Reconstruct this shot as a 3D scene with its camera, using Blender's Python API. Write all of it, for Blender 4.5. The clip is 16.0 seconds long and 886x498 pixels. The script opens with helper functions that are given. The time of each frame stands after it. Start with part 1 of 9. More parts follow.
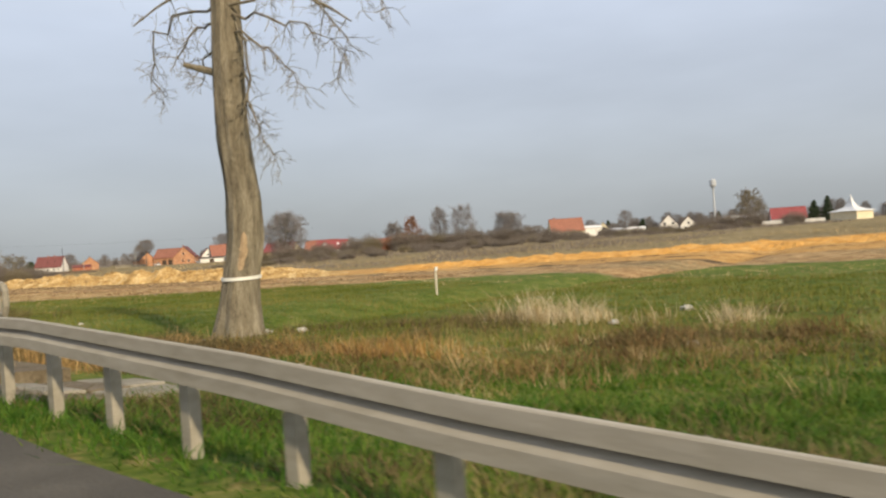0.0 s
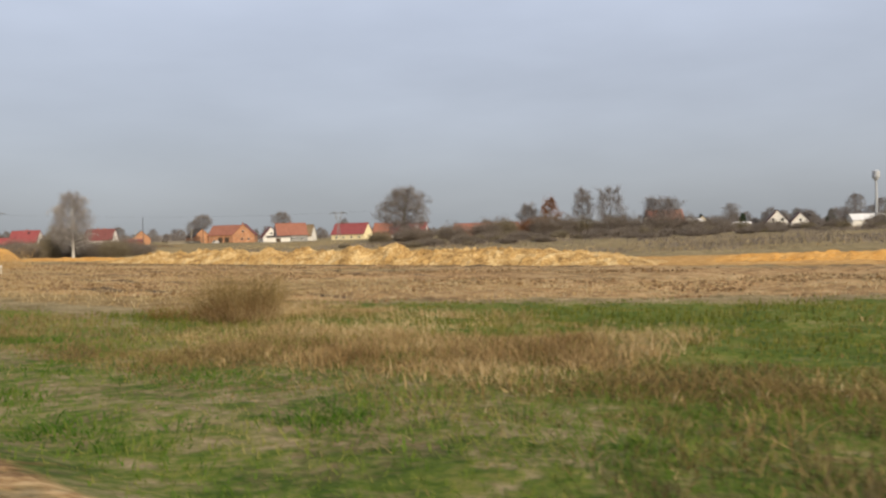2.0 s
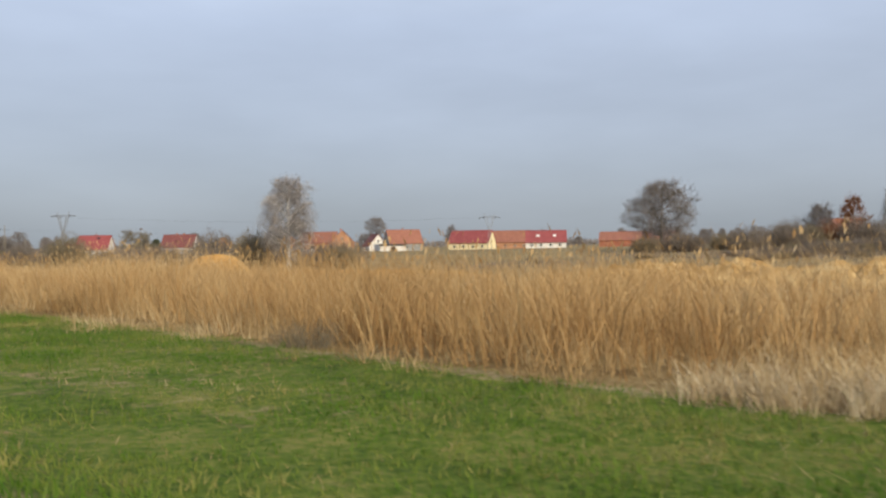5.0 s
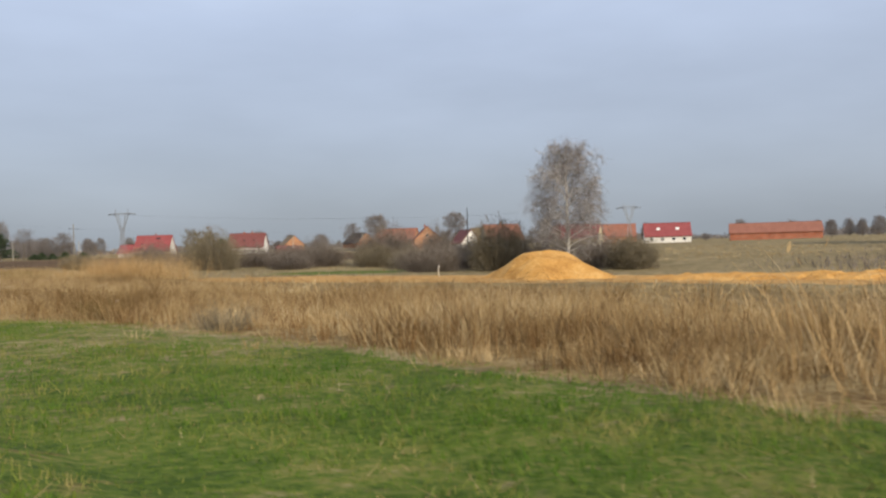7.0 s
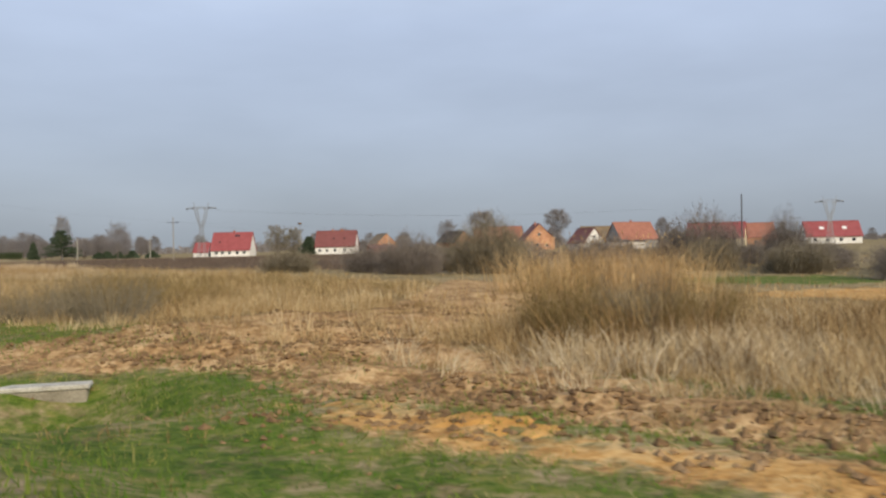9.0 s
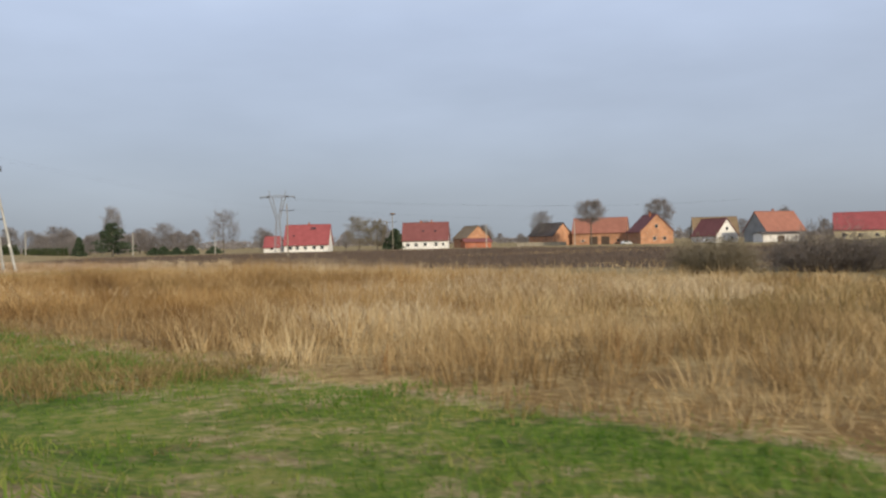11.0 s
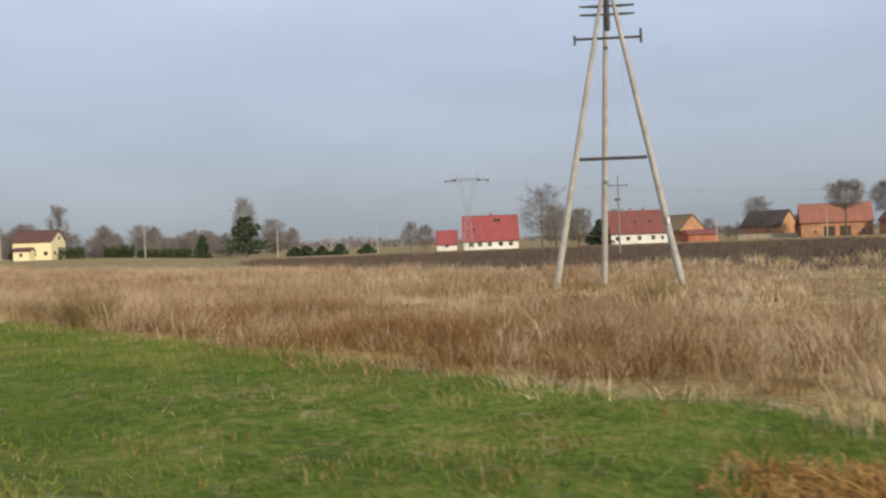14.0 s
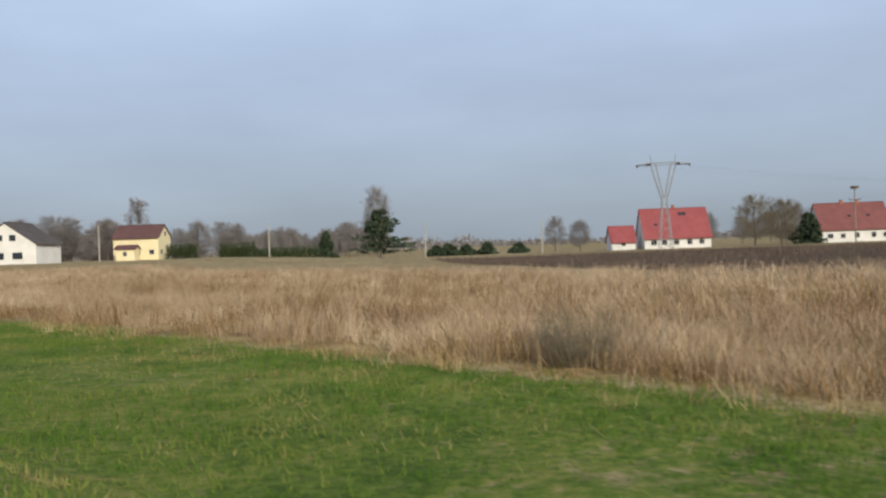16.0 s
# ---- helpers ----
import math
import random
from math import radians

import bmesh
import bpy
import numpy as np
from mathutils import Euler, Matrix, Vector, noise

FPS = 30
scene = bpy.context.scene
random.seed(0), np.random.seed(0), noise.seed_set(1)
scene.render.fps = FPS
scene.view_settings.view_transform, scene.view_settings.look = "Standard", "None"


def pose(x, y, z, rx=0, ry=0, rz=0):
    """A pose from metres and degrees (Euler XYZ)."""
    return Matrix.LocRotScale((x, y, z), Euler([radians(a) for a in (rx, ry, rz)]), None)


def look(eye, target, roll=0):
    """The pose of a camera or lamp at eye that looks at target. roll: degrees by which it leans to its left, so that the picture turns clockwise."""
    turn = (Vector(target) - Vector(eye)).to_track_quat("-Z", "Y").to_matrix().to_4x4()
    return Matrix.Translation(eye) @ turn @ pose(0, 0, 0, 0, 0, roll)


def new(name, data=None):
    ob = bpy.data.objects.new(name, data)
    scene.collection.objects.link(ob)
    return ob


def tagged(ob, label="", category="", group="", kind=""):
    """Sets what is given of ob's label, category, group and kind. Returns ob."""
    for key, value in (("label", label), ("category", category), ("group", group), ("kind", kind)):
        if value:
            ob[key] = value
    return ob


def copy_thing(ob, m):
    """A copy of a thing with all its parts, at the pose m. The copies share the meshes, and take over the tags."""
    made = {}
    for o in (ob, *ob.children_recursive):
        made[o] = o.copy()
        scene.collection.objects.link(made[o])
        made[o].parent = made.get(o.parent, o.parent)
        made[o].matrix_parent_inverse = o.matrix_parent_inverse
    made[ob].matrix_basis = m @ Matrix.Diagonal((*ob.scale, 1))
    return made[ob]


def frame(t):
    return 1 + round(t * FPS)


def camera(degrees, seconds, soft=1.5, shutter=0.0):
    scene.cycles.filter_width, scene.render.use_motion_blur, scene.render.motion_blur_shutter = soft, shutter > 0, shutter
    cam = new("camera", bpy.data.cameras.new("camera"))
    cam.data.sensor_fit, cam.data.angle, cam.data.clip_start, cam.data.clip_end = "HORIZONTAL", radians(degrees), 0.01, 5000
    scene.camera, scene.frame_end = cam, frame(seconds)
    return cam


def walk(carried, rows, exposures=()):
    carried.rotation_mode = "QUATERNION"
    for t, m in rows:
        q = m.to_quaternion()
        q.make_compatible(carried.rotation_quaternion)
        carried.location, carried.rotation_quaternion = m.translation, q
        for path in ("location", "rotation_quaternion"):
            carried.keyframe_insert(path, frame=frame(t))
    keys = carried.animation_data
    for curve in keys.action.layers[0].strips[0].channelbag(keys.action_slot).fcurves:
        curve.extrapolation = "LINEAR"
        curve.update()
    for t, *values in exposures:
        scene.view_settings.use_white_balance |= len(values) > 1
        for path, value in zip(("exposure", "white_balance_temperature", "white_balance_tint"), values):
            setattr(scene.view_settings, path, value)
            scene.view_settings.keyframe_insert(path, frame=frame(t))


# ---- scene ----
cam = camera(58.5, 16.0, soft=2.4, shutter=0.045)
PATH = [
    (0, (0.00, -0.00, 1.406), (7.579, 6.523, 1.328), -3.73),
    (0.5, (0.37, 14.03, 1.462), (7.863, 20.655, 1.385), -3.51),
    (0.8, (0.55, 22.56, 1.484), (7.897, 29.337, 1.436), -3.83),
    (1, (0.65, 28.26, 1.492), (8.100, 34.923, 1.280), -3.20),
    (1.2, (0.73, 33.97, 1.497), (8.280, 40.533, 1.358), -1.80),
    (1.5, (0.84, 42.57, 1.501), (8.398, 49.117, 1.414), -1.19),
    (1.7, (0.89, 48.32, 1.500), (8.410, 54.914, 1.394), -1.37),
    (2, (0.94, 56.99, 1.495), (8.439, 63.608, 1.291), -1.42),
    (2.5, (0.97, 71.54, 1.480), (8.500, 78.114, 1.427), -1.10),
    (3, (0.97, 86.16, 1.461), (8.525, 92.704, 1.359), -0.62),
    (3.5, (1.00, 100.82, 1.444), (8.307, 107.645, 1.353), -1.15),
    (4, (1.09, 115.34, 1.436), (8.586, 121.967, 1.426), -1.29),
    (4.5, (1.26, 129.90, 1.437), (8.803, 136.466, 1.409), -0.62),
    (5, (1.46, 144.78, 1.439), (8.924, 151.438, 1.385), -0.84),
    (5.2, (1.55, 150.73, 1.439), (9.054, 157.342, 1.380), -0.53),
    (7.3, (2.76, 212.85, 1.435), (10.154, 219.577, 1.363), -1.62),
    (7.5, (2.78, 218.99, 1.430), (10.195, 225.701, 1.323), -1.39),
    (8, (2.80, 234.35, 1.417), (10.099, 241.182, 1.357), -1.68),
    (8.5, (2.74, 249.69, 1.405), (10.117, 256.449, 1.394), -1.16),
    (9, (2.64, 264.90, 1.396), (9.958, 271.710, 1.354), -1.19),
    (9.2, (2.59, 270.94, 1.394), (9.937, 277.717, 1.316), -1.21),
    (11.3, (1.73, 333.26, 1.397), (9.153, 339.966, 1.300), -1.41),
    (11.5, (1.66, 339.32, 1.405), (9.110, 345.994, 1.312), -1.52),
    (12, (1.47, 354.51, 1.422), (8.916, 361.184, 1.353), -1.39),
    (12.5, (1.28, 369.67, 1.439), (8.714, 376.358, 1.358), -1.93),
    (13, (1.12, 384.67, 1.455), (8.567, 391.350, 1.391), -1.75),
    (13.5, (0.95, 399.67, 1.472), (8.331, 406.414, 1.369), -1.68),
    (14, (0.75, 414.70, 1.485), (8.130, 421.443, 1.394), -2.11),
    (14.5, (0.56, 429.58, 1.489), (8.015, 436.246, 1.443), -1.78),
    (15, (0.38, 444.36, 1.487), (7.738, 451.133, 1.356), -1.92),
    (15.5, (0.19, 459.04, 1.483), (7.449, 465.915, 1.390), -2.06),
    (16, (0.00, 473.60, 1.478), (7.298, 480.437, 1.432), -2.00),
]
walk(cam, [(t, look(e, g, r)) for t, e, g, r in PATH], [(0.0, 0.18, 7500, 8), (0.3, 0.18, 8100, 9), (0.6, 0.16, 8300, 9), (0.95, 0.0, 7500, 8), (1.5, 0.0, 7150, 8), (2.0, 0.01, 7350, 10), (2.6, 0.02, 6850, 9), (3.2, 0.02, 6650, 8), (4.2, 0.02, 6700, 8), (5.0, 0.03, 6900, 8), (8.5, 0.0, 6750, 9), (9.2, 0.0, 6750, 8), (11.5, 0.0, 6850, 9), (12.2, 0.0, 7050, 10), (13.0, 0.03, 7250, 11), (13.6, 0.03, 7000, 9), (15.0, 0.02, 6950, 8), (15.6, 0.0, 6650, 7), (16.0, -0.02, 6500, 6)])

# ---- world and light ----
SUN_DIR = Vector((-0.27, -0.85, 0.46)).normalized()
world = bpy.data.worlds.new("hazy_sky")
scene.world = world
world.use_nodes = True
wn, wl = world.node_tree.nodes, world.node_tree.links
wn.clear()
w_out = wn.new("ShaderNodeOutputWorld")
w_bg = wn.new("ShaderNodeBackground")
w_sky = wn.new("ShaderNodeTexSky")
w_sky.sky_type = "NISHITA"
w_sky.sun_disc = False
w_sky.sun_elevation = math.asin(SUN_DIR.z)
w_sky.sun_rotation = math.atan2(SUN_DIR.x, SUN_DIR.y)
w_sky.dust_density = 3.0
w_gain = wn.new("ShaderNodeVectorMath")
w_gain.operation = "SCALE"
w_gain.inputs["Scale"].default_value = 0.08
w_tc = wn.new("ShaderNodeTexCoord")
w_sep = wn.new("ShaderNodeSeparateXYZ")
w_ramp = wn.new("ShaderNodeValToRGB")
w_ramp.color_ramp.elements[0].position = 0.0
w_ramp.color_ramp.elements[0].color = (0.33, 0.38, 0.45, 1)
w_ramp.color_ramp.elements[1].position = 0.7
w_ramp.color_ramp.elements[1].color = (0.56, 0.66, 0.86, 1)
for pos, col in ((0.05, (0.372, 0.432, 0.535, 1)), (0.14, (0.438, 0.515, 0.675, 1)), (0.27, (0.503, 0.60, 0.815, 1)), (0.36, (0.56, 0.66, 0.865, 1))):
    el = w_ramp.color_ramp.elements.new(pos)
    el.color = col
w_map = wn.new("ShaderNodeMapping")
w_map.inputs["Scale"].default_value = (1.6, 1.6, 5.5)
w_noise = wn.new("ShaderNodeTexNoise")
w_noise.inputs["Scale"].default_value = 1.7
w_noise.inputs["Detail"].default_value = 5.0
w_noise.inputs["Roughness"].default_value = 0.5
w_cl = wn.new("ShaderNodeMapRange")
w_cl.inputs["From Min"].default_value = 0.3
w_cl.inputs["From Max"].default_value = 0.72
w_cl.inputs["To Min"].default_value = 0.91
w_cl.inputs["To Max"].default_value = 1.09
w_mul = wn.new("ShaderNodeVectorMath")
w_mul.operation = "SCALE"
w_mix = wn.new("ShaderNodeMixRGB")
w_mix.inputs["Fac"].default_value = 0.82
wl.new(w_tc.outputs["Generated"], w_sep.inputs[0])
wl.new(w_sep.outputs["Z"], w_ramp.inputs["Fac"])
wl.new(w_tc.outputs["Generated"], w_map.inputs["Vector"])
wl.new(w_map.outputs[0], w_noise.inputs["Vector"])
wl.new(w_noise.outputs["Fac"], w_cl.inputs["Value"])
wl.new(w_ramp.outputs["Color"], w_mul.inputs[0])
wl.new(w_cl.outputs[0], w_mul.inputs["Scale"])
wl.new(w_sky.outputs["Color"], w_gain.inputs[0])
wl.new(w_gain.outputs[0], w_mix.inputs["Color1"])
wl.new(w_mul.outputs[0], w_mix.inputs["Color2"])
wl.new(w_mix.outputs["Color"], w_bg.inputs["Color"])
w_bg.inputs["Strength"].default_value = 1.1
wl.new(w_bg.outputs[0], w_out.inputs[0])

sun_data = bpy.data.lights.new("sun", "SUN")
sun_data.energy = 3.7
sun_data.angle = radians(2.5)
sun_data.color = (1.0, 0.89, 0.72)
sun = new("sun", sun_data)
sun.matrix_world = look(SUN_DIR * 100, (0, 0, 0))

# ---- materials ----


def node_material(name):
    m = bpy.data.materials.new(name)
    m.use_nodes = True
    nt = m.node_tree
    return m, nt, nt.nodes["Principled BSDF"]


def ramp(nt, cols, lo=0.3, hi=0.7):
    r = nt.nodes.new("ShaderNodeValToRGB")
    e = r.color_ramp.elements
    e[0].position, e[0].color = lo, (*cols[0], 1)
    e[1].position, e[1].color = hi, (*cols[-1], 1)
    for i, c in enumerate(cols[1:-1]):
        el = e.new(lo + (hi - lo) * (i + 1) / (len(cols) - 1))
        el.color = (*c, 1)
    return r


def surface(name, cols, scale=2.0, rough=0.85, bump=0.3, fine=9.0, metal=0.0, spec=0.3, stain=None, streak=None):
    """Colour from noise at two scales, with a fine bump."""
    m, nt, b = node_material(name)
    n, l = nt.nodes, nt.links
    tc = n.new("ShaderNodeTexCoord")
    mp = n.new("ShaderNodeMapping")
    if streak:
        mp.inputs["Scale"].default_value = streak
    l.new(tc.outputs["Object"], mp.inputs["Vector"])
    a = n.new("ShaderNodeTexNoise")
    a.inputs["Scale"].default_value = scale
    a.inputs["Detail"].default_value = 4
    c = n.new("ShaderNodeTexNoise")
    c.inputs["Scale"].default_value = scale * fine
    c.inputs["Detail"].default_value = 3
    l.new(mp.outputs[0], a.inputs["Vector"])
    l.new(mp.outputs[0], c.inputs["Vector"])
    mx = n.new("ShaderNodeMath")
    mx.operation = "MULTIPLY_ADD"
    mx.inputs[1].default_value = 0.45
    mul = n.new("ShaderNodeMath")
    mul.operation = "MULTIPLY"
    mul.inputs[1].default_value = 0.55
    l.new(a.outputs["Fac"], mul.inputs[0])
    l.new(c.outputs["Fac"], mx.inputs[0])
    l.new(mul.outputs[0], mx.inputs[2])
    r = ramp(nt, cols, 0.34, 0.66)
    l.new(mx.outputs[0], r.inputs["Fac"])
    l.new(r.outputs["Color"], b.inputs["Base Color"])
    b.inputs["Roughness"].default_value = rough
    b.inputs["Metallic"].default_value = metal
    b.inputs["Specular IOR Level"].default_value = spec
    if bump:
        bp = n.new("ShaderNodeBump")
        bp.inputs["Strength"].default_value = bump
        bp.inputs["Distance"].default_value = 0.05
        l.new(c.outputs["Fac"], bp.inputs["Height"])
        l.new(bp.outputs[0], b.inputs["Normal"])
    return m


def blade_material(name, cols, patch=0.12, patch_mix=0.6, rough=0.75, trans=0.25):
    """Blades and twigs: each one has its own tone, in patches over the ground."""
    m, nt, b = node_material(name)
    n, l = nt.nodes, nt.links
    geo = n.new("ShaderNodeNewGeometry")
    tc = n.new("ShaderNodeTexCoord")
    a = n.new("ShaderNodeTexNoise")
    a.inputs["Scale"].default_value = patch
    a.inputs["Detail"].default_value = 4
    l.new(tc.outputs["Object"], a.inputs["Vector"])
    mix = n.new("ShaderNodeMix")
    mix.inputs["Factor"].default_value = patch_mix
    l.new(geo.outputs["Random Per Island"], mix.inputs["A"])
    a2 = n.new("ShaderNodeTexNoise")
    a2.inputs["Scale"].default_value = patch * 5.3
    a2.inputs["Detail"].default_value = 3
    l.new(tc.outputs["Object"], a2.inputs["Vector"])
    both = n.new("ShaderNodeMath")
    both.operation = "MULTIPLY_ADD"
    both.inputs[1].default_value = 0.6
    l.new(a2.outputs["Fac"], both.inputs[0])
    l.new(a.outputs["Fac"], both.inputs[2])
    sp = n.new("ShaderNodeMapRange")
    sp.inputs["From Min"].default_value = 0.56
    sp.inputs["From Max"].default_value = 1.04
    l.new(both.outputs[0], sp.inputs["Value"])
    l.new(sp.outputs[0], mix.inputs["B"])
    r = ramp(nt, cols, 0.1, 0.9)
    l.new(mix.outputs["Result"], r.inputs["Fac"])
    l.new(r.outputs["Color"], b.inputs["Base Color"])
    b.inputs["Roughness"].default_value = rough
    b.inputs["Specular IOR Level"].default_value = 0.15
    if trans:
        t = n.new("ShaderNodeBsdfTranslucent")
        l.new(r.outputs["Color"], t.inputs["Color"])
        ms = n.new("ShaderNodeMixShader")
        ms.inputs["Fac"].default_value = trans
        l.new(b.outputs[0], ms.inputs[1])
        l.new(t.outputs[0], ms.inputs[2])
        l.new(ms.outputs[0], n["Material Output"].inputs["Surface"])
    return m


def ground_material():
    m, nt, b = node_material("field_ground")
    n, l = nt.nodes, nt.links
    tc = n.new("ShaderNodeTexCoord")

    def noise_at(s, d=5):
        t = n.new("ShaderNodeTexNoise")
        t.inputs["Scale"].default_value = s
        t.inputs["Detail"].default_value = d
        t.inputs["Roughness"].default_value = 0.62
        l.new(tc.outputs["Object"], t.inputs["Vector"])
        return t
    big, mid, small, clod = noise_at(0.06), noise_at(0.7), noise_at(6.0, 4), noise_at(2.2, 6)
    blend = n.new("ShaderNodeMath")
    blend.operation = "MULTIPLY_ADD"
    blend.inputs[1].default_value = 0.5
    half = n.new("ShaderNodeMath")
    half.operation = "MULTIPLY"
    half.inputs[1].default_value = 0.5
    l.new(mid.outputs["Fac"], half.inputs[0])
    l.new(small.outputs["Fac"], blend.inputs[0])
    l.new(half.outputs[0], blend.inputs[2])

    def layer(cols, src=blend, out=0, lo=0.40, hi=0.60):
        r = ramp(nt, cols, lo, hi)
        l.new(src.outputs[out], r.inputs["Fac"])
        return r.outputs["Color"]
    col = layer([(0.145, 0.112, 0.05), (0.225, 0.172, 0.088), (0.33, 0.255, 0.145)])
    for key, cols in (("green", [(0.046, 0.078, 0.011), (0.092, 0.128, 0.02), (0.17, 0.165, 0.045)]),
                      ("straw", [(0.14, 0.083, 0.033), (0.23, 0.155, 0.066), (0.34, 0.25, 0.12)]),
                      ("soil", [(0.15, 0.083, 0.036), (0.35, 0.21, 0.095), (0.53, 0.36, 0.185)]),
                      ("sand", [(0.28, 0.14, 0.045), (0.46, 0.255, 0.085), (0.56, 0.36, 0.15)]),
                      ("dark", [(0.035, 0.024, 0.016), (0.075, 0.05, 0.032), (0.12, 0.085, 0.055)])):
        at = n.new("ShaderNodeAttribute")
        at.attribute_name = key
        # uneven edges
        add = n.new("ShaderNodeMath")
        add.operation = "ADD"
        sub = n.new("ShaderNodeMath")
        sub.operation = "SUBTRACT"
        sub.inputs[1].default_value = 0.5
        l.new(clod.outputs["Fac"], sub.inputs[0])
        g = n.new("ShaderNodeMath")
        g.operation = "MULTIPLY"
        g.inputs[1].default_value = 1.5
        l.new(sub.outputs[0], g.inputs[0])
        l.new(at.outputs["Fac"], add.inputs[0])
        l.new(g.outputs[0], add.inputs[1])
        mr = n.new("ShaderNodeMapRange")
        mr.inputs["From Min"].default_value = 0.35
        mr.inputs["From Max"].default_value = 0.65
        l.new(add.outputs[0], mr.inputs["Value"])
        gate = n.new("ShaderNodeMath")
        gate.operation = "GREATER_THAN"
        gate.inputs[1].default_value = 0.02
        l.new(at.outputs["Fac"], gate.inputs[0])
        fac = n.new("ShaderNodeMath")
        fac.operation = "MULTIPLY"
        l.new(mr.outputs[0], fac.inputs[0])
        l.new(gate.outputs[0], fac.inputs[1])
        mx = n.new("ShaderNodeMixRGB")
        l.new(fac.outputs[0], mx.inputs["Fac"])
        l.new(col, mx.inputs["Color1"])
        l.new(layer(cols), mx.inputs["Color2"])
        col = mx.outputs["Color"]
    tone = n.new("ShaderNodeMapRange")
    tone.inputs["From Min"].default_value = 0.3
    tone.inputs["From Max"].default_value = 0.7
    tone.inputs["To Min"].default_value = 0.82
    tone.inputs["To Max"].default_value = 1.18
    l.new(big.outputs["Fac"], tone.inputs["Value"])
    sc = n.new("ShaderNodeVectorMath")
    sc.operation = "SCALE"
    l.new(col, sc.inputs[0])
    l.new(tone.outputs[0], sc.inputs["Scale"])
    l.new(sc.outputs[0], b.inputs["Base Color"])
    b.inputs["Roughness"].default_value = 0.95
    b.inputs["Specular IOR Level"].default_value = 0.1
    bp = n.new("ShaderNodeBump")
    bp.inputs["Strength"].default_value = 0.7
    bp.inputs["Distance"].default_value = 0.12
    l.new(clod.outputs["Fac"], bp.inputs["Height"])
    l.new(bp.outputs[0], b.inputs["Normal"])
    return m


def roof_material(name, cols):
    """Tiled roof: courses as relief along the slope, weathered tone."""
    m = surface(name, cols, 0.5, 0.75, 0.25, 12.0)
    n, l = m.node_tree.nodes, m.node_tree.links
    wv = n.new("ShaderNodeTexWave")
    wv.bands_direction = "Z"
    wv.inputs["Scale"].default_value = 1.4
    tc = n.new("ShaderNodeTexCoord")
    l.new(tc.outputs["Object"], wv.inputs["Vector"])
    bp = n.new("ShaderNodeBump")
    bp.inputs["Strength"].default_value = 0.5
    bp.inputs["Distance"].default_value = 0.04
    l.new(wv.outputs["Fac"], bp.inputs["Height"])
    l.new(bp.outputs[0], n["Principled BSDF"].inputs["Normal"])
    return m


def brick_material(name, c1, c2, mortar):
    m, nt, b = node_material(name)
    n, l = nt.nodes, nt.links
    tc = n.new("ShaderNodeTexCoord")
    mp = n.new("ShaderNodeMapping")
    mp.inputs["Rotation"].default_value = (radians(90), 0, radians(35))
    br = n.new("ShaderNodeTexBrick")
    br.inputs["Color1"].default_value = (*c1, 1)
    br.inputs["Color2"].default_value = (*c2, 1)
    br.inputs["Mortar"].default_value = (*mortar, 1)
    br.inputs["Scale"].default_value = 3.2
    br.inputs["Mortar Size"].default_value = 0.012
    ns = n.new("ShaderNodeTexNoise")
    ns.inputs["Scale"].default_value = 0.6
    ns.inputs["Detail"].default_value = 5
    mr = n.new("ShaderNodeMapRange")
    mr.inputs["From Min"].default_value = 0.3
    mr.inputs["From Max"].default_value = 0.7
    mr.inputs["To Min"].default_value = 0.75
    mr.inputs["To Max"].default_value = 1.2
    sc = n.new("ShaderNodeVectorMath")
    sc.operation = "SCALE"
    l.new(tc.outputs["Object"], mp.inputs["Vector"])
    l.new(mp.outputs[0], br.inputs["Vector"])
    l.new(tc.outputs["Object"], ns.inputs["Vector"])
    l.new(ns.outputs["Fac"], mr.inputs["Value"])
    l.new(br.outputs["Color"], sc.inputs[0])
    l.new(mr.outputs[0], sc.inputs["Scale"])
    l.new(sc.outputs[0], b.inputs["Base Color"])
    b.inputs["Roughness"].default_value = 0.9
    return m


M_GROUND = ground_material()
M_ASPHALT = surface("worn_asphalt", [(0.058, 0.050, 0.040), (0.084, 0.074, 0.060), (0.125, 0.108, 0.086)], 1.2, 0.9, 0.5, 30)
M_CONCRETE = surface("weathered_concrete", [(0.16, 0.138, 0.10), (0.25, 0.22, 0.168), (0.34, 0.305, 0.24)], 1.5, 0.9, 0.4, 14)
M_CONC_DARK = surface("stained_concrete", [(0.09, 0.066, 0.04), (0.15, 0.116, 0.074), (0.215, 0.172, 0.118)], 1.3, 0.92, 0.5, 14)
M_GALV = surface("dull_galvanised_steel", [(0.255, 0.225, 0.172), (0.325, 0.29, 0.228), (0.385, 0.345, 0.28)], 1.2, 0.6, 0.12, 10, metal=0.0, streak=(1, 0.25, 1))
M_GALV_DARK = surface("shaded_steel", [(0.20, 0.19, 0.17), (0.29, 0.275, 0.25)], 2.0, 0.6, 0.1, 8, metal=0.25)
M_RAILPAINT = surface("grey_painted_steel", [(0.175, 0.155, 0.115), (0.24, 0.215, 0.165), (0.30, 0.272, 0.215)], 1.6, 0.6, 0.2, 9)
M_WHITE_PLASTIC = surface("weathered_white_plastic", [(0.60, 0.585, 0.52), (0.74, 0.72, 0.65)], 3, 0.5, 0.1)
M_RED_FILM = surface("red_reflective_film", [(0.52, 0.03, 0.03), (0.66, 0.05, 0.045)], 6, 0.4, 0.05)
M_BLACK = surface("black_film", [(0.02, 0.02, 0.02), (0.05, 0.05, 0.05)], 6, 0.5, 0.05)
M_YELLOW = surface("yellow_reflective_film", [(0.80, 0.50, 0.015), (0.88, 0.58, 0.02)], 2, 0.4, 0.03)
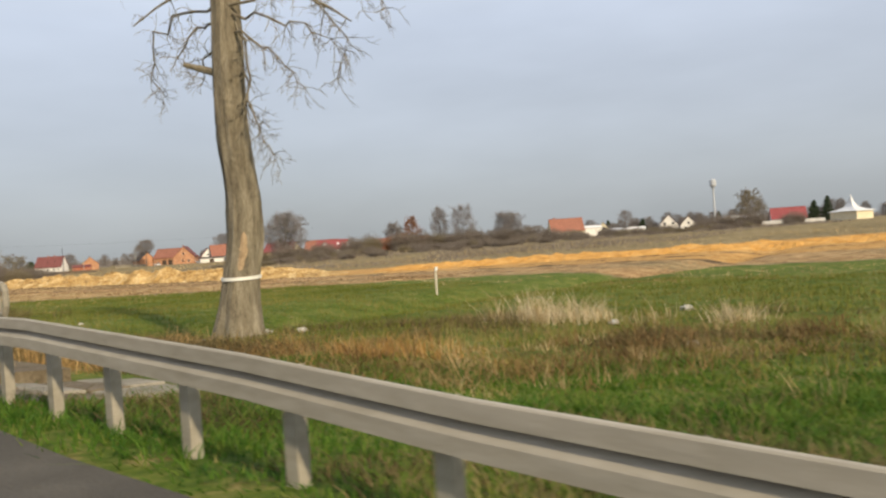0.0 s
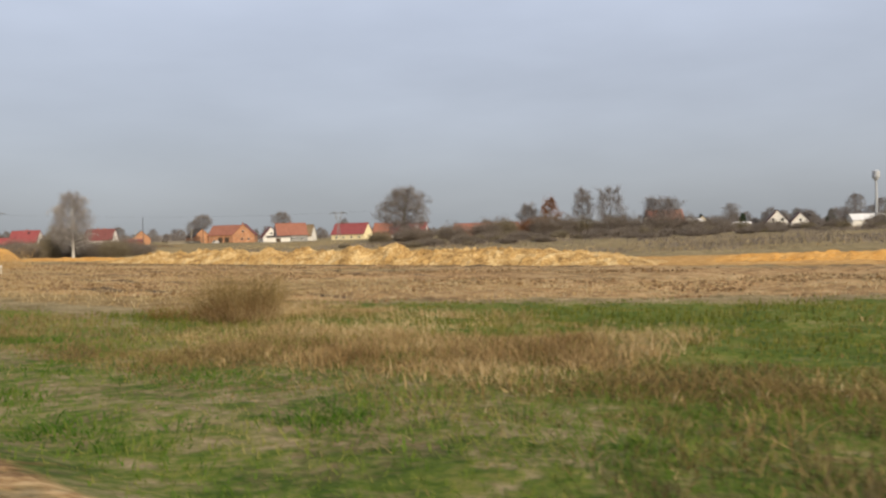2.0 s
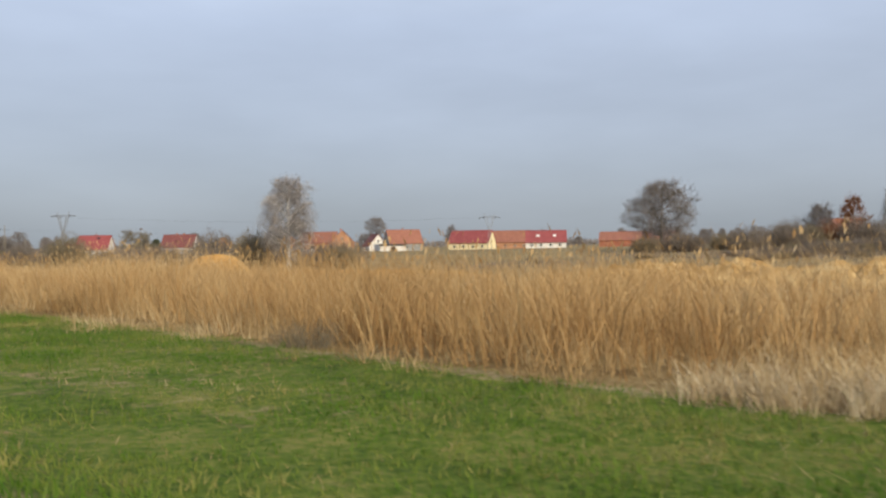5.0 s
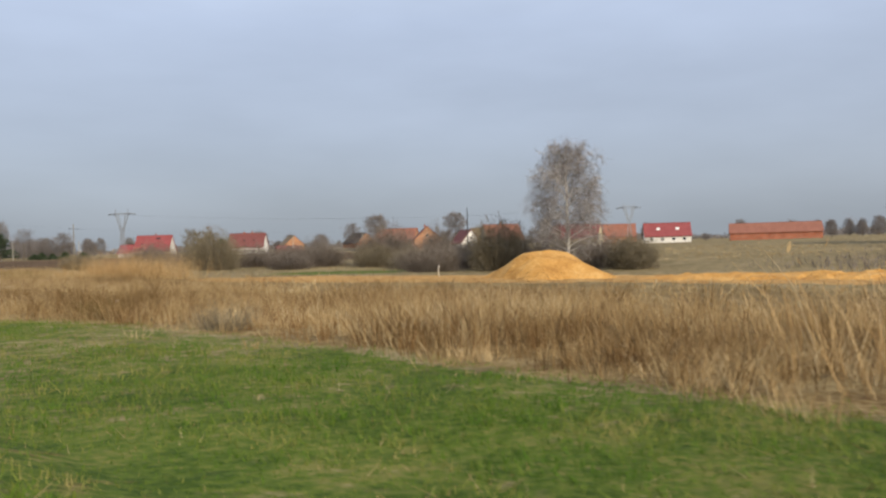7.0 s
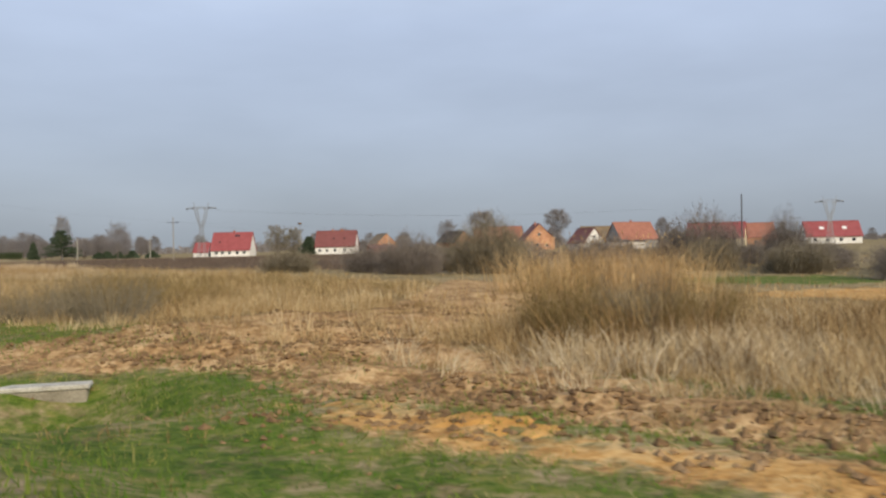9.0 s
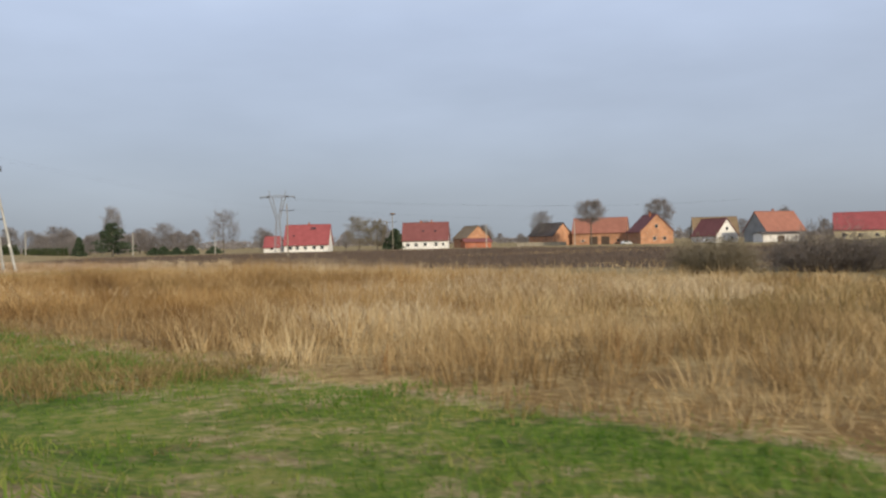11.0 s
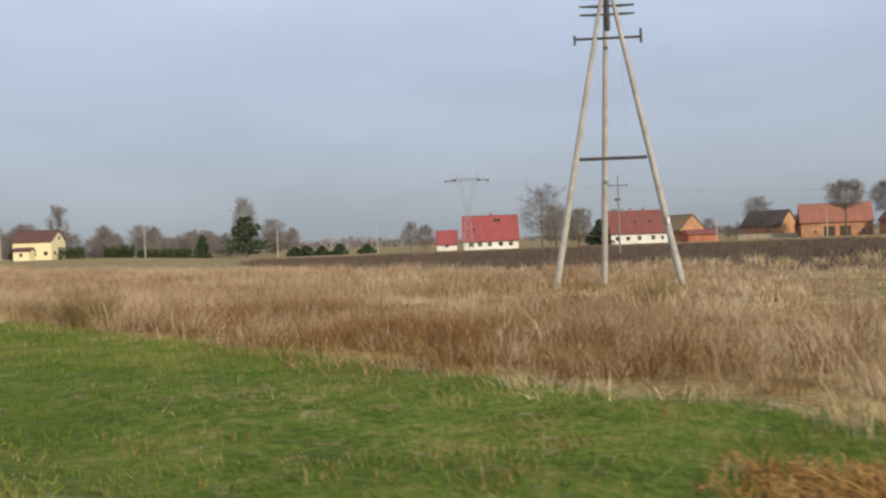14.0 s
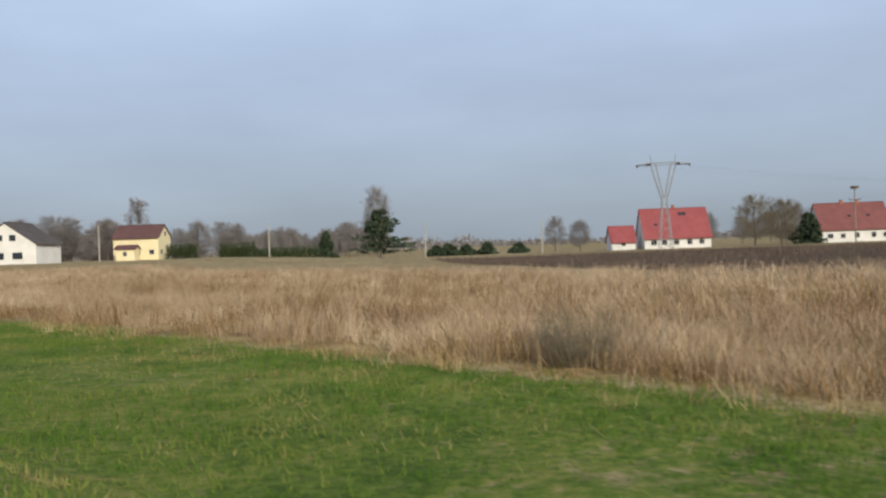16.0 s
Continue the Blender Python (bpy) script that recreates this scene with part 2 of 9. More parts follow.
M_ORANGE_RED = surface("orange_red_film", [(0.72, 0.10, 0.03), (0.80, 0.14, 0.04)], 4, 0.4, 0.03)
M_WOOD = surface("weathered_wood", [(0.20, 0.14, 0.085), (0.33, 0.25, 0.16), (0.44, 0.35, 0.24)], 4, 0.85, 0.4, 6, streak=(4, 4, 0.5))
M_WHITE_PAINT = surface("white_paint", [(0.66, 0.65, 0.62), (0.80, 0.79, 0.76)], 3, 0.6, 0.1)
M_STAKE = surface("bleached_stake_wood", [(0.42, 0.36, 0.27), (0.56, 0.50, 0.40), (0.66, 0.60, 0.50)], 4, 0.85, 0.3, 6, streak=(4, 4, 0.5))
M_STONE = surface("pale_stone", [(0.26, 0.24, 0.20), (0.40, 0.375, 0.32), (0.52, 0.49, 0.43)], 4, 0.9, 0.5, 6)
M_BARK = surface("ridged_bark", [(0.10, 0.08, 0.055), (0.195, 0.165, 0.115), (0.30, 0.26, 0.19)], 2.2, 0.95, 0.9, 7, streak=(2.6, 2.6, 0.45))
M_BARK_BARE = surface("stripped_wood", [(0.22, 0.15, 0.085), (0.44, 0.32, 0.20)], 5, 0.8, 0.3, 6)
M_BARK_FAR = surface("grey_bark", [(0.09, 0.072, 0.055), (0.17, 0.14, 0.11)], 1.5, 0.95, 0.4)
M_BIRCH = surface("birch_bark", [(0.40, 0.37, 0.33), (0.72, 0.69, 0.65)], 1.6, 0.8, 0.3, 5)
M_TWIG = blade_material("bare_twigs", [(0.135, 0.118, 0.112), (0.20, 0.18, 0.172), (0.285, 0.262, 0.252)], 0.3, 0.3, 0.9, 0.0)
M_TWIG_BIRCH = blade_material("birch_twigs", [(0.17, 0.15, 0.145), (0.25, 0.225, 0.215), (0.36, 0.335, 0.32)], 0.3, 0.3, 0.9, 0.0)
M_TWIG_RED = blade_material("dry_oak_leaves", [(0.17, 0.07, 0.035), (0.26, 0.115, 0.06), (0.33, 0.17, 0.09)], 0.3, 0.3, 0.8, 0.2)
M_TWIG_WILLOW = blade_material("willow_stems", [(0.14, 0.113, 0.074), (0.205, 0.172, 0.117), (0.285, 0.245, 0.172)], 0.2, 0.35, 0.85, 0.1)
M_NEEDLE = blade_material("pine_needles", [(0.03, 0.05, 0.028), (0.06, 0.085, 0.05), (0.10, 0.125, 0.075)], 0.5, 0.3, 0.7, 0.1)
M_HEDGE = blade_material("hedge_leaves", [(0.03, 0.05, 0.018), (0.055, 0.08, 0.03), (0.09, 0.10, 0.045)], 0.5, 0.3, 0.7, 0.15)
M_GRASS_FIELD = blade_material("field_grass_blades", [(0.085, 0.11, 0.016), (0.125, 0.145, 0.025), (0.18, 0.178, 0.042), (0.27, 0.225, 0.085)], 0.12, 0.65, 0.7, 0.3)
M_BANK = blade_material("olive_brown_weeds", [(0.09, 0.062, 0.024), (0.17, 0.12, 0.048), (0.28, 0.20, 0.085), (0.38, 0.28, 0.13)], 0.6, 0.5, 0.85, 0.2)
M_GRASS = blade_material("verge_grass_blades", [(0.06, 0.142, 0.014), (0.105, 0.186, 0.024), (0.19, 0.225, 0.046), (0.36, 0.30, 0.115)], 0.55, 0.72, 0.7, 0.35)
M_DRY = blade_material("dry_grass_blades", [(0.15, 0.092, 0.038), (0.325, 0.215, 0.098), (0.53, 0.39, 0.205), (0.70, 0.57, 0.35)], 0.14, 0.62, 0.8, 0.3)
M_REED = blade_material("dry_reed_stems", [(0.27, 0.15, 0.06), (0.44, 0.275, 0.12), (0.58, 0.405, 0.20), (0.66, 0.51, 0.30)], 0.10, 0.62, 0.8, 0.3)
M_WEED = blade_material("brown_weeds", [(0.12, 0.062, 0.024), (0.21, 0.115, 0.046), (0.30, 0.185, 0.082)], 0.2, 0.5, 0.85, 0.2)
M_SHRUB = blade_material("dark_shrub_stems", [(0.085, 0.06, 0.045), (0.135, 0.098, 0.074), (0.20, 0.15, 0.115)], 0.15, 0.5, 0.9, 0.1)
M_STUBBLE = blade_material("pale_stubble", [(0.30, 0.21, 0.10), (0.44, 0.33, 0.18), (0.60, 0.50, 0.32)], 0.3, 0.4, 0.8, 0.2)
M_CLOD = surface("dug_sand", [(0.17, 0.095, 0.035), (0.40, 0.25, 0.095), (0.64, 0.48, 0.25)], 0.45, 0.95, 1.0, 7)
M_CLOD_ORANGE = surface("orange_sand", [(0.36, 0.17, 0.04), (0.52, 0.27, 0.07), (0.62, 0.37, 0.13)], 0.5, 0.95, 0.8, 8)
M_PALE_STRAW = blade_material("bleached_straw", [(0.40, 0.29, 0.16), (0.56, 0.44, 0.27), (0.70, 0.60, 0.43)], 0.4, 0.4, 0.8, 0.3)
M_BANK_DRY = blade_material("matted_dead_grass", [(0.17, 0.125, 0.05), (0.27, 0.205, 0.09), (0.38, 0.295, 0.145), (0.50, 0.41, 0.23)], 0.4, 0.5, 0.85, 0.25)
# stem tones lightened to carry the haze of the far hedge row
M_SCRUB = blade_material("scrub_stems", [(0.13, 0.106, 0.086), (0.19, 0.16, 0.135), (0.27, 0.23, 0.195)], 0.1, 0.5, 0.9, 0.1)
M_RUST = blade_material("rust_brown_grass", [(0.13, 0.07, 0.024), (0.25, 0.145, 0.055), (0.40, 0.255, 0.105), (0.56, 0.40, 0.205)], 0.25, 0.62, 0.85, 0.15)
M_LUSH = blade_material("lush_grass_blades", [(0.03, 0.085, 0.01), (0.052, 0.122, 0.014), (0.088, 0.158, 0.022), (0.17, 0.195, 0.04)], 1.4, 0.5, 0.7, 0.3)
M_RUST_DRY = blade_material("rusty_matted_grass", [(0.13, 0.06, 0.016), (0.27, 0.14, 0.04), (0.42, 0.245, 0.085), (0.56, 0.385, 0.17)], 0.7, 0.5, 0.85, 0.15)
M_WEED_MIX = blade_material("mixed_dead_weeds", [(0.075, 0.042, 0.018), (0.165, 0.095, 0.04), (0.29, 0.19, 0.085), (0.46, 0.35, 0.19)], 0.45, 0.65, 0.85, 0.2)
M_BANK_DARK = blade_material("dark_rank_weeds", [(0.045, 0.04, 0.018), (0.095, 0.075, 0.033), (0.165, 0.125, 0.058), (0.27, 0.205, 0.10)], 0.5, 0.55, 0.85, 0.2)
M_FADED = blade_material("faded_meadow_grass", [(0.19, 0.122, 0.07), (0.36, 0.25, 0.152), (0.54, 0.405, 0.27), (0.70, 0.57, 0.41)], 0.22, 0.62, 0.8, 0.3)
M_MOWN = blade_material("mown_straw_stems", [(0.40, 0.265, 0.11), (0.58, 0.42, 0.20), (0.72, 0.57, 0.32), (0.80, 0.69, 0.45)], 0.8, 0.6, 0.8, 0.25)
M_RUST_SOIL = surface("rust_brown_soil", [(0.10, 0.048, 0.018), (0.20, 0.10, 0.035), (0.32, 0.18, 0.07)], 1.6, 0.9, 1.0, 6)
M_TRACK_SOIL = surface("turned_brown_soil", [(0.085, 0.048, 0.022), (0.19, 0.115, 0.055), (0.32, 0.21, 0.11)], 0.8, 0.95, 0.6, 8)
M_MUD = surface("wet_mud", [(0.055, 0.032, 0.016), (0.11, 0.065, 0.032), (0.18, 0.11, 0.055)], 1.5, 0.7, 0.8, 6, spec=0.5)
M_WALL_WHITE = surface("white_render", [(0.62, 0.60, 0.56), (0.78, 0.76, 0.72)], 0.5, 0.9, 0.1, 8)
M_WALL_CREAM = surface("cream_render", [(0.60, 0.52, 0.36), (0.74, 0.66, 0.48)], 0.5, 0.9, 0.1, 8)
M_WALL_YELLOW = surface("yellow_render", [(0.72, 0.61, 0.36), (0.82, 0.72, 0.47)], 0.5, 0.9, 0.1, 8)
M_WALL_GREY = surface("grey_render", [(0.20, 0.20, 0.20), (0.32, 0.32, 0.31)], 0.5, 0.9, 0.2, 8)
M_BRICK = brick_material("orange_brick", (0.47, 0.235, 0.125), (0.40, 0.19, 0.10), (0.40, 0.29, 0.21))
M_BRICK_RED = brick_material("red_brick", (0.40, 0.13, 0.065), (0.33, 0.10, 0.055), (0.34, 0.25, 0.2))
# bright red and clay tile are muted by distance haze mixed into the colour
M_ROOF_RED = roof_material("bright_red_roof", [(0.225, 0.052, 0.054), (0.31, 0.08, 0.08)])
M_ROOF_DARKRED = roof_material("dark_red_roof", [(0.15, 0.05, 0.046), (0.21, 0.075, 0.068)])
M_ROOF_ORANGE = roof_material("clay_tile_roof", [(0.235, 0.095, 0.065), (0.33, 0.14, 0.095)])
M_ROOF_MOSS = roof_material("mossy_tile_roof", [(0.15, 0.105, 0.06), (0.24, 0.17, 0.10)])
M_ROOF_DARK = roof_material("dark_tile_roof", [(0.05, 0.04, 0.037), (0.10, 0.08, 0.07)])
M_ROOF_BROWN = roof_material("brown_metal_roof", [(0.085, 0.04, 0.037), (0.125, 0.06, 0.054)])
M_ROOF_WHITE = roof_material("pale_metal_roof", [(0.60, 0.60, 0.60), (0.72, 0.72, 0.72)])
M_DOOR = surface("dark_door", [(0.05, 0.035, 0.025), (0.10, 0.07, 0.05)], 2, 0.7, 0.1)
M_STEEL_DARK = surface("dark_steel", [(0.045, 0.045, 0.05), (0.09, 0.09, 0.095)], 2, 0.6, 0.1, metal=0.3)
# bluish grey close to the sky's tone: the tower's haze is in its colour
M_HAZE_CONCRETE = surface("haze_tinted_concrete", [(0.40, 0.42, 0.45), (0.46, 0.48, 0.51)], 0.6, 0.9, 0.1, 6)
M_POLE_CONC = surface("grey_pole_concrete", [(0.26, 0.25, 0.225), (0.37, 0.36, 0.33), (0.47, 0.46, 0.43)], 1.4, 0.9, 0.3, 10)
M_APRON = surface("dusty_cast_concrete", [(0.125, 0.112, 0.086), (0.185, 0.168, 0.132), (0.25, 0.23, 0.185)], 0.9, 0.92, 0.5, 12)
M_PYLON = surface("grey_lattice_steel", [(0.20, 0.205, 0.21), (0.30, 0.305, 0.31)], 1, 0.6, 0.05, metal=0.3)
M_GLASS, g_nt, g_b = node_material("window_glass")
g_b.inputs["Base Color"].default_value = (0.025, 0.03, 0.035, 1)
g_b.inputs["Roughness"].default_value = 0.08
M_CARPAINT = surface("white_car_paint", [(0.62, 0.63, 0.64), (0.70, 0.71, 0.72)], 1, 0.3, 0.0, spec=0.6)
M_RUBBER = surface("black_rubber", [(0.015, 0.015, 0.015), (0.03, 0.03, 0.03)], 5, 0.8, 0.1)
M_WATER, wt_nt, wt_b = node_material("ditch_water")
wt_b.inputs["Base Color"].default_value = (0.03, 0.025, 0.018, 1)
wt_b.inputs["Roughness"].default_value = 0.12
M_BOTTLE = surface("green_plastic", [(0.02, 0.30, 0.10), (0.04, 0.42, 0.16)], 5, 0.3, 0.0)

# ---- building tools ----


def mesh_from(name, verts, faces, material=None):
    """A mesh from arrays of points and of triangles or quads, made fast."""
    v = np.asarray(verts, dtype=np.float32).reshape(-1, 3)
    f = np.asarray(faces, dtype=np.int32)
    k = f.shape[1]
    me = bpy.data.meshes.new(name)
    me.vertices.add(len(v))
    me.vertices.foreach_set("co", v.ravel())
    me.loops.add(f.size)
    me.loops.foreach_set("vertex_index", f.ravel())
    me.polygons.add(len(f))
    me.polygons.foreach_set("loop_start", np.arange(0, f.size, k, dtype=np.int32))
    me.polygons.foreach_set("loop_total", np.full(len(f), k, dtype=np.int32))
    me.update(calc_edges=True)
    me.polygons.foreach_set("use_smooth", np.zeros(len(f), bool))
    if material:
        me.materials.append(material)
    return me


def finish(bm, name, material, smooth=False):
    me = bpy.data.meshes.new(name)
    bmesh.ops.recalc_face_normals(bm, faces=bm.faces)
    bm.to_mesh(me)
    bm.free()
    me.materials.append(material)
    if smooth:
        me.polygons.foreach_set("use_smooth", [True] * len(me.polygons))
    return me


def part(name, bm, material, parent, label="", smooth=False):
    """One mesh object under a thing or a part."""
    ob = new(name, finish(bm, name, material, smooth) if isinstance(bm, bmesh.types.BMesh) else bm)
    if parent is not None:
        ob.parent = parent
    return tagged(ob, label)


def thing(name, place, label, category, group="", kind=""):
    ob = new(name)
    ob.empty_display_size = 0.3
    ob.matrix_world = place
    return tagged(ob, label, category, group, kind)


def box(bm, lo, hi, bevel=0.0):
    r = bmesh.ops.create_cube(bm, size=1.0)["verts"]
    c = [(a + b) / 2 for a, b in zip(lo, hi)]
    s = [abs(b - a) for a, b in zip(lo, hi)]
    bmesh.ops.transform(bm, verts=r, matrix=Matrix.Translation(c) @ Matrix.Diagonal((*s, 1)))
    if bevel:
        ed = list({e for v in r for e in v.link_edges})
        bmesh.ops.bevel(bm, geom=ed, offset=bevel, segments=1, affect="EDGES")
    return bm


def boxed(lo, hi, bevel=0.0):
    return box(bmesh.new(), lo, hi, bevel)


def prism(bm, outline, axis, a, b):
    """An outline of 2D points drawn out along an axis from a to b. axis x: points are (y, z); y: (x, z); z: (x, y)."""
    put = {"x": lambda p, t: (t, p[0], p[1]), "y": lambda p, t: (p[0], t, p[1]), "z": lambda p, t: (p[0], p[1], t)}[axis]
    n = len(outline)
    u = [bm.verts.new(put(p, a)) for p in outline]
    w = [bm.verts.new(put(p, b)) for p in outline]
    bm.faces.new(u)
    bm.faces.new(w[::-1])
    for i in range(n):
        bm.faces.new((u[i], u[(i + 1) % n], w[(i + 1) % n], w[i]))
    return bm


def tube(bm, points, radii, sides=8, cap=True):
    """A tapered tube along points."""
    pts = [Vector(p) for p in points]
    if not hasattr(radii, "__len__"):
        radii = [radii] * len(pts)
    rings = []
    for i, p in enumerate(pts):
        d = (pts[min(i + 1, len(pts) - 1)] - pts[max(i - 1, 0)]).normalized()
        side = d.orthogonal().normalized() if not rings else (last - d * last.dot(d)).normalized()
        last = side
        up = d.cross(side)
        rings.append([bm.verts.new(p + (side * math.cos(a) + up * math.sin(a)) * radii[i]) for a in (2 * math.pi * k / sides for k in range(sides))])
    for a, b in zip(rings, rings[1:]):
        for k in range(sides):
            bm.faces.new((a[k], a[(k + 1) % sides], b[(k + 1) % sides], b[k]))
    if cap:
        bm.faces.new(rings[0][::-1])
        bm.faces.new(rings[-1])
    return bm


def tubed(points, radii, sides=8):
    return tube(bmesh.new(), points, radii, sides)


# ---- plan of the land ----
ROAD_Y = [-3000, -60, 0, 14, 28, 43, 57, 72, 100, 130, 150, 180, 213, 234, 271, 300, 333, 355, 400, 444, 473, 520, 3000]
ROAD_X = [-2.0, -0.9, 0.0, 0.37, 0.65, 0.84, 0.94, 0.97, 1.0, 1.26, 1.55, 2.15, 2.72, 2.8, 2.6, 2.2, 1.73, 1.47, 0.95, 0.38, 0.0, -0.6, -4.0]


def road_x(y):
    return np.interp(y, ROAD_Y, ROAD_X)


def wave(x, y, s, k=0):
    """Soft unevenness from a few sines, about -1 to 1."""
    return (np.sin(x * 1.0 * s + 1.3 * k + 0.7 * np.sin(y * 0.61 * s + k)) + np.sin(y * 1.13 * s + 2.1 * k + 0.9 * np.sin(x * 0.73 * s)) + np.sin((x + y) * 0.57 * s + 0.4 * k)) / 3


def smooth01(a, b, v):
    t = np.clip((v - a) / (b - a), 0, 1)
    return t * t * (3 - 2 * t)


def patchy(x, y, s, k, lo=-0.3, hi=0.3):
    return smooth01(lo, hi, wave(x, y, s, k) + 0.5 * wave(x, y, s * 2.7, k + 3))


def lush(y):
    """How green the verge is along the road."""
    return np.interp(y, [48, 62, 80, 108, 122, 210, 225, 315, 338, 360, 372, 404, 418, 440], [1.0, 0.7, 0.6, 0.72, 0.95, 0.93, 0.74, 0.74, 0.80, 0.76, 0.75, 0.78, 0.84, 1.0])


def ditch_line(x, y):
    """Distance across the slanting ditch and along it."""
    return (x - 8.65) * 0.68 + (y - 408.35) * 0.73, (x - 8.65) * 0.73 - (y - 408.35) * 0.68


def wheel_ruts(x, y):
    a = np.maximum(np.exp(-((x - 8.35 - 0.16 * wave(x * 0, y, 0.8, 2)) / 0.38) ** 2), np.exp(-((x - 9.75 - 0.14 * wave(x * 0, y, 0.9, 5)) / 0.36) ** 2))
    a = a * (0.55 + 0.75 * wave(x, y, 3.1, 7) + 0.35 * wave(x, y, 1.2, 2))
    return np.clip(a, 0, 1) * smooth01(224.5, 227, y) * (1 - smooth01(249, 253, y)) * smooth01(-0.8, -0.1, wave(x * 0, y, 0.75, 4))


def reed_edge(y):
    """Where the mown verge ends and tall growth begins, from the road's line."""
    return np.interp(y, [100, 118, 128, 138, 150, 205, 222, 232, 236, 246, 254, 259, 270, 279, 290, 340, 370, 390, 400, 430, 470], [11.2, 11.4, 12.0, 12.8, 11.2, 11.2, 12.3, 11.8, 9.4, 8.9, 9.6, 12.0, 12.8, 10.8, 10.5, 8.3, 9.2, 9.8, 10.5, 11.2, 11.8])


def ground_z(x, y):
    x, y = np.asarray(x, float), np.asarray(y, float)
    u = x - road_x(y)
    low = np.interp(y, [0, 60, 120, 300, 390, 1000], [-2.3, -2.6, -2.75, -2.6, -1.65, -1.6])
    z = np.interp(u, [-3000, -30, -9, -6.5, 2.9, 4.2, 8, 12, 16], [-1.5, -1.5, -0.5, -0.06, -0.06, -0.30, -0.68, -0.98, -1.10])
    verge = np.interp(u, [-9, 1.5, 1.9, 2.6, 3.4, 5.0, 8, 12, 16], [-0.5, -0.05, -0.12, -0.40, -0.66, -0.76, -0.84, -0.98, -1.10])
    m_ = smooth01(35, 41, y) * (u > 0)
    z = z * (1 - m_) + verge * m_
    t = np.clip((u - 16) / 66, 0, 1)
    z = np.where(u > 16, -1.10 + (low + 1.10) * t, z)
    back = np.interp(y, [-200, 280, 420, 2000], [-0.2, -0.2, -1.35, -1.35])
    r = smooth01(95, 230, x)
    z = np.where(u > 16, z * (1 - r) + back * r, z)
    rough = smooth01(3.2, 6.0, u)
    z = z + rough * (0.05 * wave(x, y, 1.1, 1) + 0.04 * wave(x, y, 2.9, 2)) * (1 + 0.6 * smooth01(12, 20, u)) * (1 - smooth01(300, 600, x))
    z = z + 2.0 * smooth01(565, 640, y) * (1 - smooth01(100, 145, x)) * smooth01(20, 60, x)
    # stream under the bridge
    s = np.exp(-((y - 25.0 - 0.12 * (x - 6)) / 3.4) ** 2) * smooth01(5.9, 7.6, x) * (1 - smooth01(90, 140, x))
    z = z - 1.0 * s
    # ditch that runs slantwise off the road
    q, s_ = ditch_line(x, y)
    k = np.exp(-((q + 0.15) / np.where(q < 0, 1.15, 0.75)) ** 4) * smooth01(-6.0, -4.6, s_) * (1 - smooth01(7.5, 11, s_))
    z = z * (1 - k) - 1.55 * k
    # hollow in front of the culvert
    k = np.exp(-(((x - 7.0) / 1.9) ** 4 + ((y - 277.3) / 1.9) ** 4))
    z = z * (1 - k) - 1.45 * k
    # wheel ruts on the verge
    z = z - 0.17 * wheel_ruts(x, y) + 0.07 * np.exp(-((x - 9.05) / 0.4) ** 2) * smooth01(225, 228, y) * (1 - smooth01(248, 252, y))
    # wheel ruts and heaved soil by the field entrance
    e = soft_in(x, y, TRACK, 0.8) * (1 - smooth01(30, 45, u))
    z = z + e * (0.10 * wave(x, y, 2.3, 3) + 0.08 * wave(x, y, 4.9, 4) + 0.05 * wave(x, y, 10.5, 5))
    m = np.exp(-(((x - 16) / 6) ** 2 + ((y - 285) / 5) ** 2))
    tilth = smooth01(14, 22, x) * (1 - smooth01(70, 90, x)) * smooth01(45, 60, y) * (1 - smooth01(180, 195, y))
    z = z + tilth * (0.07 * wave(x, y, 2.6, 6) + 0.05 * wave(x, y, 5.9, 7))
    return z + 0.45 * m


def inside(x, y, poly):
    x, y = np.asarray(x, float), np.asarray(y, float)
    r = np.zeros(x.shape, bool)
    n = len(poly)
    for i in range(n):
        (x1, y1), (x2, y2) = poly[i], poly[(i + 1) % n]
        hit = ((y1 > y) != (y2 > y)) & (x < (x2 - x1) * (y - y1) / (y2 - y1 + 1e-12) + x1)
        r ^= hit
    return r


GREEN_FIELD = [(9, -60), (75, -60), (68, 20), (60, 47), (44, 58), (31, 68), (22, 81), (13, 84), (9, 60)]
BARE_SOIL = [(75, -60), (135, -60), (128, 20), (105, 70), (86, 95), (74, 124), (66, 147), (58, 186), (40, 186), (30, 160), (19, 128), (17, 100), (22, 81), (44, 58), (60, 47), (68, 20)]
SAND_STRIP = [(98, -60), (156, -60), (150, 30), (116, 92), (100, 130), (84, 190), (60, 192), (66, 147), (74, 124), (82, 98), (88, 66), (100, 20)]
ORANGE_STRIP = [(44, 268), (58, 232), (64, 205), (82, 205), (80, 245), (70, 268), (62, 282), (46, 284)]
DARK_FIELD = [(58, 430), (62, 392), (84, 352), (170, 345), (215, 480), (186, 545), (120, 590), (95, 560), (62, 500)]
GREEN_STRIP = [(26, 413), (30, 403), (36, 398), (62, 396), (66, 408), (60, 416), (49, 427), (32, 423)]
DUG = [(7.0, 417.4), (8.2, 417.6), (9.6, 414.8), (9.0, 412.8), (7.0, 414.6)]
SEDGE = [(66, 284), (80, 281), (92, 290), (88, 302), (74, 303), (66, 296)]
MOWN = [(6.5, 375), (11.2, 371), (11.0, 380), (11.8, 391.5), (12.4, 395), (14.5, 398), (15.4, 401), (15.0, 403), (12.0, 404.8), (7.6, 408.6), (4.8, 410.5), (4.3, 392)]
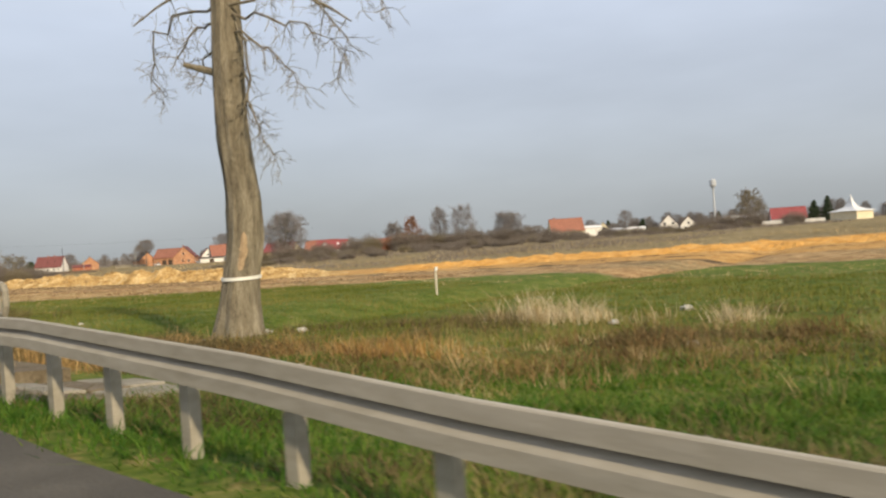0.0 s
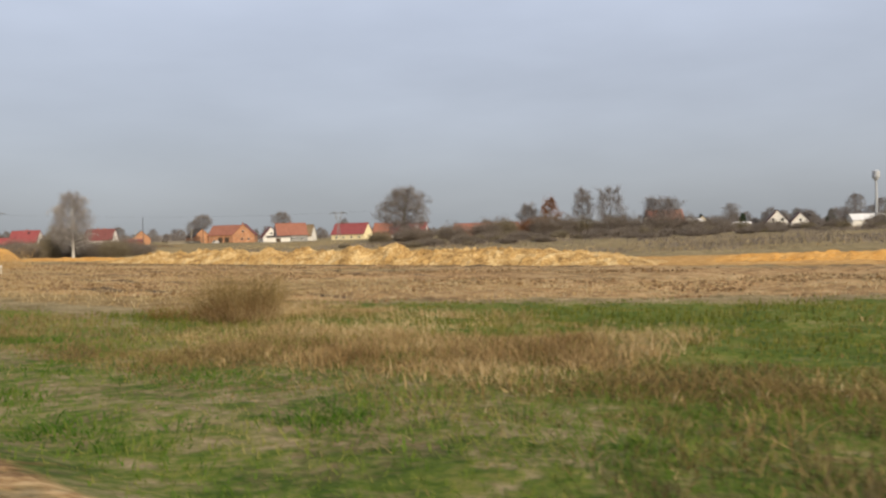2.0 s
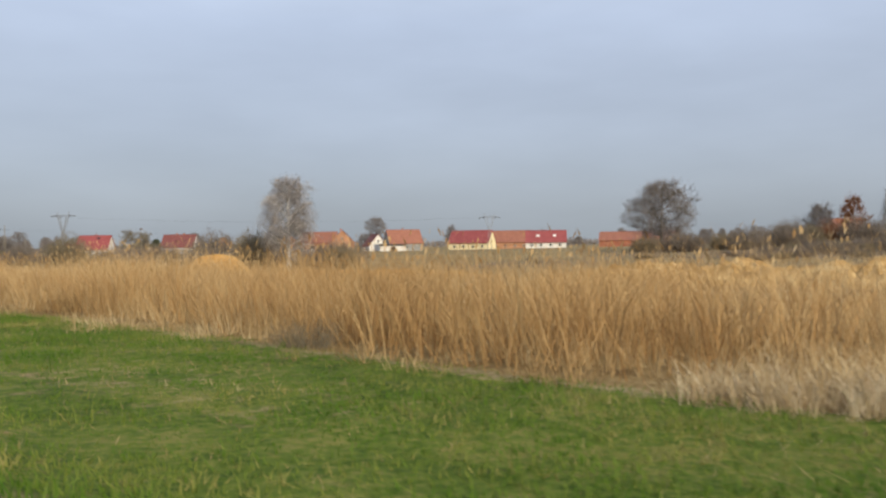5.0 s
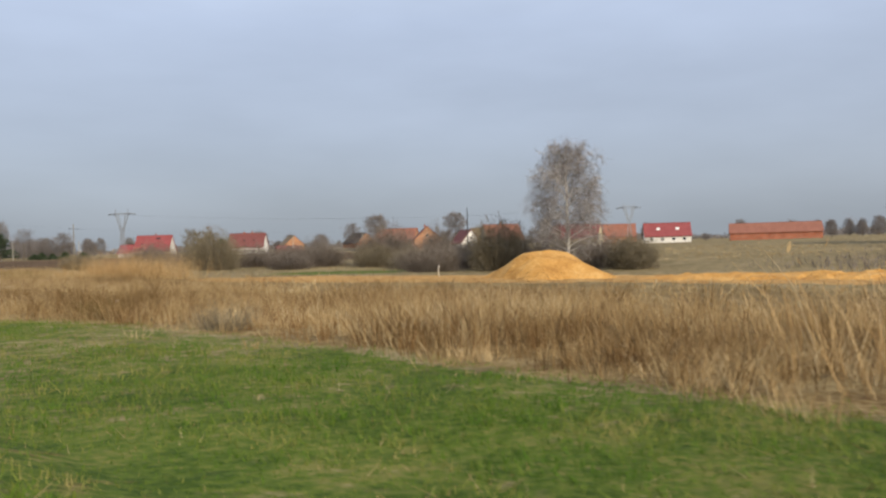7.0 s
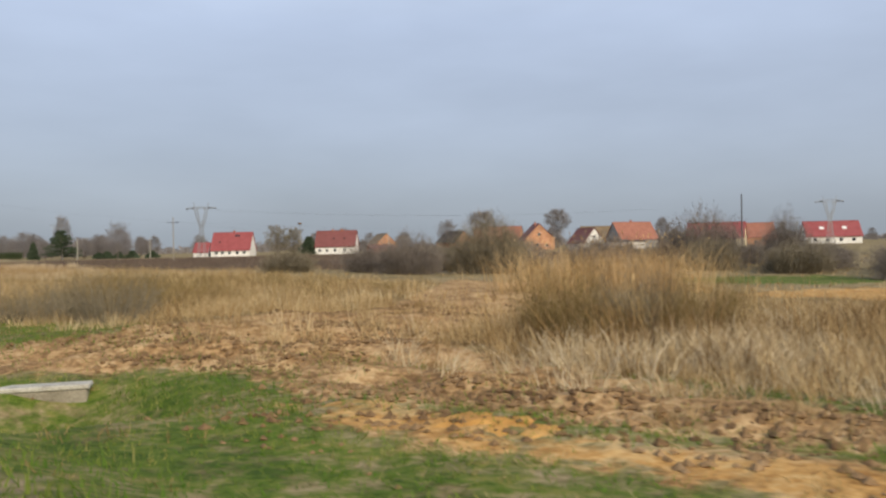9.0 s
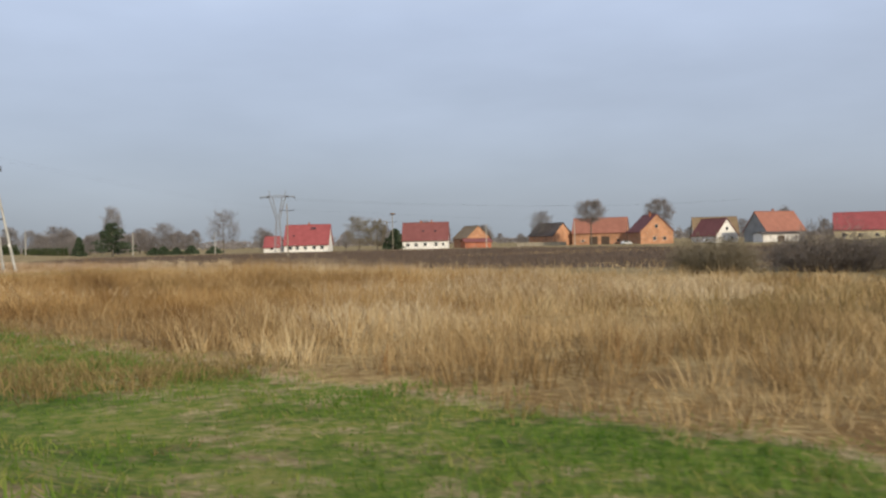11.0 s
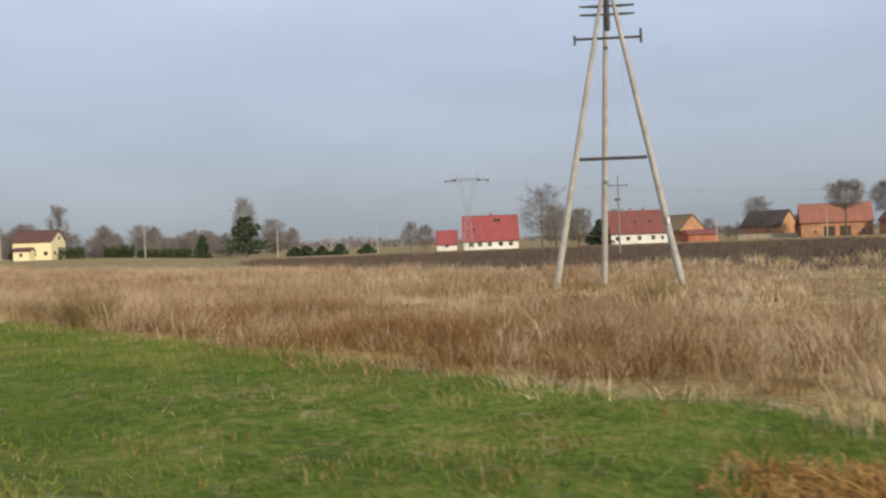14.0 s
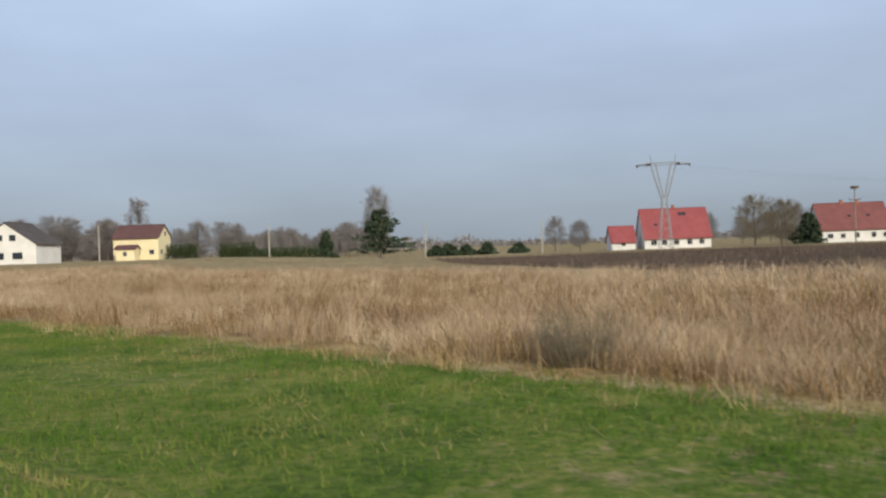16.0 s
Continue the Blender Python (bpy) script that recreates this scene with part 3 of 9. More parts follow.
TRACK = [(5.2, 281.5), (8.6, 279.6), (10.4, 277.5), (9.8, 274.1), (12.0, 266.5), (14, 267), (16, 276), (17.5, 279), (26, 282), (60, 300), (58, 316), (23, 288), (18.9, 286.5), (14.2, 285), (9.4, 284.5), (5.3, 287)]


def soft_in(x, y, poly, r=1.0):
    s = sum(inside(x + dx, y + dy, poly).astype(float) for dx, dy in ((0, 0), (r, 0), (-r, 0), (0, r), (0, -r)))
    return s / 5


def dirt_band(x, y, wide):
    """Worn earth where vehicles turn off along the verge."""
    c = np.interp(y, [255, 258.5, 261, 264, 267, 271, 275], [10.0, 10.2, 10.6, 10.8, 10.4, 9.9, 9.5])
    return np.exp(-((x - c + 0.35 * wave(x, y, 0.9, 4)) / wide) ** 2) * smooth01(255, 258, y) * (1 - smooth01(272, 276, y))


def stream_bank(x, y):
    """The rank slopes beside the stream at the bridge."""
    u = x - road_x(y)
    return smooth01(5.2, 5.9, u) * (1 - smooth01(9.5, 12, u)) * smooth01(13, 15.5, y) * (1 - smooth01(32.5, 35, y))


def zones(x, y):
    """How much of each kind of ground lies at a place."""
    u = x - road_x(y)
    g = smooth01(1.5, 2.0, u) * (1 - smooth01(-0.8, 0.6, u - reed_edge(y))) * 0.82
    g = g * (0.98 + 0.16 * wave(x, y, 0.35, 5) + 0.16 * wave(x, y, 1.1, 7)) * lush(y)
    green = np.maximum(g, soft_in(x, y, GREEN_FIELD) * 0.75)
    green = np.maximum(green, soft_in(x, y, GREEN_STRIP) * 0.55)
    green = np.maximum(green, soft_in(x, y, SEDGE, 2.0) * 0.7) * (1 - 0.75 * stream_bank(x, y))
    straw = smooth01(-0.6, 0.6, u - reed_edge(y) + 0.5 * wave(x, y, 1.7, 2)) * (1 - smooth01(40, 70, u)) * smooth01(95, 105, y) * 0.75
    straw = np.maximum(straw, soft_in(x, y, MOWN) * 0.95)
    straw = np.maximum(straw, soft_in(x, y, [(16, 78), (24, 80), (34, 70), (40, 80), (30, 110), (24, 150), (15, 150), (14, 100)]) * 0.8)
    straw = np.maximum(straw, smooth01(6, 9, u) * (1 - smooth01(11, 16, u)) * (1 - smooth01(75, 90, y)) * smooth01(-60, -40, y) * 0.36)
    straw = np.maximum(straw, smooth01(2.0, 2.6, u) * (1 - smooth01(3.0, 4.2, u)) * 0.30)
    straw = straw * (1 - soft_in(x, y, GREEN_STRIP))
    soil = soft_in(x, y, BARE_SOIL, 1.5) * (0.62 + 0.2 * wave(x, y, 0.23, 3))
    track = soft_in(x, y, TRACK, 0.7)
    track = np.maximum(track, dirt_band(x, y, 1.25) * (0.9 + 0.25 * wave(x, y, 1.3, 8)))
    soil = np.maximum(soil, track * 0.8)
    # gritty shoulder beside the asphalt past the bridge
    soil = np.maximum(soil, smooth01(1.5, 1.7, u) * (1 - smooth01(2.3, 3.0, u)) * smooth01(56, 62, y) * (1 - smooth01(96, 106, y)) * 0.7)
    sand = np.maximum(soft_in(x, y, SAND_STRIP, 2) * 0.8, soft_in(x, y, ORANGE_STRIP, 2) * 0.75)
    foot = np.exp(-((x - np.interp(y, [90, 100, 125, 150, 190], [80.5, 77.5, 70.4, 62.7, 57.5])) / 2.0) ** 2) * smooth01(96, 104, y) * (1 - smooth01(186, 192, y))
    sand = np.maximum(sand, dirt_band(x, y, 0.75) * (0.80 + 0.4 * wave(x, y, 0.8, 6)))
    dark = np.maximum(soft_in(x, y, DARK_FIELD, 2) * 0.8, foot)
    lane = x + 0.22 * y + 1.6 * wave(x, y, 0.05, 1)
    furrow = smooth01(0.55, 0.9, np.sin(lane * 0.75) + 0.35 * np.sin(lane * 2.3 + 1.0)) * patchy(x, y, 0.07, 5, -0.2, 0.4)
    dark = np.maximum(dark, furrow * soft_in(x, y, BARE_SOIL, 1.5) * 0.62)
    dark = np.maximum(dark, stream_bank(x, y) * (0.42 + 0.3 * wave(x, y, 1.3, 2)))
    dark = np.maximum(dark, wheel_ruts(x, y) * 1.15)
    dirt = np.exp(-(((x - 8.1) / 1.0) ** 2 + ((y - 350.8) / 1.9) ** 2))
    dark = np.maximum(dark, dirt * (0.85 + 0.3 * wave(x, y, 2.6, 9)))
    q, s_ = ditch_line(x, y)
    dark = np.maximum(dark, np.exp(-((q - 0.2) / 0.75) ** 4) * smooth01(-6, -4.6, s_) * (1 - smooth01(14, 20, s_)) * 0.8)
    return {"green": green, "straw": straw, "soil": soil, "sand": sand, "dark": dark}


# ---- ground, road, bridge ----
gu = np.unique(np.concatenate([[-3000, -1200, -500, -200, -90, -40, -22, -13, -9, -7, -6.5], np.arange(-6, 2.6, 1.4), np.arange(2.6, 13, 0.25), np.arange(13, 20, 0.4), np.arange(20, 60, 0.8), np.arange(60, 150, 2.2), np.geomspace(150, 3000, 36)]))
gy = np.unique(np.concatenate([-np.geomspace(26, 3000, 16), np.arange(-24, 222, 0.8), np.arange(222, 290, 0.3), np.arange(290, 402, 0.8), np.arange(402, 418, 0.3), np.arange(418, 505, 0.8), np.arange(505, 640, 5), np.geomspace(640, 3000, 18)]))
GU, GY = np.meshgrid(gu, gy, indexing="ij")
GX = GU + road_x(GY)
GZ = ground_z(GX, GY)
na, nb = GX.shape
idx = np.arange(na * nb).reshape(na, nb)
quads = np.stack([idx[:-1, :-1], idx[1:, :-1], idx[1:, 1:], idx[:-1, 1:]], -1).reshape(-1, 4)
ground_me = mesh_from("ground", np.stack([GX, GY, GZ], -1).reshape(-1, 3), quads, M_GROUND)
for key, val in zones(GX.ravel(), GY.ravel()).items():
    ground_me.attributes.new(key, "FLOAT", "POINT").data.foreach_set("value", np.asarray(val, np.float32))
ground_me.polygons.foreach_set("use_smooth", np.ones(len(ground_me.polygons), bool))
tagged(new("ground", ground_me), "flat late autumn fields, grass verge and bare soil", "ground", kind="structure")


def strip(name, u0, u1, z0, z1, y0, y1, step, material, thick=0.12):
    """A band that follows the road between two offsets."""
    ys = np.arange(y0, y1 + step / 2, step)
    rx = road_x(ys)
    v, f = [], []
    for x, y in zip(rx, ys):
        v += [(x + u0, y, z0), (x + u1, y, z1), (x + u1, y, z1 - thick), (x + u0, y, z0 - thick)]
    for i in range(len(ys) - 1):
        a, b = 4 * i, 4 * i + 4
        f += [(a, a + 1, b + 1, b), (a + 1, a + 2, b + 2, b + 1), (a + 2, a + 3, b + 3, b + 2), (a + 3, a, b, b + 3)]
    e = 4 * (len(ys) - 1)
    f += [(0, 3, 2, 1), (e, e + 1, e + 2, e + 3)]
    return mesh_from(name, v, f, material)


EDGE_Y, EDGE_U = [-80, 6, 12, 34, 40, 620], [2.3, 2.4, 2.72, 2.72, 1.5, 1.5]
road_me = strip("road", -5.6, 2.0, 0.0, 0.0, -80, 620, 2.0, M_ASPHALT)
for v in road_me.vertices:
    u = v.co.x - float(road_x(v.co.y))
    if u > 1.5:
        v.co.x += float(np.interp(v.co.y, EDGE_Y, EDGE_U)) - 2.0
tagged(new("road", road_me), "worn grey asphalt country road", "road", kind="structure")

# ---- trees ----


def grow(seed, height, width, crown_base, r0, limbs=16, subs=9, twigs=14, droop=0.0, rise=0.55, twig_w=0.05, twig_l=1.0, shape=1.0, wobble=0.03, haze=2500):
    """A bare tree: points and triangles of trunk and limbs, and of the fine twigs."""
    rng = np.random.default_rng(seed)
    TV, TF, CV = [], [], []

    def limb(pts, rad, sides):
        base = len(TV)
        for i, p in enumerate(pts):
            d = pts[min(i + 1, len(pts) - 1)] - pts[max(i - 1, 0)]
            d = d / (np.linalg.norm(d) + 1e-9)
            s = np.cross(d, (0.3, 0.2, 1.0) if abs(d[2]) < 0.9 else (1.0, 0, 0))
            s /= np.linalg.norm(s) + 1e-9
            t = np.cross(d, s)
            for k in range(sides):
                a = 2 * math.pi * k / sides
                TV.append(p + (s * math.cos(a) + t * math.sin(a)) * rad[i])
        for i in range(len(pts) - 1):
            for k in range(sides):
                a, b = base + i * sides + k, base + i * sides + (k + 1) % sides
                TF.append((a, b, b + sides))
                TF.append((a, b + sides, a + sides))

    n = 9
    hs = np.linspace(0, 1, n)
    drift = np.cumsum(rng.normal(0, wobble * height / n, (n, 2)), axis=0)
    trunk = np.stack([drift[:, 0], drift[:, 1], hs * height * 0.92], -1)
    limb(trunk, np.maximum(r0 * (1 - hs) ** 0.8, 0.03) * np.where(hs == 0, 1.25, 1.0), 7)
    for i in range(limbs):
        f = crown_base + (0.97 - crown_base) * ((i + rng.random() * 0.8) / limbs)
        p0 = np.array([np.interp(f * 0.92, hs * 0.92, trunk[:, k]) for k in range(3)])
        c = (f - crown_base) / (1 - crown_base)
        reach = width / 2 * (math.sin(math.pi * min(0.999, (0.18 + 0.82 * c)) ** shape) ** 0.6) * rng.uniform(0.75, 1.1)
        a = i * 2.4 + rng.normal(0, 0.4)
        out = np.array([math.cos(a), math.sin(a), 0])
        up = rise * (0.6 + 0.8 * c)
        q = [p0]
        for k in range(1, 5):
            t = k / 4
            q.append(p0 + out * reach * t + np.array([0, 0, reach * up * (t - 0.35 * t * t)]) + rng.normal(0, 0.05 * reach, 3) * t)
        q = np.array(q)
        rr = r0 * 0.33 * (1 - 0.6 * c)
        limb(q, rr * np.linspace(1, 0.2, 5), 4)
        for j in range(subs):
            t = 0.25 + 0.75 * (j + rng.random()) / subs
            b0 = np.array([np.interp(t, np.linspace(0, 1, 5), q[:, k]) for k in range(3)])
            d = out * rng.uniform(0.1, 0.9) + rng.normal(0, 0.6, 3) + np.array([0, 0, 0.35 - droop])
            d /= np.linalg.norm(d)
            ln = reach * rng.uniform(0.25, 0.5) * (1.15 - 0.5 * t) + 0.3
            mid = b0 + d * ln * 0.55 + rng.normal(0, 0.08 * ln, 3)
            end = b0 + d * ln + np.array([0, 0, -droop * ln * 0.5])
            limb(np.array([b0, mid, end]), rr * np.array([0.3, 0.2, 0.08]) + 0.008, 3)
            w0 = rng.random(twigs)
            st = np.where(w0[:, None] < 0.5, b0 + (mid - b0) * w0[:, None] * 2, mid + (end - mid) * (w0[:, None] * 2 - 1))
            dd = d * 0.6 + rng.normal(0, 0.65, (twigs, 3)) + np.array([0, 0, 0.2 - 1.4 * droop])
            dd /= np.linalg.norm(dd, axis=1, keepdims=True)
            tl = twig_l * rng.uniform(0.5, 1.2, twigs)[:, None]
            sd = np.cross(dd, rng.normal(0, 1, (twigs, 3)))
            sd /= np.linalg.norm(sd, axis=1, keepdims=True) + 1e-9
            bend = np.array([0, 0, -droop]) * tl * 0.7
            CV.append(np.stack([st - sd * twig_w / 2, st + sd * twig_w / 2, st + dd * tl + bend], 1))
    # the outer haze of fine twigs
    m = haze
    v = rng.normal(0, 1, (m, 3))
    v /= np.linalg.norm(v, axis=1, keepdims=True)
    az, el = np.arctan2(v[:, 1], v[:, 0]), np.arcsin(v[:, 2])
    ph = rng.uniform(0, 6.28, 4)
    lump = 1 + 0.10 * np.sin(3 * az + ph[0]) * np.cos(2 * el + ph[1]) + 0.10 * np.sin(5 * az + 4 * el + ph[2]) + 0.07 * np.sin(9 * el - 4 * az + ph[3])
    rad = (0.35 + 0.65 * rng.random(m) ** 0.5) * lump
    zc, zr = height * (crown_base + 1.0) / 2, height * (1 - crown_base) / 2
    narrow = 1 - 0.28 * np.clip(v[:, 2], -0.2, 1)
    st = np.stack([v[:, 0] * width / 2 * rad * narrow, v[:, 1] * width / 2 * rad * narrow, zc + v[:, 2] * zr * rad], -1) * np.array([0.94, 0.94, 0.97])
    dd = v * np.array([0.7, 0.7, 0.4]) + rng.normal(0, 0.45, (m, 3)) + np.array([0, 0, 0.45 - 2.2 * droop])
    dd /= np.linalg.norm(dd, axis=1, keepdims=True)
    sd = np.cross(dd, rng.normal(0, 1, (m, 3)))
    sd /= np.linalg.norm(sd, axis=1, keepdims=True) + 1e-9
    tl = twig_l * rng.uniform(0.5, 1.1, m)[:, None] * 0.75
    CV.append(np.stack([st - sd * twig_w * 0.4, st + sd * twig_w * 0.4, st + dd * tl], 1))
    C = np.concatenate(CV).reshape(-1, 3)
    return np.array(TV), np.array(TF), C, np.arange(len(C)).reshape(-1, 3)


def tree(name, place, label, m_trunk, m_twig, category="tree", group="", leaf=None, **kw):
    tv, tf, cv, cf = grow(**kw)
    t = thing(name, place, label, category, group)
    part("trunk", mesh_from("trunk", tv, tf, m_trunk), None, t)
    part("crown", mesh_from("crown", cv, cf, m_twig), None, t)
    return t


def at_ground(x, y, turn=0.0, sink=0.05):
    return pose(x, y, float(ground_z(x, y)) - sink, 0, 0, turn)


tree("oak_tree", at_ground(184, 235), "large bare spreading oak by the fields", M_BARK_FAR, M_TWIG, haze=14000, seed=11, height=17.5, width=17.5, crown_base=0.10, r0=0.5, limbs=30, subs=13, twigs=20, rise=0.45, twig_w=0.055, twig_l=1.9)
tree("birch_tree", at_ground(89.7, 260.9), "tall bare white birch with hanging twigs", M_BIRCH, M_TWIG_BIRCH, haze=15000, seed=5, height=17.4, width=10.0, crown_base=0.14, r0=0.34, limbs=34, subs=10, twigs=16, droop=0.35, rise=0.95, twig_w=0.036, twig_l=1.6)
tree("maple_tree", at_ground(267.6, 487.9), "bare round-crowned roadside tree", M_BARK_FAR, M_TWIG, group="village trees", haze=5000, seed=21, height=18.0, width=11.5, crown_base=0.5, r0=0.35, limbs=20, subs=10, twigs=20, rise=0.5, twig_w=0.06, twig_l=1.6)
tree("maple_tree", at_ground(328.9, 490.4), "bare tree with an uneven crown behind a house", M_BARK_FAR, M_TWIG, group="village trees", haze=4500, seed=29, height=20.5, width=14.0, crown_base=0.45, r0=0.4, limbs=15, subs=9, twigs=22, rise=0.35, twig_w=0.075, twig_l=2.0)
tree("young_oak_tree", at_ground(214.3, 199.1), "cone-shaped tree with dry brown leaves", M_BARK_FAR, M_TWIG_RED, seed=31, height=13.4, width=7.5, haze=3000, crown_base=0.05, r0=0.22, limbs=22, subs=8, twigs=22, rise=0.5, twig_w=0.2, twig_l=0.5, shape=0.55)
for i, (x, y, h, w) in enumerate(((220.7, 190.9, 15.0, 7.0), (225, 183.3, 14.8, 10.0), (240, 176, 11.5, 7.0), (212, 206, 10.0, 7.0), (235, 168, 10.5, 8.0))):
    tree("poplar_tree", at_ground(x, y), "slim bare poplar in a hedge row", M_BARK_FAR, M_TWIG, group="hedge row trees", seed=40 + i, haze=5000, height=h, width=w, crown_base=0.1, r0=0.2, limbs=18, subs=9, twigs=16, rise=1.2, twig_w=0.05, twig_l=1.7)

# a few bare trees, repeated behind the village
stock = []
for i, (h, w, cb) in enumerate(((12, 9, 0.12), (15, 10, 0.16), (9.5, 9.5, 0.08), (14, 7.5, 0.12))):
    stock.append(tree("bare_tree", at_ground(250 + 30 * i, 560 - 40 * i), "bare grey deciduous tree behind the village", M_BARK_FAR, M_TWIG, group="background trees", seed=60 + i, height=h, width=w, crown_base=cb, r0=0.22, haze=5200, limbs=16, subs=8, twigs=12, rise=0.8, twig_w=0.06, twig_l=1.8))
BACK_TREES = [(150, 700), (165, 715), (138, 722), (122, 735), (175, 690), (98, 745), (110, 730), (82, 760), (70, 740), (188, 668), (205, 655), (160, 640), (212, 632), (206, 618), (222, 600),
              (238, 598), (200, 605), (246, 575), (262, 560), (255, 590), (275, 545), (290, 560), (300, 535), (318, 520), (345, 470), (352, 440), (340, 420), (365, 395), (350, 380), (372, 350),
              (390, 330), (380, 300), (405, 320), (430, 290), (440, 262), (460, 280), (470, 240), (478, 220), (468, 196), (480, 180), (490, 205), (470, 160), (500, 150), (485, 120), (500, 98), (470, 84), (520, 130), (530, 170), (440, 175), (430, 225), 
              (128, 660), (133, 668), (150, 662), (170, 655), (60, 700), (52, 690), (95, 700), (116, 704), (143, 690)]


def open_gap(x, y):
    """The gap in the woods past the pine, through which the far horizon shows."""
    return 35.2 < math.degrees(math.atan2(y - 474, x)) < 46.8 and y > 590


for i, (x, y) in enumerate(BACK_TREES):
    if open_gap(x, y):
        continue
    s = (0.8 + 0.45 * ((i * 37) % 11) / 10) * (0.62 if x < 425 else 0.8)
    m = at_ground(x, y, (i * 77) % 360)
    copy_thing(stock[i % 4], m).scale = (s, s, s)
wood_rng = random.Random(12)
for i in range(150):
    x, y = wood_rng.uniform(20, 250), 0
    y = wood_rng.uniform(715, 830) - 0.55 * max(0, x - 120)
    s = wood_rng.uniform(0.62, 1.08)
    if not open_gap(x, y):
        copy_thing(stock[i % 4], at_ground(x, y, wood_rng.uniform(0, 360))).scale = (s * 1.15, s * 1.15, s)
for i in range(80):
    f = wood_rng.random()
    x, y = 250 + 260 * f + wood_rng.uniform(10, 70), 570 - 400 * f + wood_rng.uniform(0, 60)
    s = wood_rng.uniform(0.4, 0.72)
    copy_thing(stock[i % 4], at_ground(x, y, wood_rng.uniform(0, 360))).scale = (s, s, s)
for i in range(34):
    # the dark belt of trees behind the white houses
    f = i / 33
    x, y = 468 + 26 * f + wood_rng.uniform(-8, 18), 285 - 185 * f + wood_rng.uniform(-6, 6)
    s = wood_rng.uniform(0.55, 0.85)
    copy_thing(stock[i % 4], at_ground(x, y, wood_rng.uniform(0, 360))).scale = (s * 1.2, s * 1.2, s)
# the lone tree that overtops the woods by the yellow house
tree("poplar_tree", at_ground(135.6, 753.8), "tall bare poplar above the wood", M_BARK_FAR, M_TWIG, group="background trees", seed=77, height=25, width=9, crown_base=0.3, r0=0.3, limbs=18, subs=8, twigs=16, rise=1.2, twig_w=0.12, twig_l=1.3)


def needle_tree(name, place, label, seed, height, width, lower, bare_top):
    """A conifer: whorls of drooping boughs set with clumps of needles; bare_top leaves the upper part dead."""
    rng = np.random.default_rng(seed)
    t = thing(name, place, label, "tree")
    part("trunk", tubed([(0, 0, -0.3), (0.05, 0.05, height * 0.5), (0, 0.1, height)], [0.28, 0.18, 0.03], 7), M_BARK_FAR, t)
    V, B = [], bmesh.new()
    z = height * lower
    while z < height * 0.97:
        c = z / height
        reach = width / 2 * (1 - c) ** 0.7 * 1.25
        dead = c > bare_top
        for k in range(6):
            a = rng.random() * 6.28
            ln = reach * rng.uniform(0.55, 1.2) * (1 + 0.25 * math.sin(2 * a + seed))
            out = np.array([math.cos(a), math.sin(a), 0])
            end = np.array([0, 0, z]) + out * ln + np.array([0, 0, (0.75 if dead else 0.05) * ln])
            tube(B, [(0, 0, z), tuple(end)], [0.05, 0.012], 3)
            n = 26 if dead else 46
            w = np.sqrt(rng.random(n))
            st = np.array([0, 0, z]) + (end - np.array([0, 0, z])) * w[:, None] + rng.normal(0, 0.16, (n, 3))
            if dead:
                st += rng.normal(0, 0.3, (n, 3))
            d = rng.normal(0, 1, (n, 3)) + out * 0.7 + np.array([0, 0, 0.5])
            d /= np.linalg.norm(d, axis=1, keepdims=True)
            s = np.cross(d, rng.normal(0, 1, (n, 3)))
            s /= np.linalg.norm(s, axis=1, keepdims=True)
            wd, tl = (0.03, 0.8) if dead else (0.26, 0.6)
            V.append((np.stack([st - s * wd, st + s * wd, st + d * tl], 1), dead))
        z += height * 0.045
    part("bough_frame", B, M_BARK_FAR, t)
    for flag, nm, mat in ((False, "needles", M_NEEDLE), (True, "dead_twigs", M_TWIG)):
        vs = [v for v, dd in V if dd == flag]
        if vs:
            c = np.concatenate(vs).reshape(-1, 3)
            part(nm, mesh_from(nm, c, np.arange(len(c)).reshape(-1, 3), mat), None, t)
    return t


needle_tree("pine_tree", at_ground(146.6, 634.3), "pine with broad green boughs in front of a bare birch", 3, 14.0, 13.0, 0.12, 1.1)
tree("birch_tree", at_ground(148.6, 637.5), "slim bare birch with a pale trunk behind a pine", M_BIRCH, M_TWIG, seed=83, height=20.5, width=8.0, crown_base=0.25, r0=0.2, limbs=18, subs=7, twigs=12, haze=6000, rise=1.3, twig_w=0.07, twig_l=1.5)
tree("maple_tree", at_ground(105.8, 488.7), "young bare tree with a fan of fine branches", M_BARK_FAR, M_TWIG, seed=84, height=11.5, width=8.0, crown_base=0.28, r0=0.16, limbs=16, subs=8, twigs=10, haze=5000, rise=1.0, twig_w=0.03, twig_l=1.2)
needle_tree("spruce_tree", at_ground(140.4, 650), "small dark green spruce", 4, 8.0, 4.2, 0.05, 1.1)
for i, (x, y, h, w) in enumerate(((160, 626, 2.6, 4.2), (163, 624, 3.2, 4.8), (167, 621, 2.6, 5.0), (171.5, 617, 3.2, 5.2), (178, 611, 2.8, 4.6), (217.5, 545.5, 8.0, 7.5), (462, 128, 12.0, 6.0), (466, 232, 9.0, 5.0), (474, 186, 10.0, 5.0), (476, 262, 9.5, 5.0), (466, 122, 14.0, 7.0), (370, 262, 7.0, 5.0))):
    needle_tree("spruce_tree", at_ground(x, y), "dark green garden conifer", 10 + i, h, w, 0.03, 1.1)


for i, (x, y, h, w) in enumerate(((208.2, 556.0, 12.5, 11.0), (213.2, 551.0, 11.5, 9.5))):
    tree("willow_tree", at_ground(x, y), "bushy olive-brown bare willow beside the farmhouse", M_BARK_FAR, M_TWIG_WILLOW, seed=120 + i, haze=6000, height=h, width=w, crown_base=0.08, r0=0.25, limbs=18, subs=9, twigs=16, rise=1.1, twig_w=0.06, twig_l=1.4)


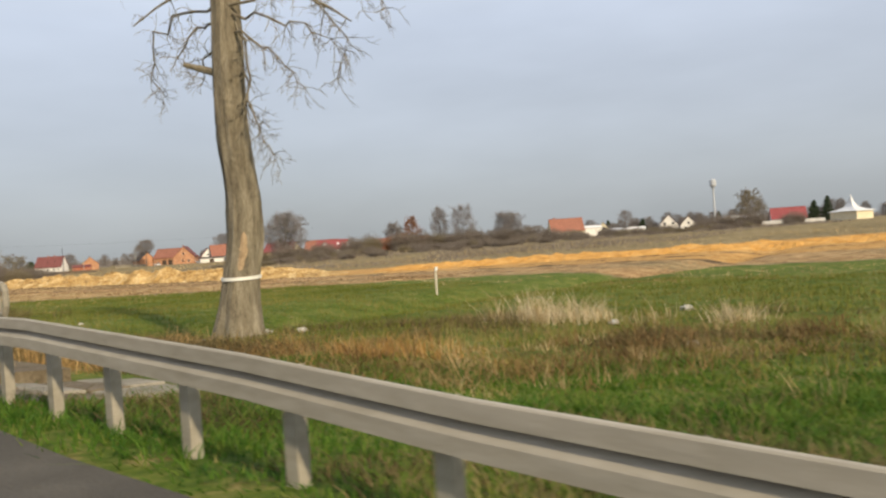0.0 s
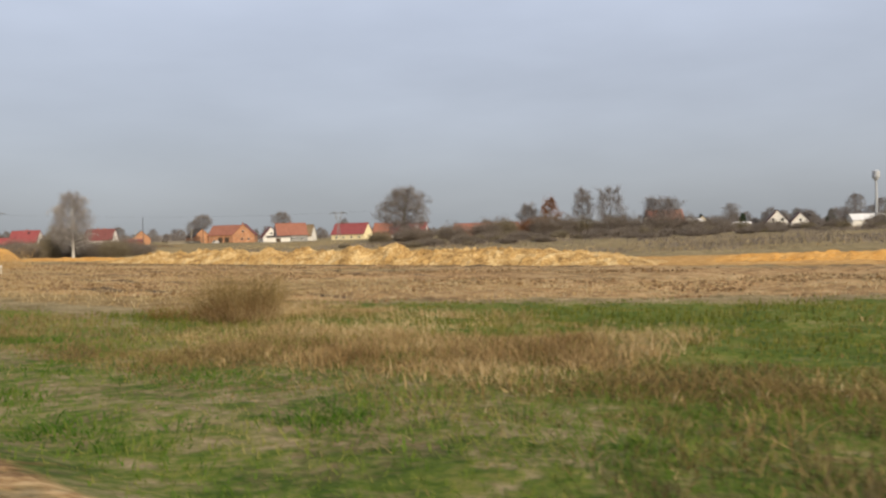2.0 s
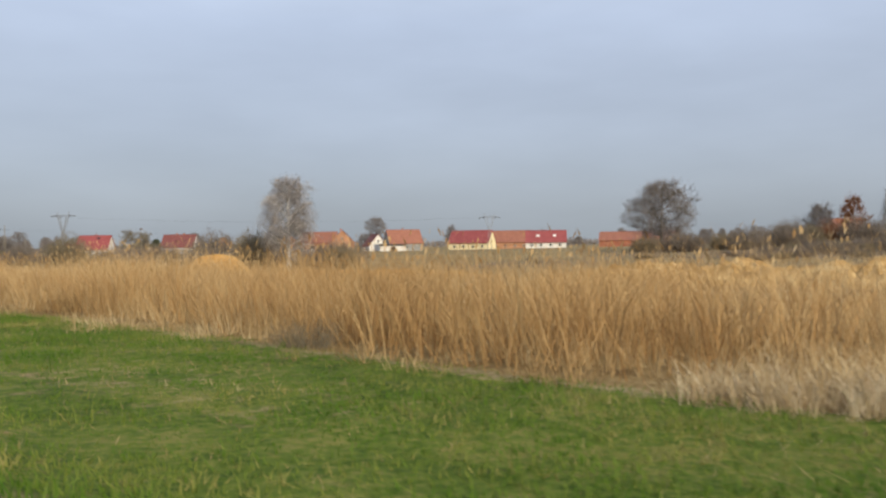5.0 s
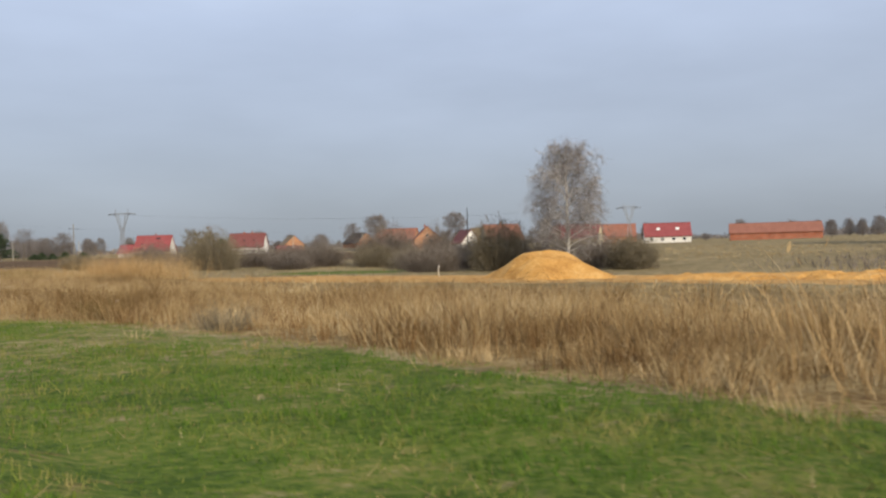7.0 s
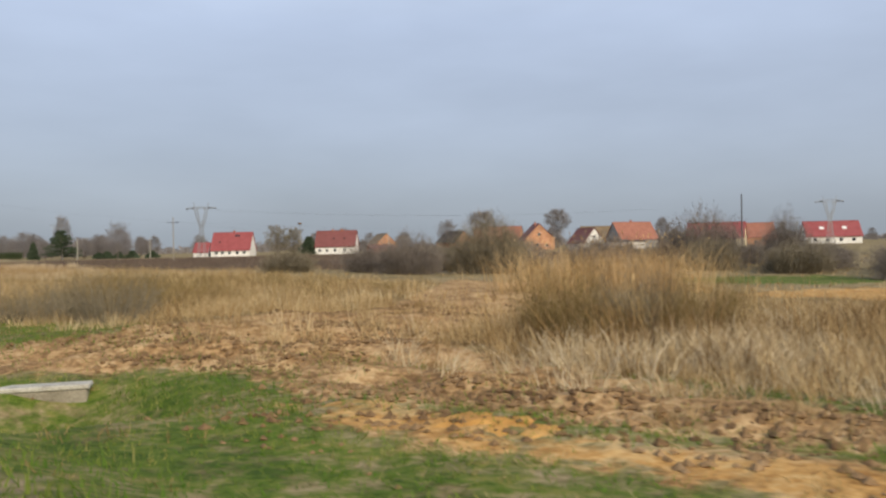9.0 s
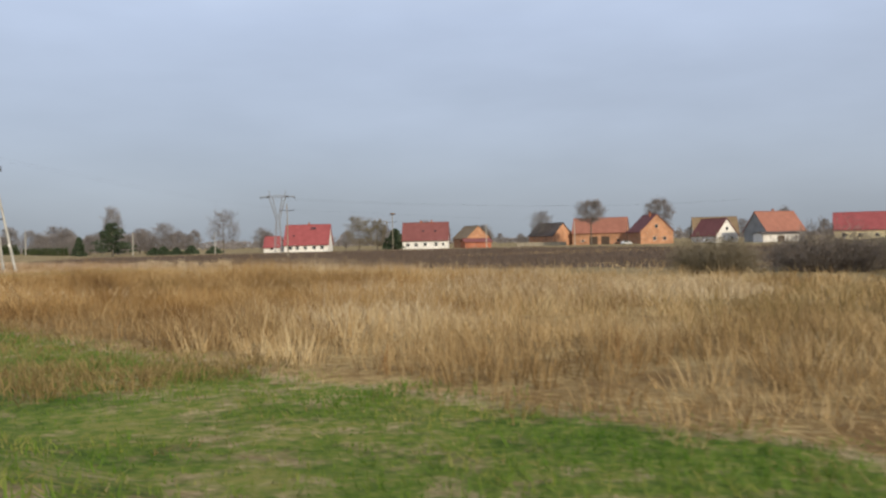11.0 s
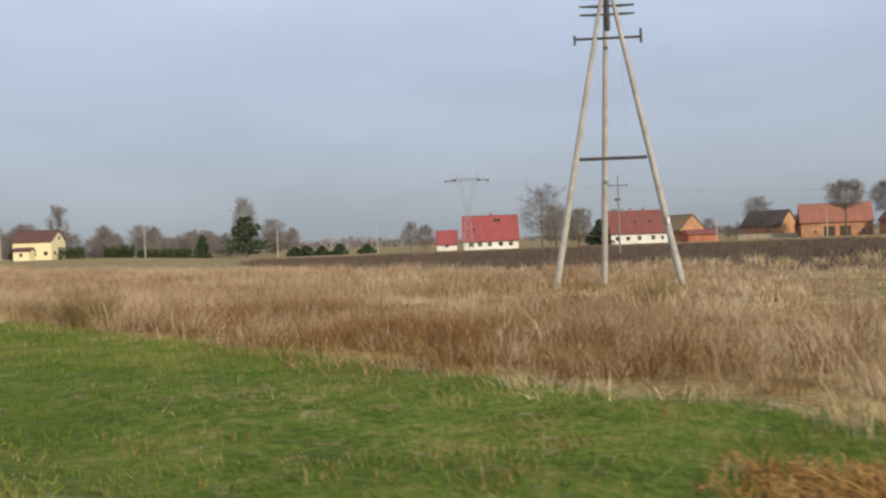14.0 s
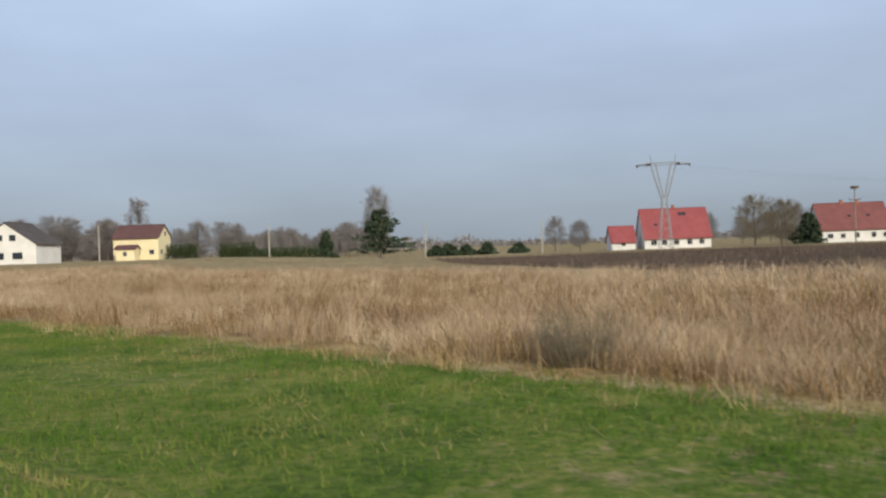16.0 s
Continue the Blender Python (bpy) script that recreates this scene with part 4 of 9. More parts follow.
def bush(name, place, label, seed, height, width, n, material, spread=1.0, wd=0.05, group="", category="bush"):
    """Many thin stems that fan out from the foot, each with side twigs."""
    rng = np.random.default_rng(seed)
    a = rng.random(n) * 6.283
    r = np.sqrt(rng.random(n)) * width * 0.28
    base = np.stack([r * np.cos(a), r * np.sin(a), np.full(n, -0.05)], -1)
    lean = rng.uniform(0.05, 0.95, n) ** 0.8 * spread
    env = np.sqrt(np.maximum(0.15, 1 - 0.75 * (lean / (spread + 1e-6)) ** 2))
    tip = base + np.stack([np.cos(a) * lean * width * 0.36, np.sin(a) * lean * width * 0.36, height * env * rng.uniform(0.45, 0.93, n)], -1)
    mid = base + (tip - base) * 0.5 + np.stack([np.zeros(n), np.zeros(n), height * 0.06 * np.ones(n)], -1) + rng.normal(0, 0.03 * width, (n, 3))
    side = rng.normal(0, 1, (n, 3))
    side[:, 2] *= 0.2
    side /= np.linalg.norm(side, axis=1, keepdims=True)
    q = [np.stack([base - side * wd, base + side * wd, mid + side * wd * 0.7, mid - side * wd * 0.7], 1)]
    S = np.concatenate(q).reshape(-1, 3)
    t = thing(name, place, label, category, group)
    part("stem_fan", mesh_from("stems", S, np.arange(len(S)).reshape(-1, 4), material), None, t)
    k = 16
    w = rng.uniform(-0.7, 1, (n, k, 1))
    st = mid[:, None] + (tip - mid)[:, None] * w
    d = (tip - mid)[:, None] * 0.10 + rng.normal(0, 0.062 * height, (n, k, 3)) + np.array([0, 0, 0.02 * height])
    d *= rng.uniform(0.5, 1.0, (n, k, 1))
    wd = wd * 0.8
    s2 = np.cross(d, rng.normal(0, 1, (n, k, 3)))
    s2 /= np.linalg.norm(s2, axis=2, keepdims=True) + 1e-9
    T = np.stack([st - s2 * wd * 0.6, st + s2 * wd * 0.6, st + d], 2).reshape(-1, 3)
    T2 = np.stack([mid - side * wd * 0.7, mid + side * wd * 0.7, mid + (tip - mid) * 0.9], 1).reshape(-1, 3)
    T = np.concatenate([T, T2])
    if height > 4:
        # fine outer twigs that round the crown off
        m = 9000
        v = rng.normal(0, 1, (m, 3))
        v[:, 2] = np.abs(v[:, 2])
        v /= np.linalg.norm(v, axis=1, keepdims=True)
        az, ph = np.arctan2(v[:, 1], v[:, 0]), rng.uniform(0, 6.28, 3)
        lump = 1 + 0.13 * np.sin(3 * az + ph[0] + 3 * v[:, 2]) + 0.09 * np.sin(7 * az + ph[1] - 5 * v[:, 2]) + 0.06 * np.sin(11 * v[:, 2] + ph[2])
        rad = (0.3 + 0.7 * rng.random(m) ** 0.45) * lump
        at = v * rad[:, None] * np.array([width * 0.44, width * 0.44, height * 0.9]) + np.array([0, 0, 0.1])
        way = v * np.array([0.8, 0.8, 0.5]) + rng.normal(0, 0.4, (m, 3)) + np.array([0, 0, 0.6])
        way /= np.linalg.norm(way, axis=1, keepdims=True)
        s3 = np.cross(way, rng.normal(0, 1, (m, 3)))
        s3 /= np.linalg.norm(s3, axis=1, keepdims=True) + 1e-9
        T = np.concatenate([T, np.stack([at - s3 * 0.024, at + s3 * 0.024, at + way * rng.uniform(0.4, 1.0, (m, 1))], 1).reshape(-1, 3)])
    part("twig_spray", mesh_from("twigs", T, np.arange(len(T)).reshape(-1, 3), material), None, t)
    return t


bush_stock = [bush("willow_bush", at_ground(79, 328), "big rounded bare olive-brown willow bush", 1, 7.6, 11, 700, M_TWIG_WILLOW, wd=0.03, group="willow bushes"),
              bush("willow_bush", at_ground(92, 274), "tall rounded bare willow bush near a birch", 2, 7.8, 10, 700, M_TWIG_WILLOW, wd=0.03, group="willow bushes"),
              bush("scrub_bush", at_ground(107, 313), "dark bare spreading scrub bush", 3, 8.6, 13, 700, M_SCRUB, wd=0.032, group="willow bushes")]
# wide and tall, in parts of the stock bush: those round the wet hollow, then the hedge row along the far field
HOLLOW = [(71, 334, 2, 0.8, 0.68), (76, 346, 2, 0.8, 0.56), (84, 341, 1, 0.8, 0.55), (93, 336, 2, 0.8, 0.55), (99, 324, 2, 0.9, 0.62), (88, 318, 2, 0.7, 0.42), (110, 303, 2, 0.5, 0.86), (100, 309, 1, 0.8, 0.55), (105, 299, 2, 0.8, 0.5), (112, 300, 2, 0.8, 0.5),
          (107, 287, 2, 0.75, 0.5), (97, 297, 1, 0.7, 0.5), (98, 283, 2, 0.8, 0.55), (86, 282, 2, 0.7, 0.5), (104, 264, 2, 0.9, 0.62), (98, 256, 1, 0.8, 0.55), (112, 272, 2, 0.8, 0.5), (96, 268, 2, 0.8, 0.6), (112, 318, 2, 0.9, 0.6), (122, 310, 2, 0.75, 0.5), (108, 345, 2, 0.8, 0.5), (66, 352, 1, 0.7, 0.42)]
ROW = [(170, 232, 1, 0.7, 0.5), (176, 226, 2, 0.7, 0.55), (184, 228, 2, 0.8, 0.6), (190, 222, 1, 0.7, 0.6), (184, 214, 2, 0.75, 0.7), (192, 208, 2, 0.8, 0.75), (198, 205, 1, 0.8, 0.75), (203, 210, 2, 0.85, 0.8), (206, 196, 2, 0.9, 0.82), (212, 192, 2, 0.8, 0.75), (218, 180, 2, 0.9, 0.8), (216, 188, 1, 0.8, 0.75), (222, 176, 2, 0.85, 0.8), (228, 168, 2, 0.8, 0.75), (234, 162, 2, 0.8, 0.7), (242, 157, 2, 0.8, 0.55),
       (252, 152, 1, 0.6, 0.42), (264, 146, 2, 0.6, 0.4), (276, 140, 2, 0.6, 0.38), (288, 134, 2, 0.7, 0.42), (300, 124, 2, 0.75, 0.55), (306, 116, 2, 0.9, 0.75), (320, 125, 2, 0.9, 0.75), (312, 110, 2, 0.9, 0.8), (326, 98, 2, 0.7, 0.6), (338, 118, 1, 0.7, 0.6), (270, 166, 2, 0.6, 0.5)]
for i, (x, y, k, w, h) in enumerate(HOLLOW + ROW):
    copy_thing(bush_stock[k], at_ground(x, y, (i * 67) % 360)).scale = (w * (0.95 + 0.3 * ((i * 13) % 5) / 4), w * (0.95 + 0.3 * ((i * 7) % 6) / 5), h * (0.92 + 0.18 * ((i * 17) % 8) / 7))
bush("brown_bush", at_ground(209, 201), "dense round bush with rusty brown leaves", 9, 6.4, 13, 700, M_TWIG_RED, wd=0.04, group="willow bushes")
# low scrub that thickens towards the hedge row
low_rng = random.Random(31)
for i in range(64):
    f = low_rng.random()
    x = np.interp(f, [0, 0.4, 0.7, 1], [172, 205, 240, 305]) + low_rng.uniform(-16, 10)
    y = np.interp(f, [0, 0.4, 0.7, 1], [205, 168, 140, 104]) + low_rng.uniform(-14, 8)
    w, h = low_rng.uniform(0.35, 0.6), low_rng.uniform(0.22, 0.36)
    copy_thing(bush_stock[2 if i % 3 else 1], at_ground(x, y, low_rng.uniform(0, 360))).scale = (w, w, h)
tree("bare_tree", at_ground(320.3, 112.9), "bushy brown bare tree beside the fields", M_BARK_FAR, M_TWIG_WILLOW, seed=90, height=14.5, width=11, crown_base=0.1, r0=0.25, limbs=20, subs=9, twigs=20, rise=1.1, twig_w=0.1, twig_l=1.2)
tree("bare_tree", at_ground(520, 185), "tall bare tree by a far house", M_BARK_FAR, M_TWIG, seed=91, height=20, width=12, crown_base=0.4, r0=0.3, limbs=14, subs=8, twigs=14, twig_w=0.14, twig_l=1.4)

# hedges
def hedge(place, label, length, width, height, seed, material=M_HEDGE):
    rng = np.random.default_rng(seed)
    n = int(420 * length * height / 6)
    p = np.stack([rng.uniform(-length / 2, length / 2, n), rng.uniform(-width / 2, width / 2, n), rng.random(n) ** 0.7 * height * (0.8 + 0.2 * np.sin(np.arange(n)))], -1)
    d = rng.normal(0, 1, (n, 3))
    d /= np.linalg.norm(d, axis=1, keepdims=True)
    s = np.cross(d, rng.normal(0, 1, (n, 3)))
    s /= np.linalg.norm(s, axis=1, keepdims=True)
    T = np.stack([p - s * 0.14, p + s * 0.14, p + d * 0.38], 1).reshape(-1, 3)
    return tagged(part("hedge", mesh_from("hedge", T, np.arange(len(T)).reshape(-1, 3), material), None, None), label, "hedge"), place


for (x, y, turn, ln, h) in ((128, 652, -42, 17, 3.6), (118, 662, -45, 8, 3.0), (113, 652, -42, 9, 4.2), (103.5, 663.5, -44, 8, 4.0)):
    ob, pl = hedge(None, "clipped dark green garden hedge", ln, 2.0, h, int(x))
    ob.matrix_world = at_ground(x, y, turn)

# far woods that close the view
rng = np.random.default_rng(99)
nw = 2600
ang = rng.uniform(-10, 100, nw)
rad_ = rng.uniform(760, 1500, nw)
wx, wy = 60 + rad_ * np.sin(np.radians(ang)), 250 + rad_ * np.cos(np.radians(ang))
k = 22
wh_ = rng.uniform(8, 17, nw)[:, None] * (0.6 + 0.2 * np.sin(ang / 4.0))[:, None]
bx = wx[:, None] + rng.normal(0, 2.6, (nw, k))
by = wy[:, None] + rng.normal(0, 2.6, (nw, k))
bz = -1.5 + wh_ * rng.uniform(0.0, 0.75, (nw, k))
tx = bx + rng.normal(0, 1.2, (nw, k))
ty = by + rng.normal(0, 1.2, (nw, k))
tz = bz + wh_ * rng.uniform(0.12, 0.35, (nw, k))
sx, sy = rng.normal(0, 0.55, (nw, k)), rng.normal(0, 0.55, (nw, k))
W = np.stack([np.stack([bx - sx, by - sy, bz], -1), np.stack([bx + sx, by + sy, bz], -1), np.stack([tx, ty, tz], -1)], 2).reshape(-1, 3)
tagged(new("far_woods", mesh_from("far_woods", W, np.arange(len(W)).reshape(-1, 3), M_TWIG)), "far bare grey-brown woodland on the horizon", "woods", kind="stuff")

# ---- houses ----


def house(name, label, a, b, ridge, width, eave, walls, roof, windows=(), chimneys=(), base=None, overhang=0.5, doors=(), gable_windows=(), skylights=(), category="house"):
    """A gabled house. a, b: the ridge's ends; the long side to the right of a to b is the front. windows: (along 0..1, sill, width, height)."""
    ax, ay, bx_, by_ = *a, *b
    L = math.hypot(bx_ - ax, by_ - ay)
    turn = math.degrees(math.atan2(by_ - ay, bx_ - ax))
    cx, cy = (ax + bx_) / 2, (ay + by_) / 2
    z0 = float(ground_z(cx, cy)) - 0.1 if base is None else base
    t = thing(name, pose(cx, cy, z0, 0, 0, turn), label, category, "village houses")
    hr, he, w = ridge - z0, eave, width / 2
    part("wall", prism(bmesh.new(), [(-w, 0), (w, 0), (w, he), (0, hr - 0.25), (-w, he)], "x", -L / 2, L / 2), walls, t)
    slope = (hr - he) / w
    for s in (-1, 1):
        o = overhang
        pts = [(0, hr), (s * (w + o), he - o * slope), (s * (w + o), he - o * slope - 0.22), (0, hr - 0.22)]
        bm = prism(bmesh.new(), [(p[0], p[1]) for p in pts], "x", -L / 2 - 0.35, L / 2 + 0.35)
        part("roof", bm, roof, t)
    part("ridge_cap", boxed((-L / 2 - 0.35, -0.16, hr - 0.06), (L / 2 + 0.35, 0.16, hr + 0.09), 0.04), roof, t)
    for f, sill, ww, hh in windows:
        x = -L / 2 + f * L
        wn_ = part("window", boxed((x - ww / 2, -w - 0.05, sill), (x + ww / 2, -w + 0.1, sill + hh), 0.01), M_WHITE_PAINT, t)
        for s in (-1, 1):
            part("pane", boxed((x + (0.03 if s > 0 else -ww / 2 + 0.07), -w - 0.07, sill + 0.08), (x + (ww / 2 - 0.07 if s > 0 else -0.03), -w - 0.02, sill + hh - 0.08)), M_GLASS, wn_)
    for side, y, sill, ww, hh in gable_windows:
        xx = side * L / 2
        lo, hi = sorted((xx - side * 0.1, xx + side * 0.05))
        wn_ = part("window", boxed((lo, y - ww / 2, sill), (hi, y + ww / 2, sill + hh), 0.01), M_WHITE_PAINT, t)
        lo, hi = sorted((xx + side * 0.02, xx + side * 0.07))
        part("pane", boxed((lo, y - ww / 2 + 0.08, sill + 0.08), (hi, y + ww / 2 - 0.08, sill + hh - 0.08)), M_GLASS, wn_)
    for f, ww, hh in doors:
        x = -L / 2 + f * L
        part("door", boxed((x - ww / 2, -w - 0.06, 0), (x + ww / 2, -w + 0.1, hh), 0.02), M_DOOR, t)
    for f, off in chimneys:
        x = -L / 2 + f * L
        y = off * w
        zz = hr - abs(off) * (hr - he)
        c = part("chimney", boxed((x - 0.35, y - 0.3, zz - 0.8), (x + 0.35, y + 0.3, hr + 0.75), 0.03), M_BRICK_RED, t)
        part("chimney_cap", boxed((x - 0.42, y - 0.37, hr + 0.75), (x + 0.42, y + 0.37, hr + 0.87), 0.02), M_CONC_DARK, c)
    for f, g, ww, hh in skylights:
        x = -L / 2 + f * L
        y, zz = -w * (1 - g), he + (hr - he) * g
        bm = boxed((-ww / 2, -hh / 2, 0.0), (ww / 2, hh / 2, 0.12), 0.02)
        bmesh.ops.transform(bm, verts=bm.verts, matrix=Matrix.Translation((x, y, zz + 0.02)) @ Matrix.Rotation(math.atan(slope), 4, "X"))
        part("skylight", bm, M_GLASS if ww < 1.2 else M_WHITE_PAINT, t)
    return t


def along(p, deg, length):
    """The second end of a ridge that starts at p and runs the given way."""
    return (p[0] + length * math.cos(radians(deg)), p[1] + length * math.sin(radians(deg)))


ROW4 = [(0.15, 1.0, 1.3, 1.3), (0.38, 1.0, 1.3, 1.3), (0.62, 1.0, 1.3, 1.3), (0.85, 1.0, 1.3, 1.3)]
house("house", "long white house under a bright red roof", (191.9, 580.4), (203.2, 567.4), 9.3, 10.5, 3.5, M_WALL_WHITE, M_ROOF_RED, [(0.14, 1.0, 1.6, 1.4), (0.3, 1.0, 1.4, 1.4), (0.48, 1.0, 1.4, 1.4), (0.68, 1.0, 1.4, 1.4), (0.86, 1.0, 1.4, 1.4)], [(0.52, 0.1)], skylights=[(0.6, 0.78, 0.9, 1.0), (0.66, 0.78, 0.9, 1.0), (0.2, 0.4, 0.8, 0.7)])
house("annex", "low annex with a red roof beside the white house", (186.4, 586.8), (190.6, 582.0), 5.0, 7.0, 2.6, M_WALL_WHITE, M_ROOF_RED, [(0.5, 1.0, 1.2, 1.1)], category="annex")
house("house", "white farmhouse with a dark red roof and two chimneys", (222.5, 545.7), (233.6, 532.0), 9.1, 10.0, 4.1, M_WALL_WHITE, M_ROOF_DARKRED, [(0.12, 1.2, 1.5, 1.3), (0.3, 1.2, 1.3, 1.3), (0.5, 1.2, 1.3, 1.5), (0.74, 1.2, 1.3, 1.5), (0.9, 1.2, 1.0, 1.3)], [(0.4, 0.0), (0.63, 0.0)], skylights=[(0.45, 0.45, 0.8, 0.6), (0.72, 0.45, 0.8, 0.6)])
house("barn", "orange brick shed with a mossy roof", (249.8, 530.1), along((249.8, 530.1), 66, 13), 7.6, 10.5, 4.3, M_BRICK, M_ROOF_MOSS, doors=[(0.4, 2.6, 2.6)], category="barn")
house("outbuilding", "low red brick lean-to by the shed", (236.5, 527.0), (246.0, 521.5), 2.4, 5.0, 2.7, M_BRICK_RED, M_ROOF_DARKRED, category="outbuilding")
house("barn", "dark-roofed barn with an orange brick gable", (280.2, 509.5), along((280.2, 509.5), 78, 15), 8.2, 11.0, 4.6, M_BRICK, M_ROOF_DARK, category="barn")
house("barn", "long orange brick barn with a clay tile roof", (287.8, 508.6), (296.3, 488.4), 9.8, 11.0, 5.4, M_BRICK, M_ROOF_ORANGE, [(0.2, 1.2, 1.2, 1.0), (0.86, 1.2, 1.2, 1.0)], doors=[(0.4, 3.4, 3.4), (0.62, 3.4, 3.4)], category="barn")
house("house", "orange brick house with its gable to the fields", (283.1, 468.3), along((283.1, 468.3), 48, 15), 10.2, 13.0, 5.2, M_BRICK, M_ROOF_DARKRED, [(0.3, 1.2, 1.2, 1.3)], [(0.3, 0.15)], gable_windows=[(-1, 0.2, 6.2, 1.3, 1.5), (-1, -3.0, 1.4, 1.3, 1.5), (-1, 1.0, 1.4, 1.3, 1.5)])
house("house", "white house with a grey-brown tiled roof", (318.0, 470.0), (327.0, 455.0), 9.0, 10.0, 3.6, M_WALL_WHITE, M_ROOF_MOSS, [(0.3, 1.1, 1.2, 1.2), (0.7, 1.1, 1.2, 1.2)])
house("house", "white gabled house with a red roof", (283.5, 441.0), along((283.5, 441.0), 62, 14), 7.6, 9.5, 3.2, M_WALL_WHITE, M_ROOF_DARKRED, gable_windows=[(-1, 0, 4.6, 1.2, 1.2), (-1, -2.2, 1.1, 1.2, 1.2)])
house("house", "grey house with a red tiled roof", (277.5, 428.6), (293.0, 421.0), 9.3, 10.5, 4.4, M_WALL_GREY, M_ROOF_ORANGE, [(0.5, 1.2, 2.2, 1.2), (0.8, 1.2, 1.2, 1.2)], [(0.5, 0.1)])
house("garage", "low white garage beside the houses", (268.0, 424.0), (278.0, 416.0), 2.1, 6.0, 3.0, M_WALL_WHITE, M_ROOF_DARK, doors=[(0.5, 2.6, 2.2)], category="garage")
house("house", "yellow house under a red roof", (308.5, 412.0), (314.6, 391.0), 8.5, 10.0, 4.0, M_WALL_YELLOW, M_ROOF_RED, ROW4)
house("house", "brick house with an orange roof", (340.0, 412.0), (352.0, 394.0), 8.6, 10.0, 4.2, M_BRICK, M_ROOF_ORANGE, ROW4)
house("house", "house with a red roof and white skylights", (312.0, 368.0), (322.0, 352.0), 7.6, 10.0, 3.4, M_WALL_WHITE, M_ROOF_RED, ROW4, skylights=[(0.3, 0.5, 1.5, 1.3), (0.72, 0.5, 1.5, 1.3)])
house("barn", "long low barn with a faded orange roof", (330.0, 338.0), (344.0, 306.0), 6.4, 11.0, 3.4, M_BRICK_RED, M_ROOF_ORANGE, category="barn")
house("house", "house with an orange-red tiled roof among trees", (404.0, 262.0), (418.0, 248.0), 11.3, 11.0, 4.4, M_WALL_CREAM, M_ROOF_ORANGE, ROW4, [(0.15, 0.0)])
house("outbuilding", "low white outbuilding beside the tiled house", (417.0, 246.0), (424.0, 239.0), 6.0, 6.0, 5.2, M_WALL_WHITE, M_ROOF_WHITE, category="outbuilding")
house("house", "small cream house with a pointed gable", (436.0, 243.5), along((436.0, 243.5), 30, 9), 7.9, 8.0, 3.4, M_WALL_CREAM, M_ROOF_DARK, gable_windows=[(-1, 0, 3.6, 1.3, 1.3)])
house("outbuilding", "long low white building", (432.0, 236.0), (444.0, 220.0), 3.6, 6.0, 3.0, M_WALL_WHITE, M_ROOF_WHITE, category="outbuilding")
house("house", "white house with a tall gable", (448.9, 206.5), along((448.9, 206.5), 26, 12), 9.6, 11.0, 3.6, M_WALL_WHITE, M_ROOF_BROWN, gable_windows=[(-1, 2.4, 3.8, 1.6, 1.6), (-1, -2.4, 3.8, 1.6, 1.6), (-1, 0, 0.8, 2.2, 2.0)])
house("house", "white house with a lower gable", (451.8, 195.5), along((451.8, 195.5), 26, 10), 8.0, 9.0, 3.4, M_WALL_WHITE, M_ROOF_BROWN, gable_windows=[(-1, 0, 3.4, 1.3, 1.4), (-1, 1.8, 0.9, 1.3, 1.3)])
house("outbuilding", "small white hall with a dark roof", (440.0, 168.0), (450.0, 154.0), 6.0, 8.0, 3.6, M_WALL_WHITE, M_ROOF_WHITE, category="outbuilding")
house("house", "white house with a bright red roof", (446.0, 146.0), (453.0, 130.0), 8.6, 10.0, 3.4, M_WALL_WHITE, M_ROOF_RED, ROW4)
house("house", "yellow house with a brown roof and a lit gable", (94.2, 678.3), (102.2, 669.9), 9.6, 9.5, 6.2, M_WALL_YELLOW, M_ROOF_BROWN, [(0.22, 1.4, 1.3, 1.4), (0.55, 1.4, 1.3, 1.4), (0.85, 1.4, 1.3, 1.4)], gable_windows=[(1, 0.5, 6.2, 1.2, 1.3), (1, -2.6, 1.5, 1.2, 1.3)])
house("porch", "small yellow porch with a brown roof", (90.0, 670.6), (93.3, 667.2), 4.3, 3.6, 3.2, M_WALL_YELLOW, M_ROOF_BROWN, [(0.5, 1.2, 1.0, 1.2)], category="porch", overhang=0.3)
house("house", "white house with a dark roof and broad gable", (63.0, 668.2), along((63.0, 668.2), 46, 13), 10.2, 13.5, 5.0, M_WALL_WHITE, M_ROOF_DARK, gable_windows=[(-1, -2.6, 1.2, 2.4, 1.7), (-1, 1.6, 1.2, 2.6, 1.7), (-1, -1.6, 5.4, 1.6, 1.5), (-1, 1.4, 5.4, 1.8, 1.5)])

# pavilion with a pointed roof
pav = thing("pavilion", pose(448.2, 106.2, float(ground_z(448.2, 106.2)) - 0.1, 0, 0, 60), "cream pavilion with a white pointed roof", "house", "village houses")
part("wall", boxed((-8.5, -5.5, 0), (8.5, 5.5, 4.2), 0.05), M_WALL_CREAM, pav)
for i in range(5):
    x = -7 + 3.5 * i
    wn_ = part("window", boxed((x - 0.7, -5.56, 1.2), (x + 0.7, -5.4, 2.8), 0.02), M_WHITE_PAINT, pav)
    part("pane", boxed((x - 0.6, -5.6, 1.3), (x + 0.6, -5.52, 2.7)), M_GLASS, wn_)
bm = bmesh.new()
rings = []
for zz, hw in ((4.2, 9.2), (4.5, 9.2), (5.4, 5.6), (6.6, 3.0), (8.6, 1.5), (10.8, 0.7), (13.2, 0.06)):
    rings.append([bm.verts.new((sx_ * hw, sy_ * hw * 0.68, zz)) for sx_, sy_ in ((-1, -1), (1, -1), (1, 1), (-1, 1))])
for r1, r2 in zip(rings, rings[1:]):
    for i in range(4):
        bm.faces.new((r1[i], r1[(i + 1) % 4], r2[(i + 1) % 4], r2[i]))
bm.faces.new(rings[0][::-1])
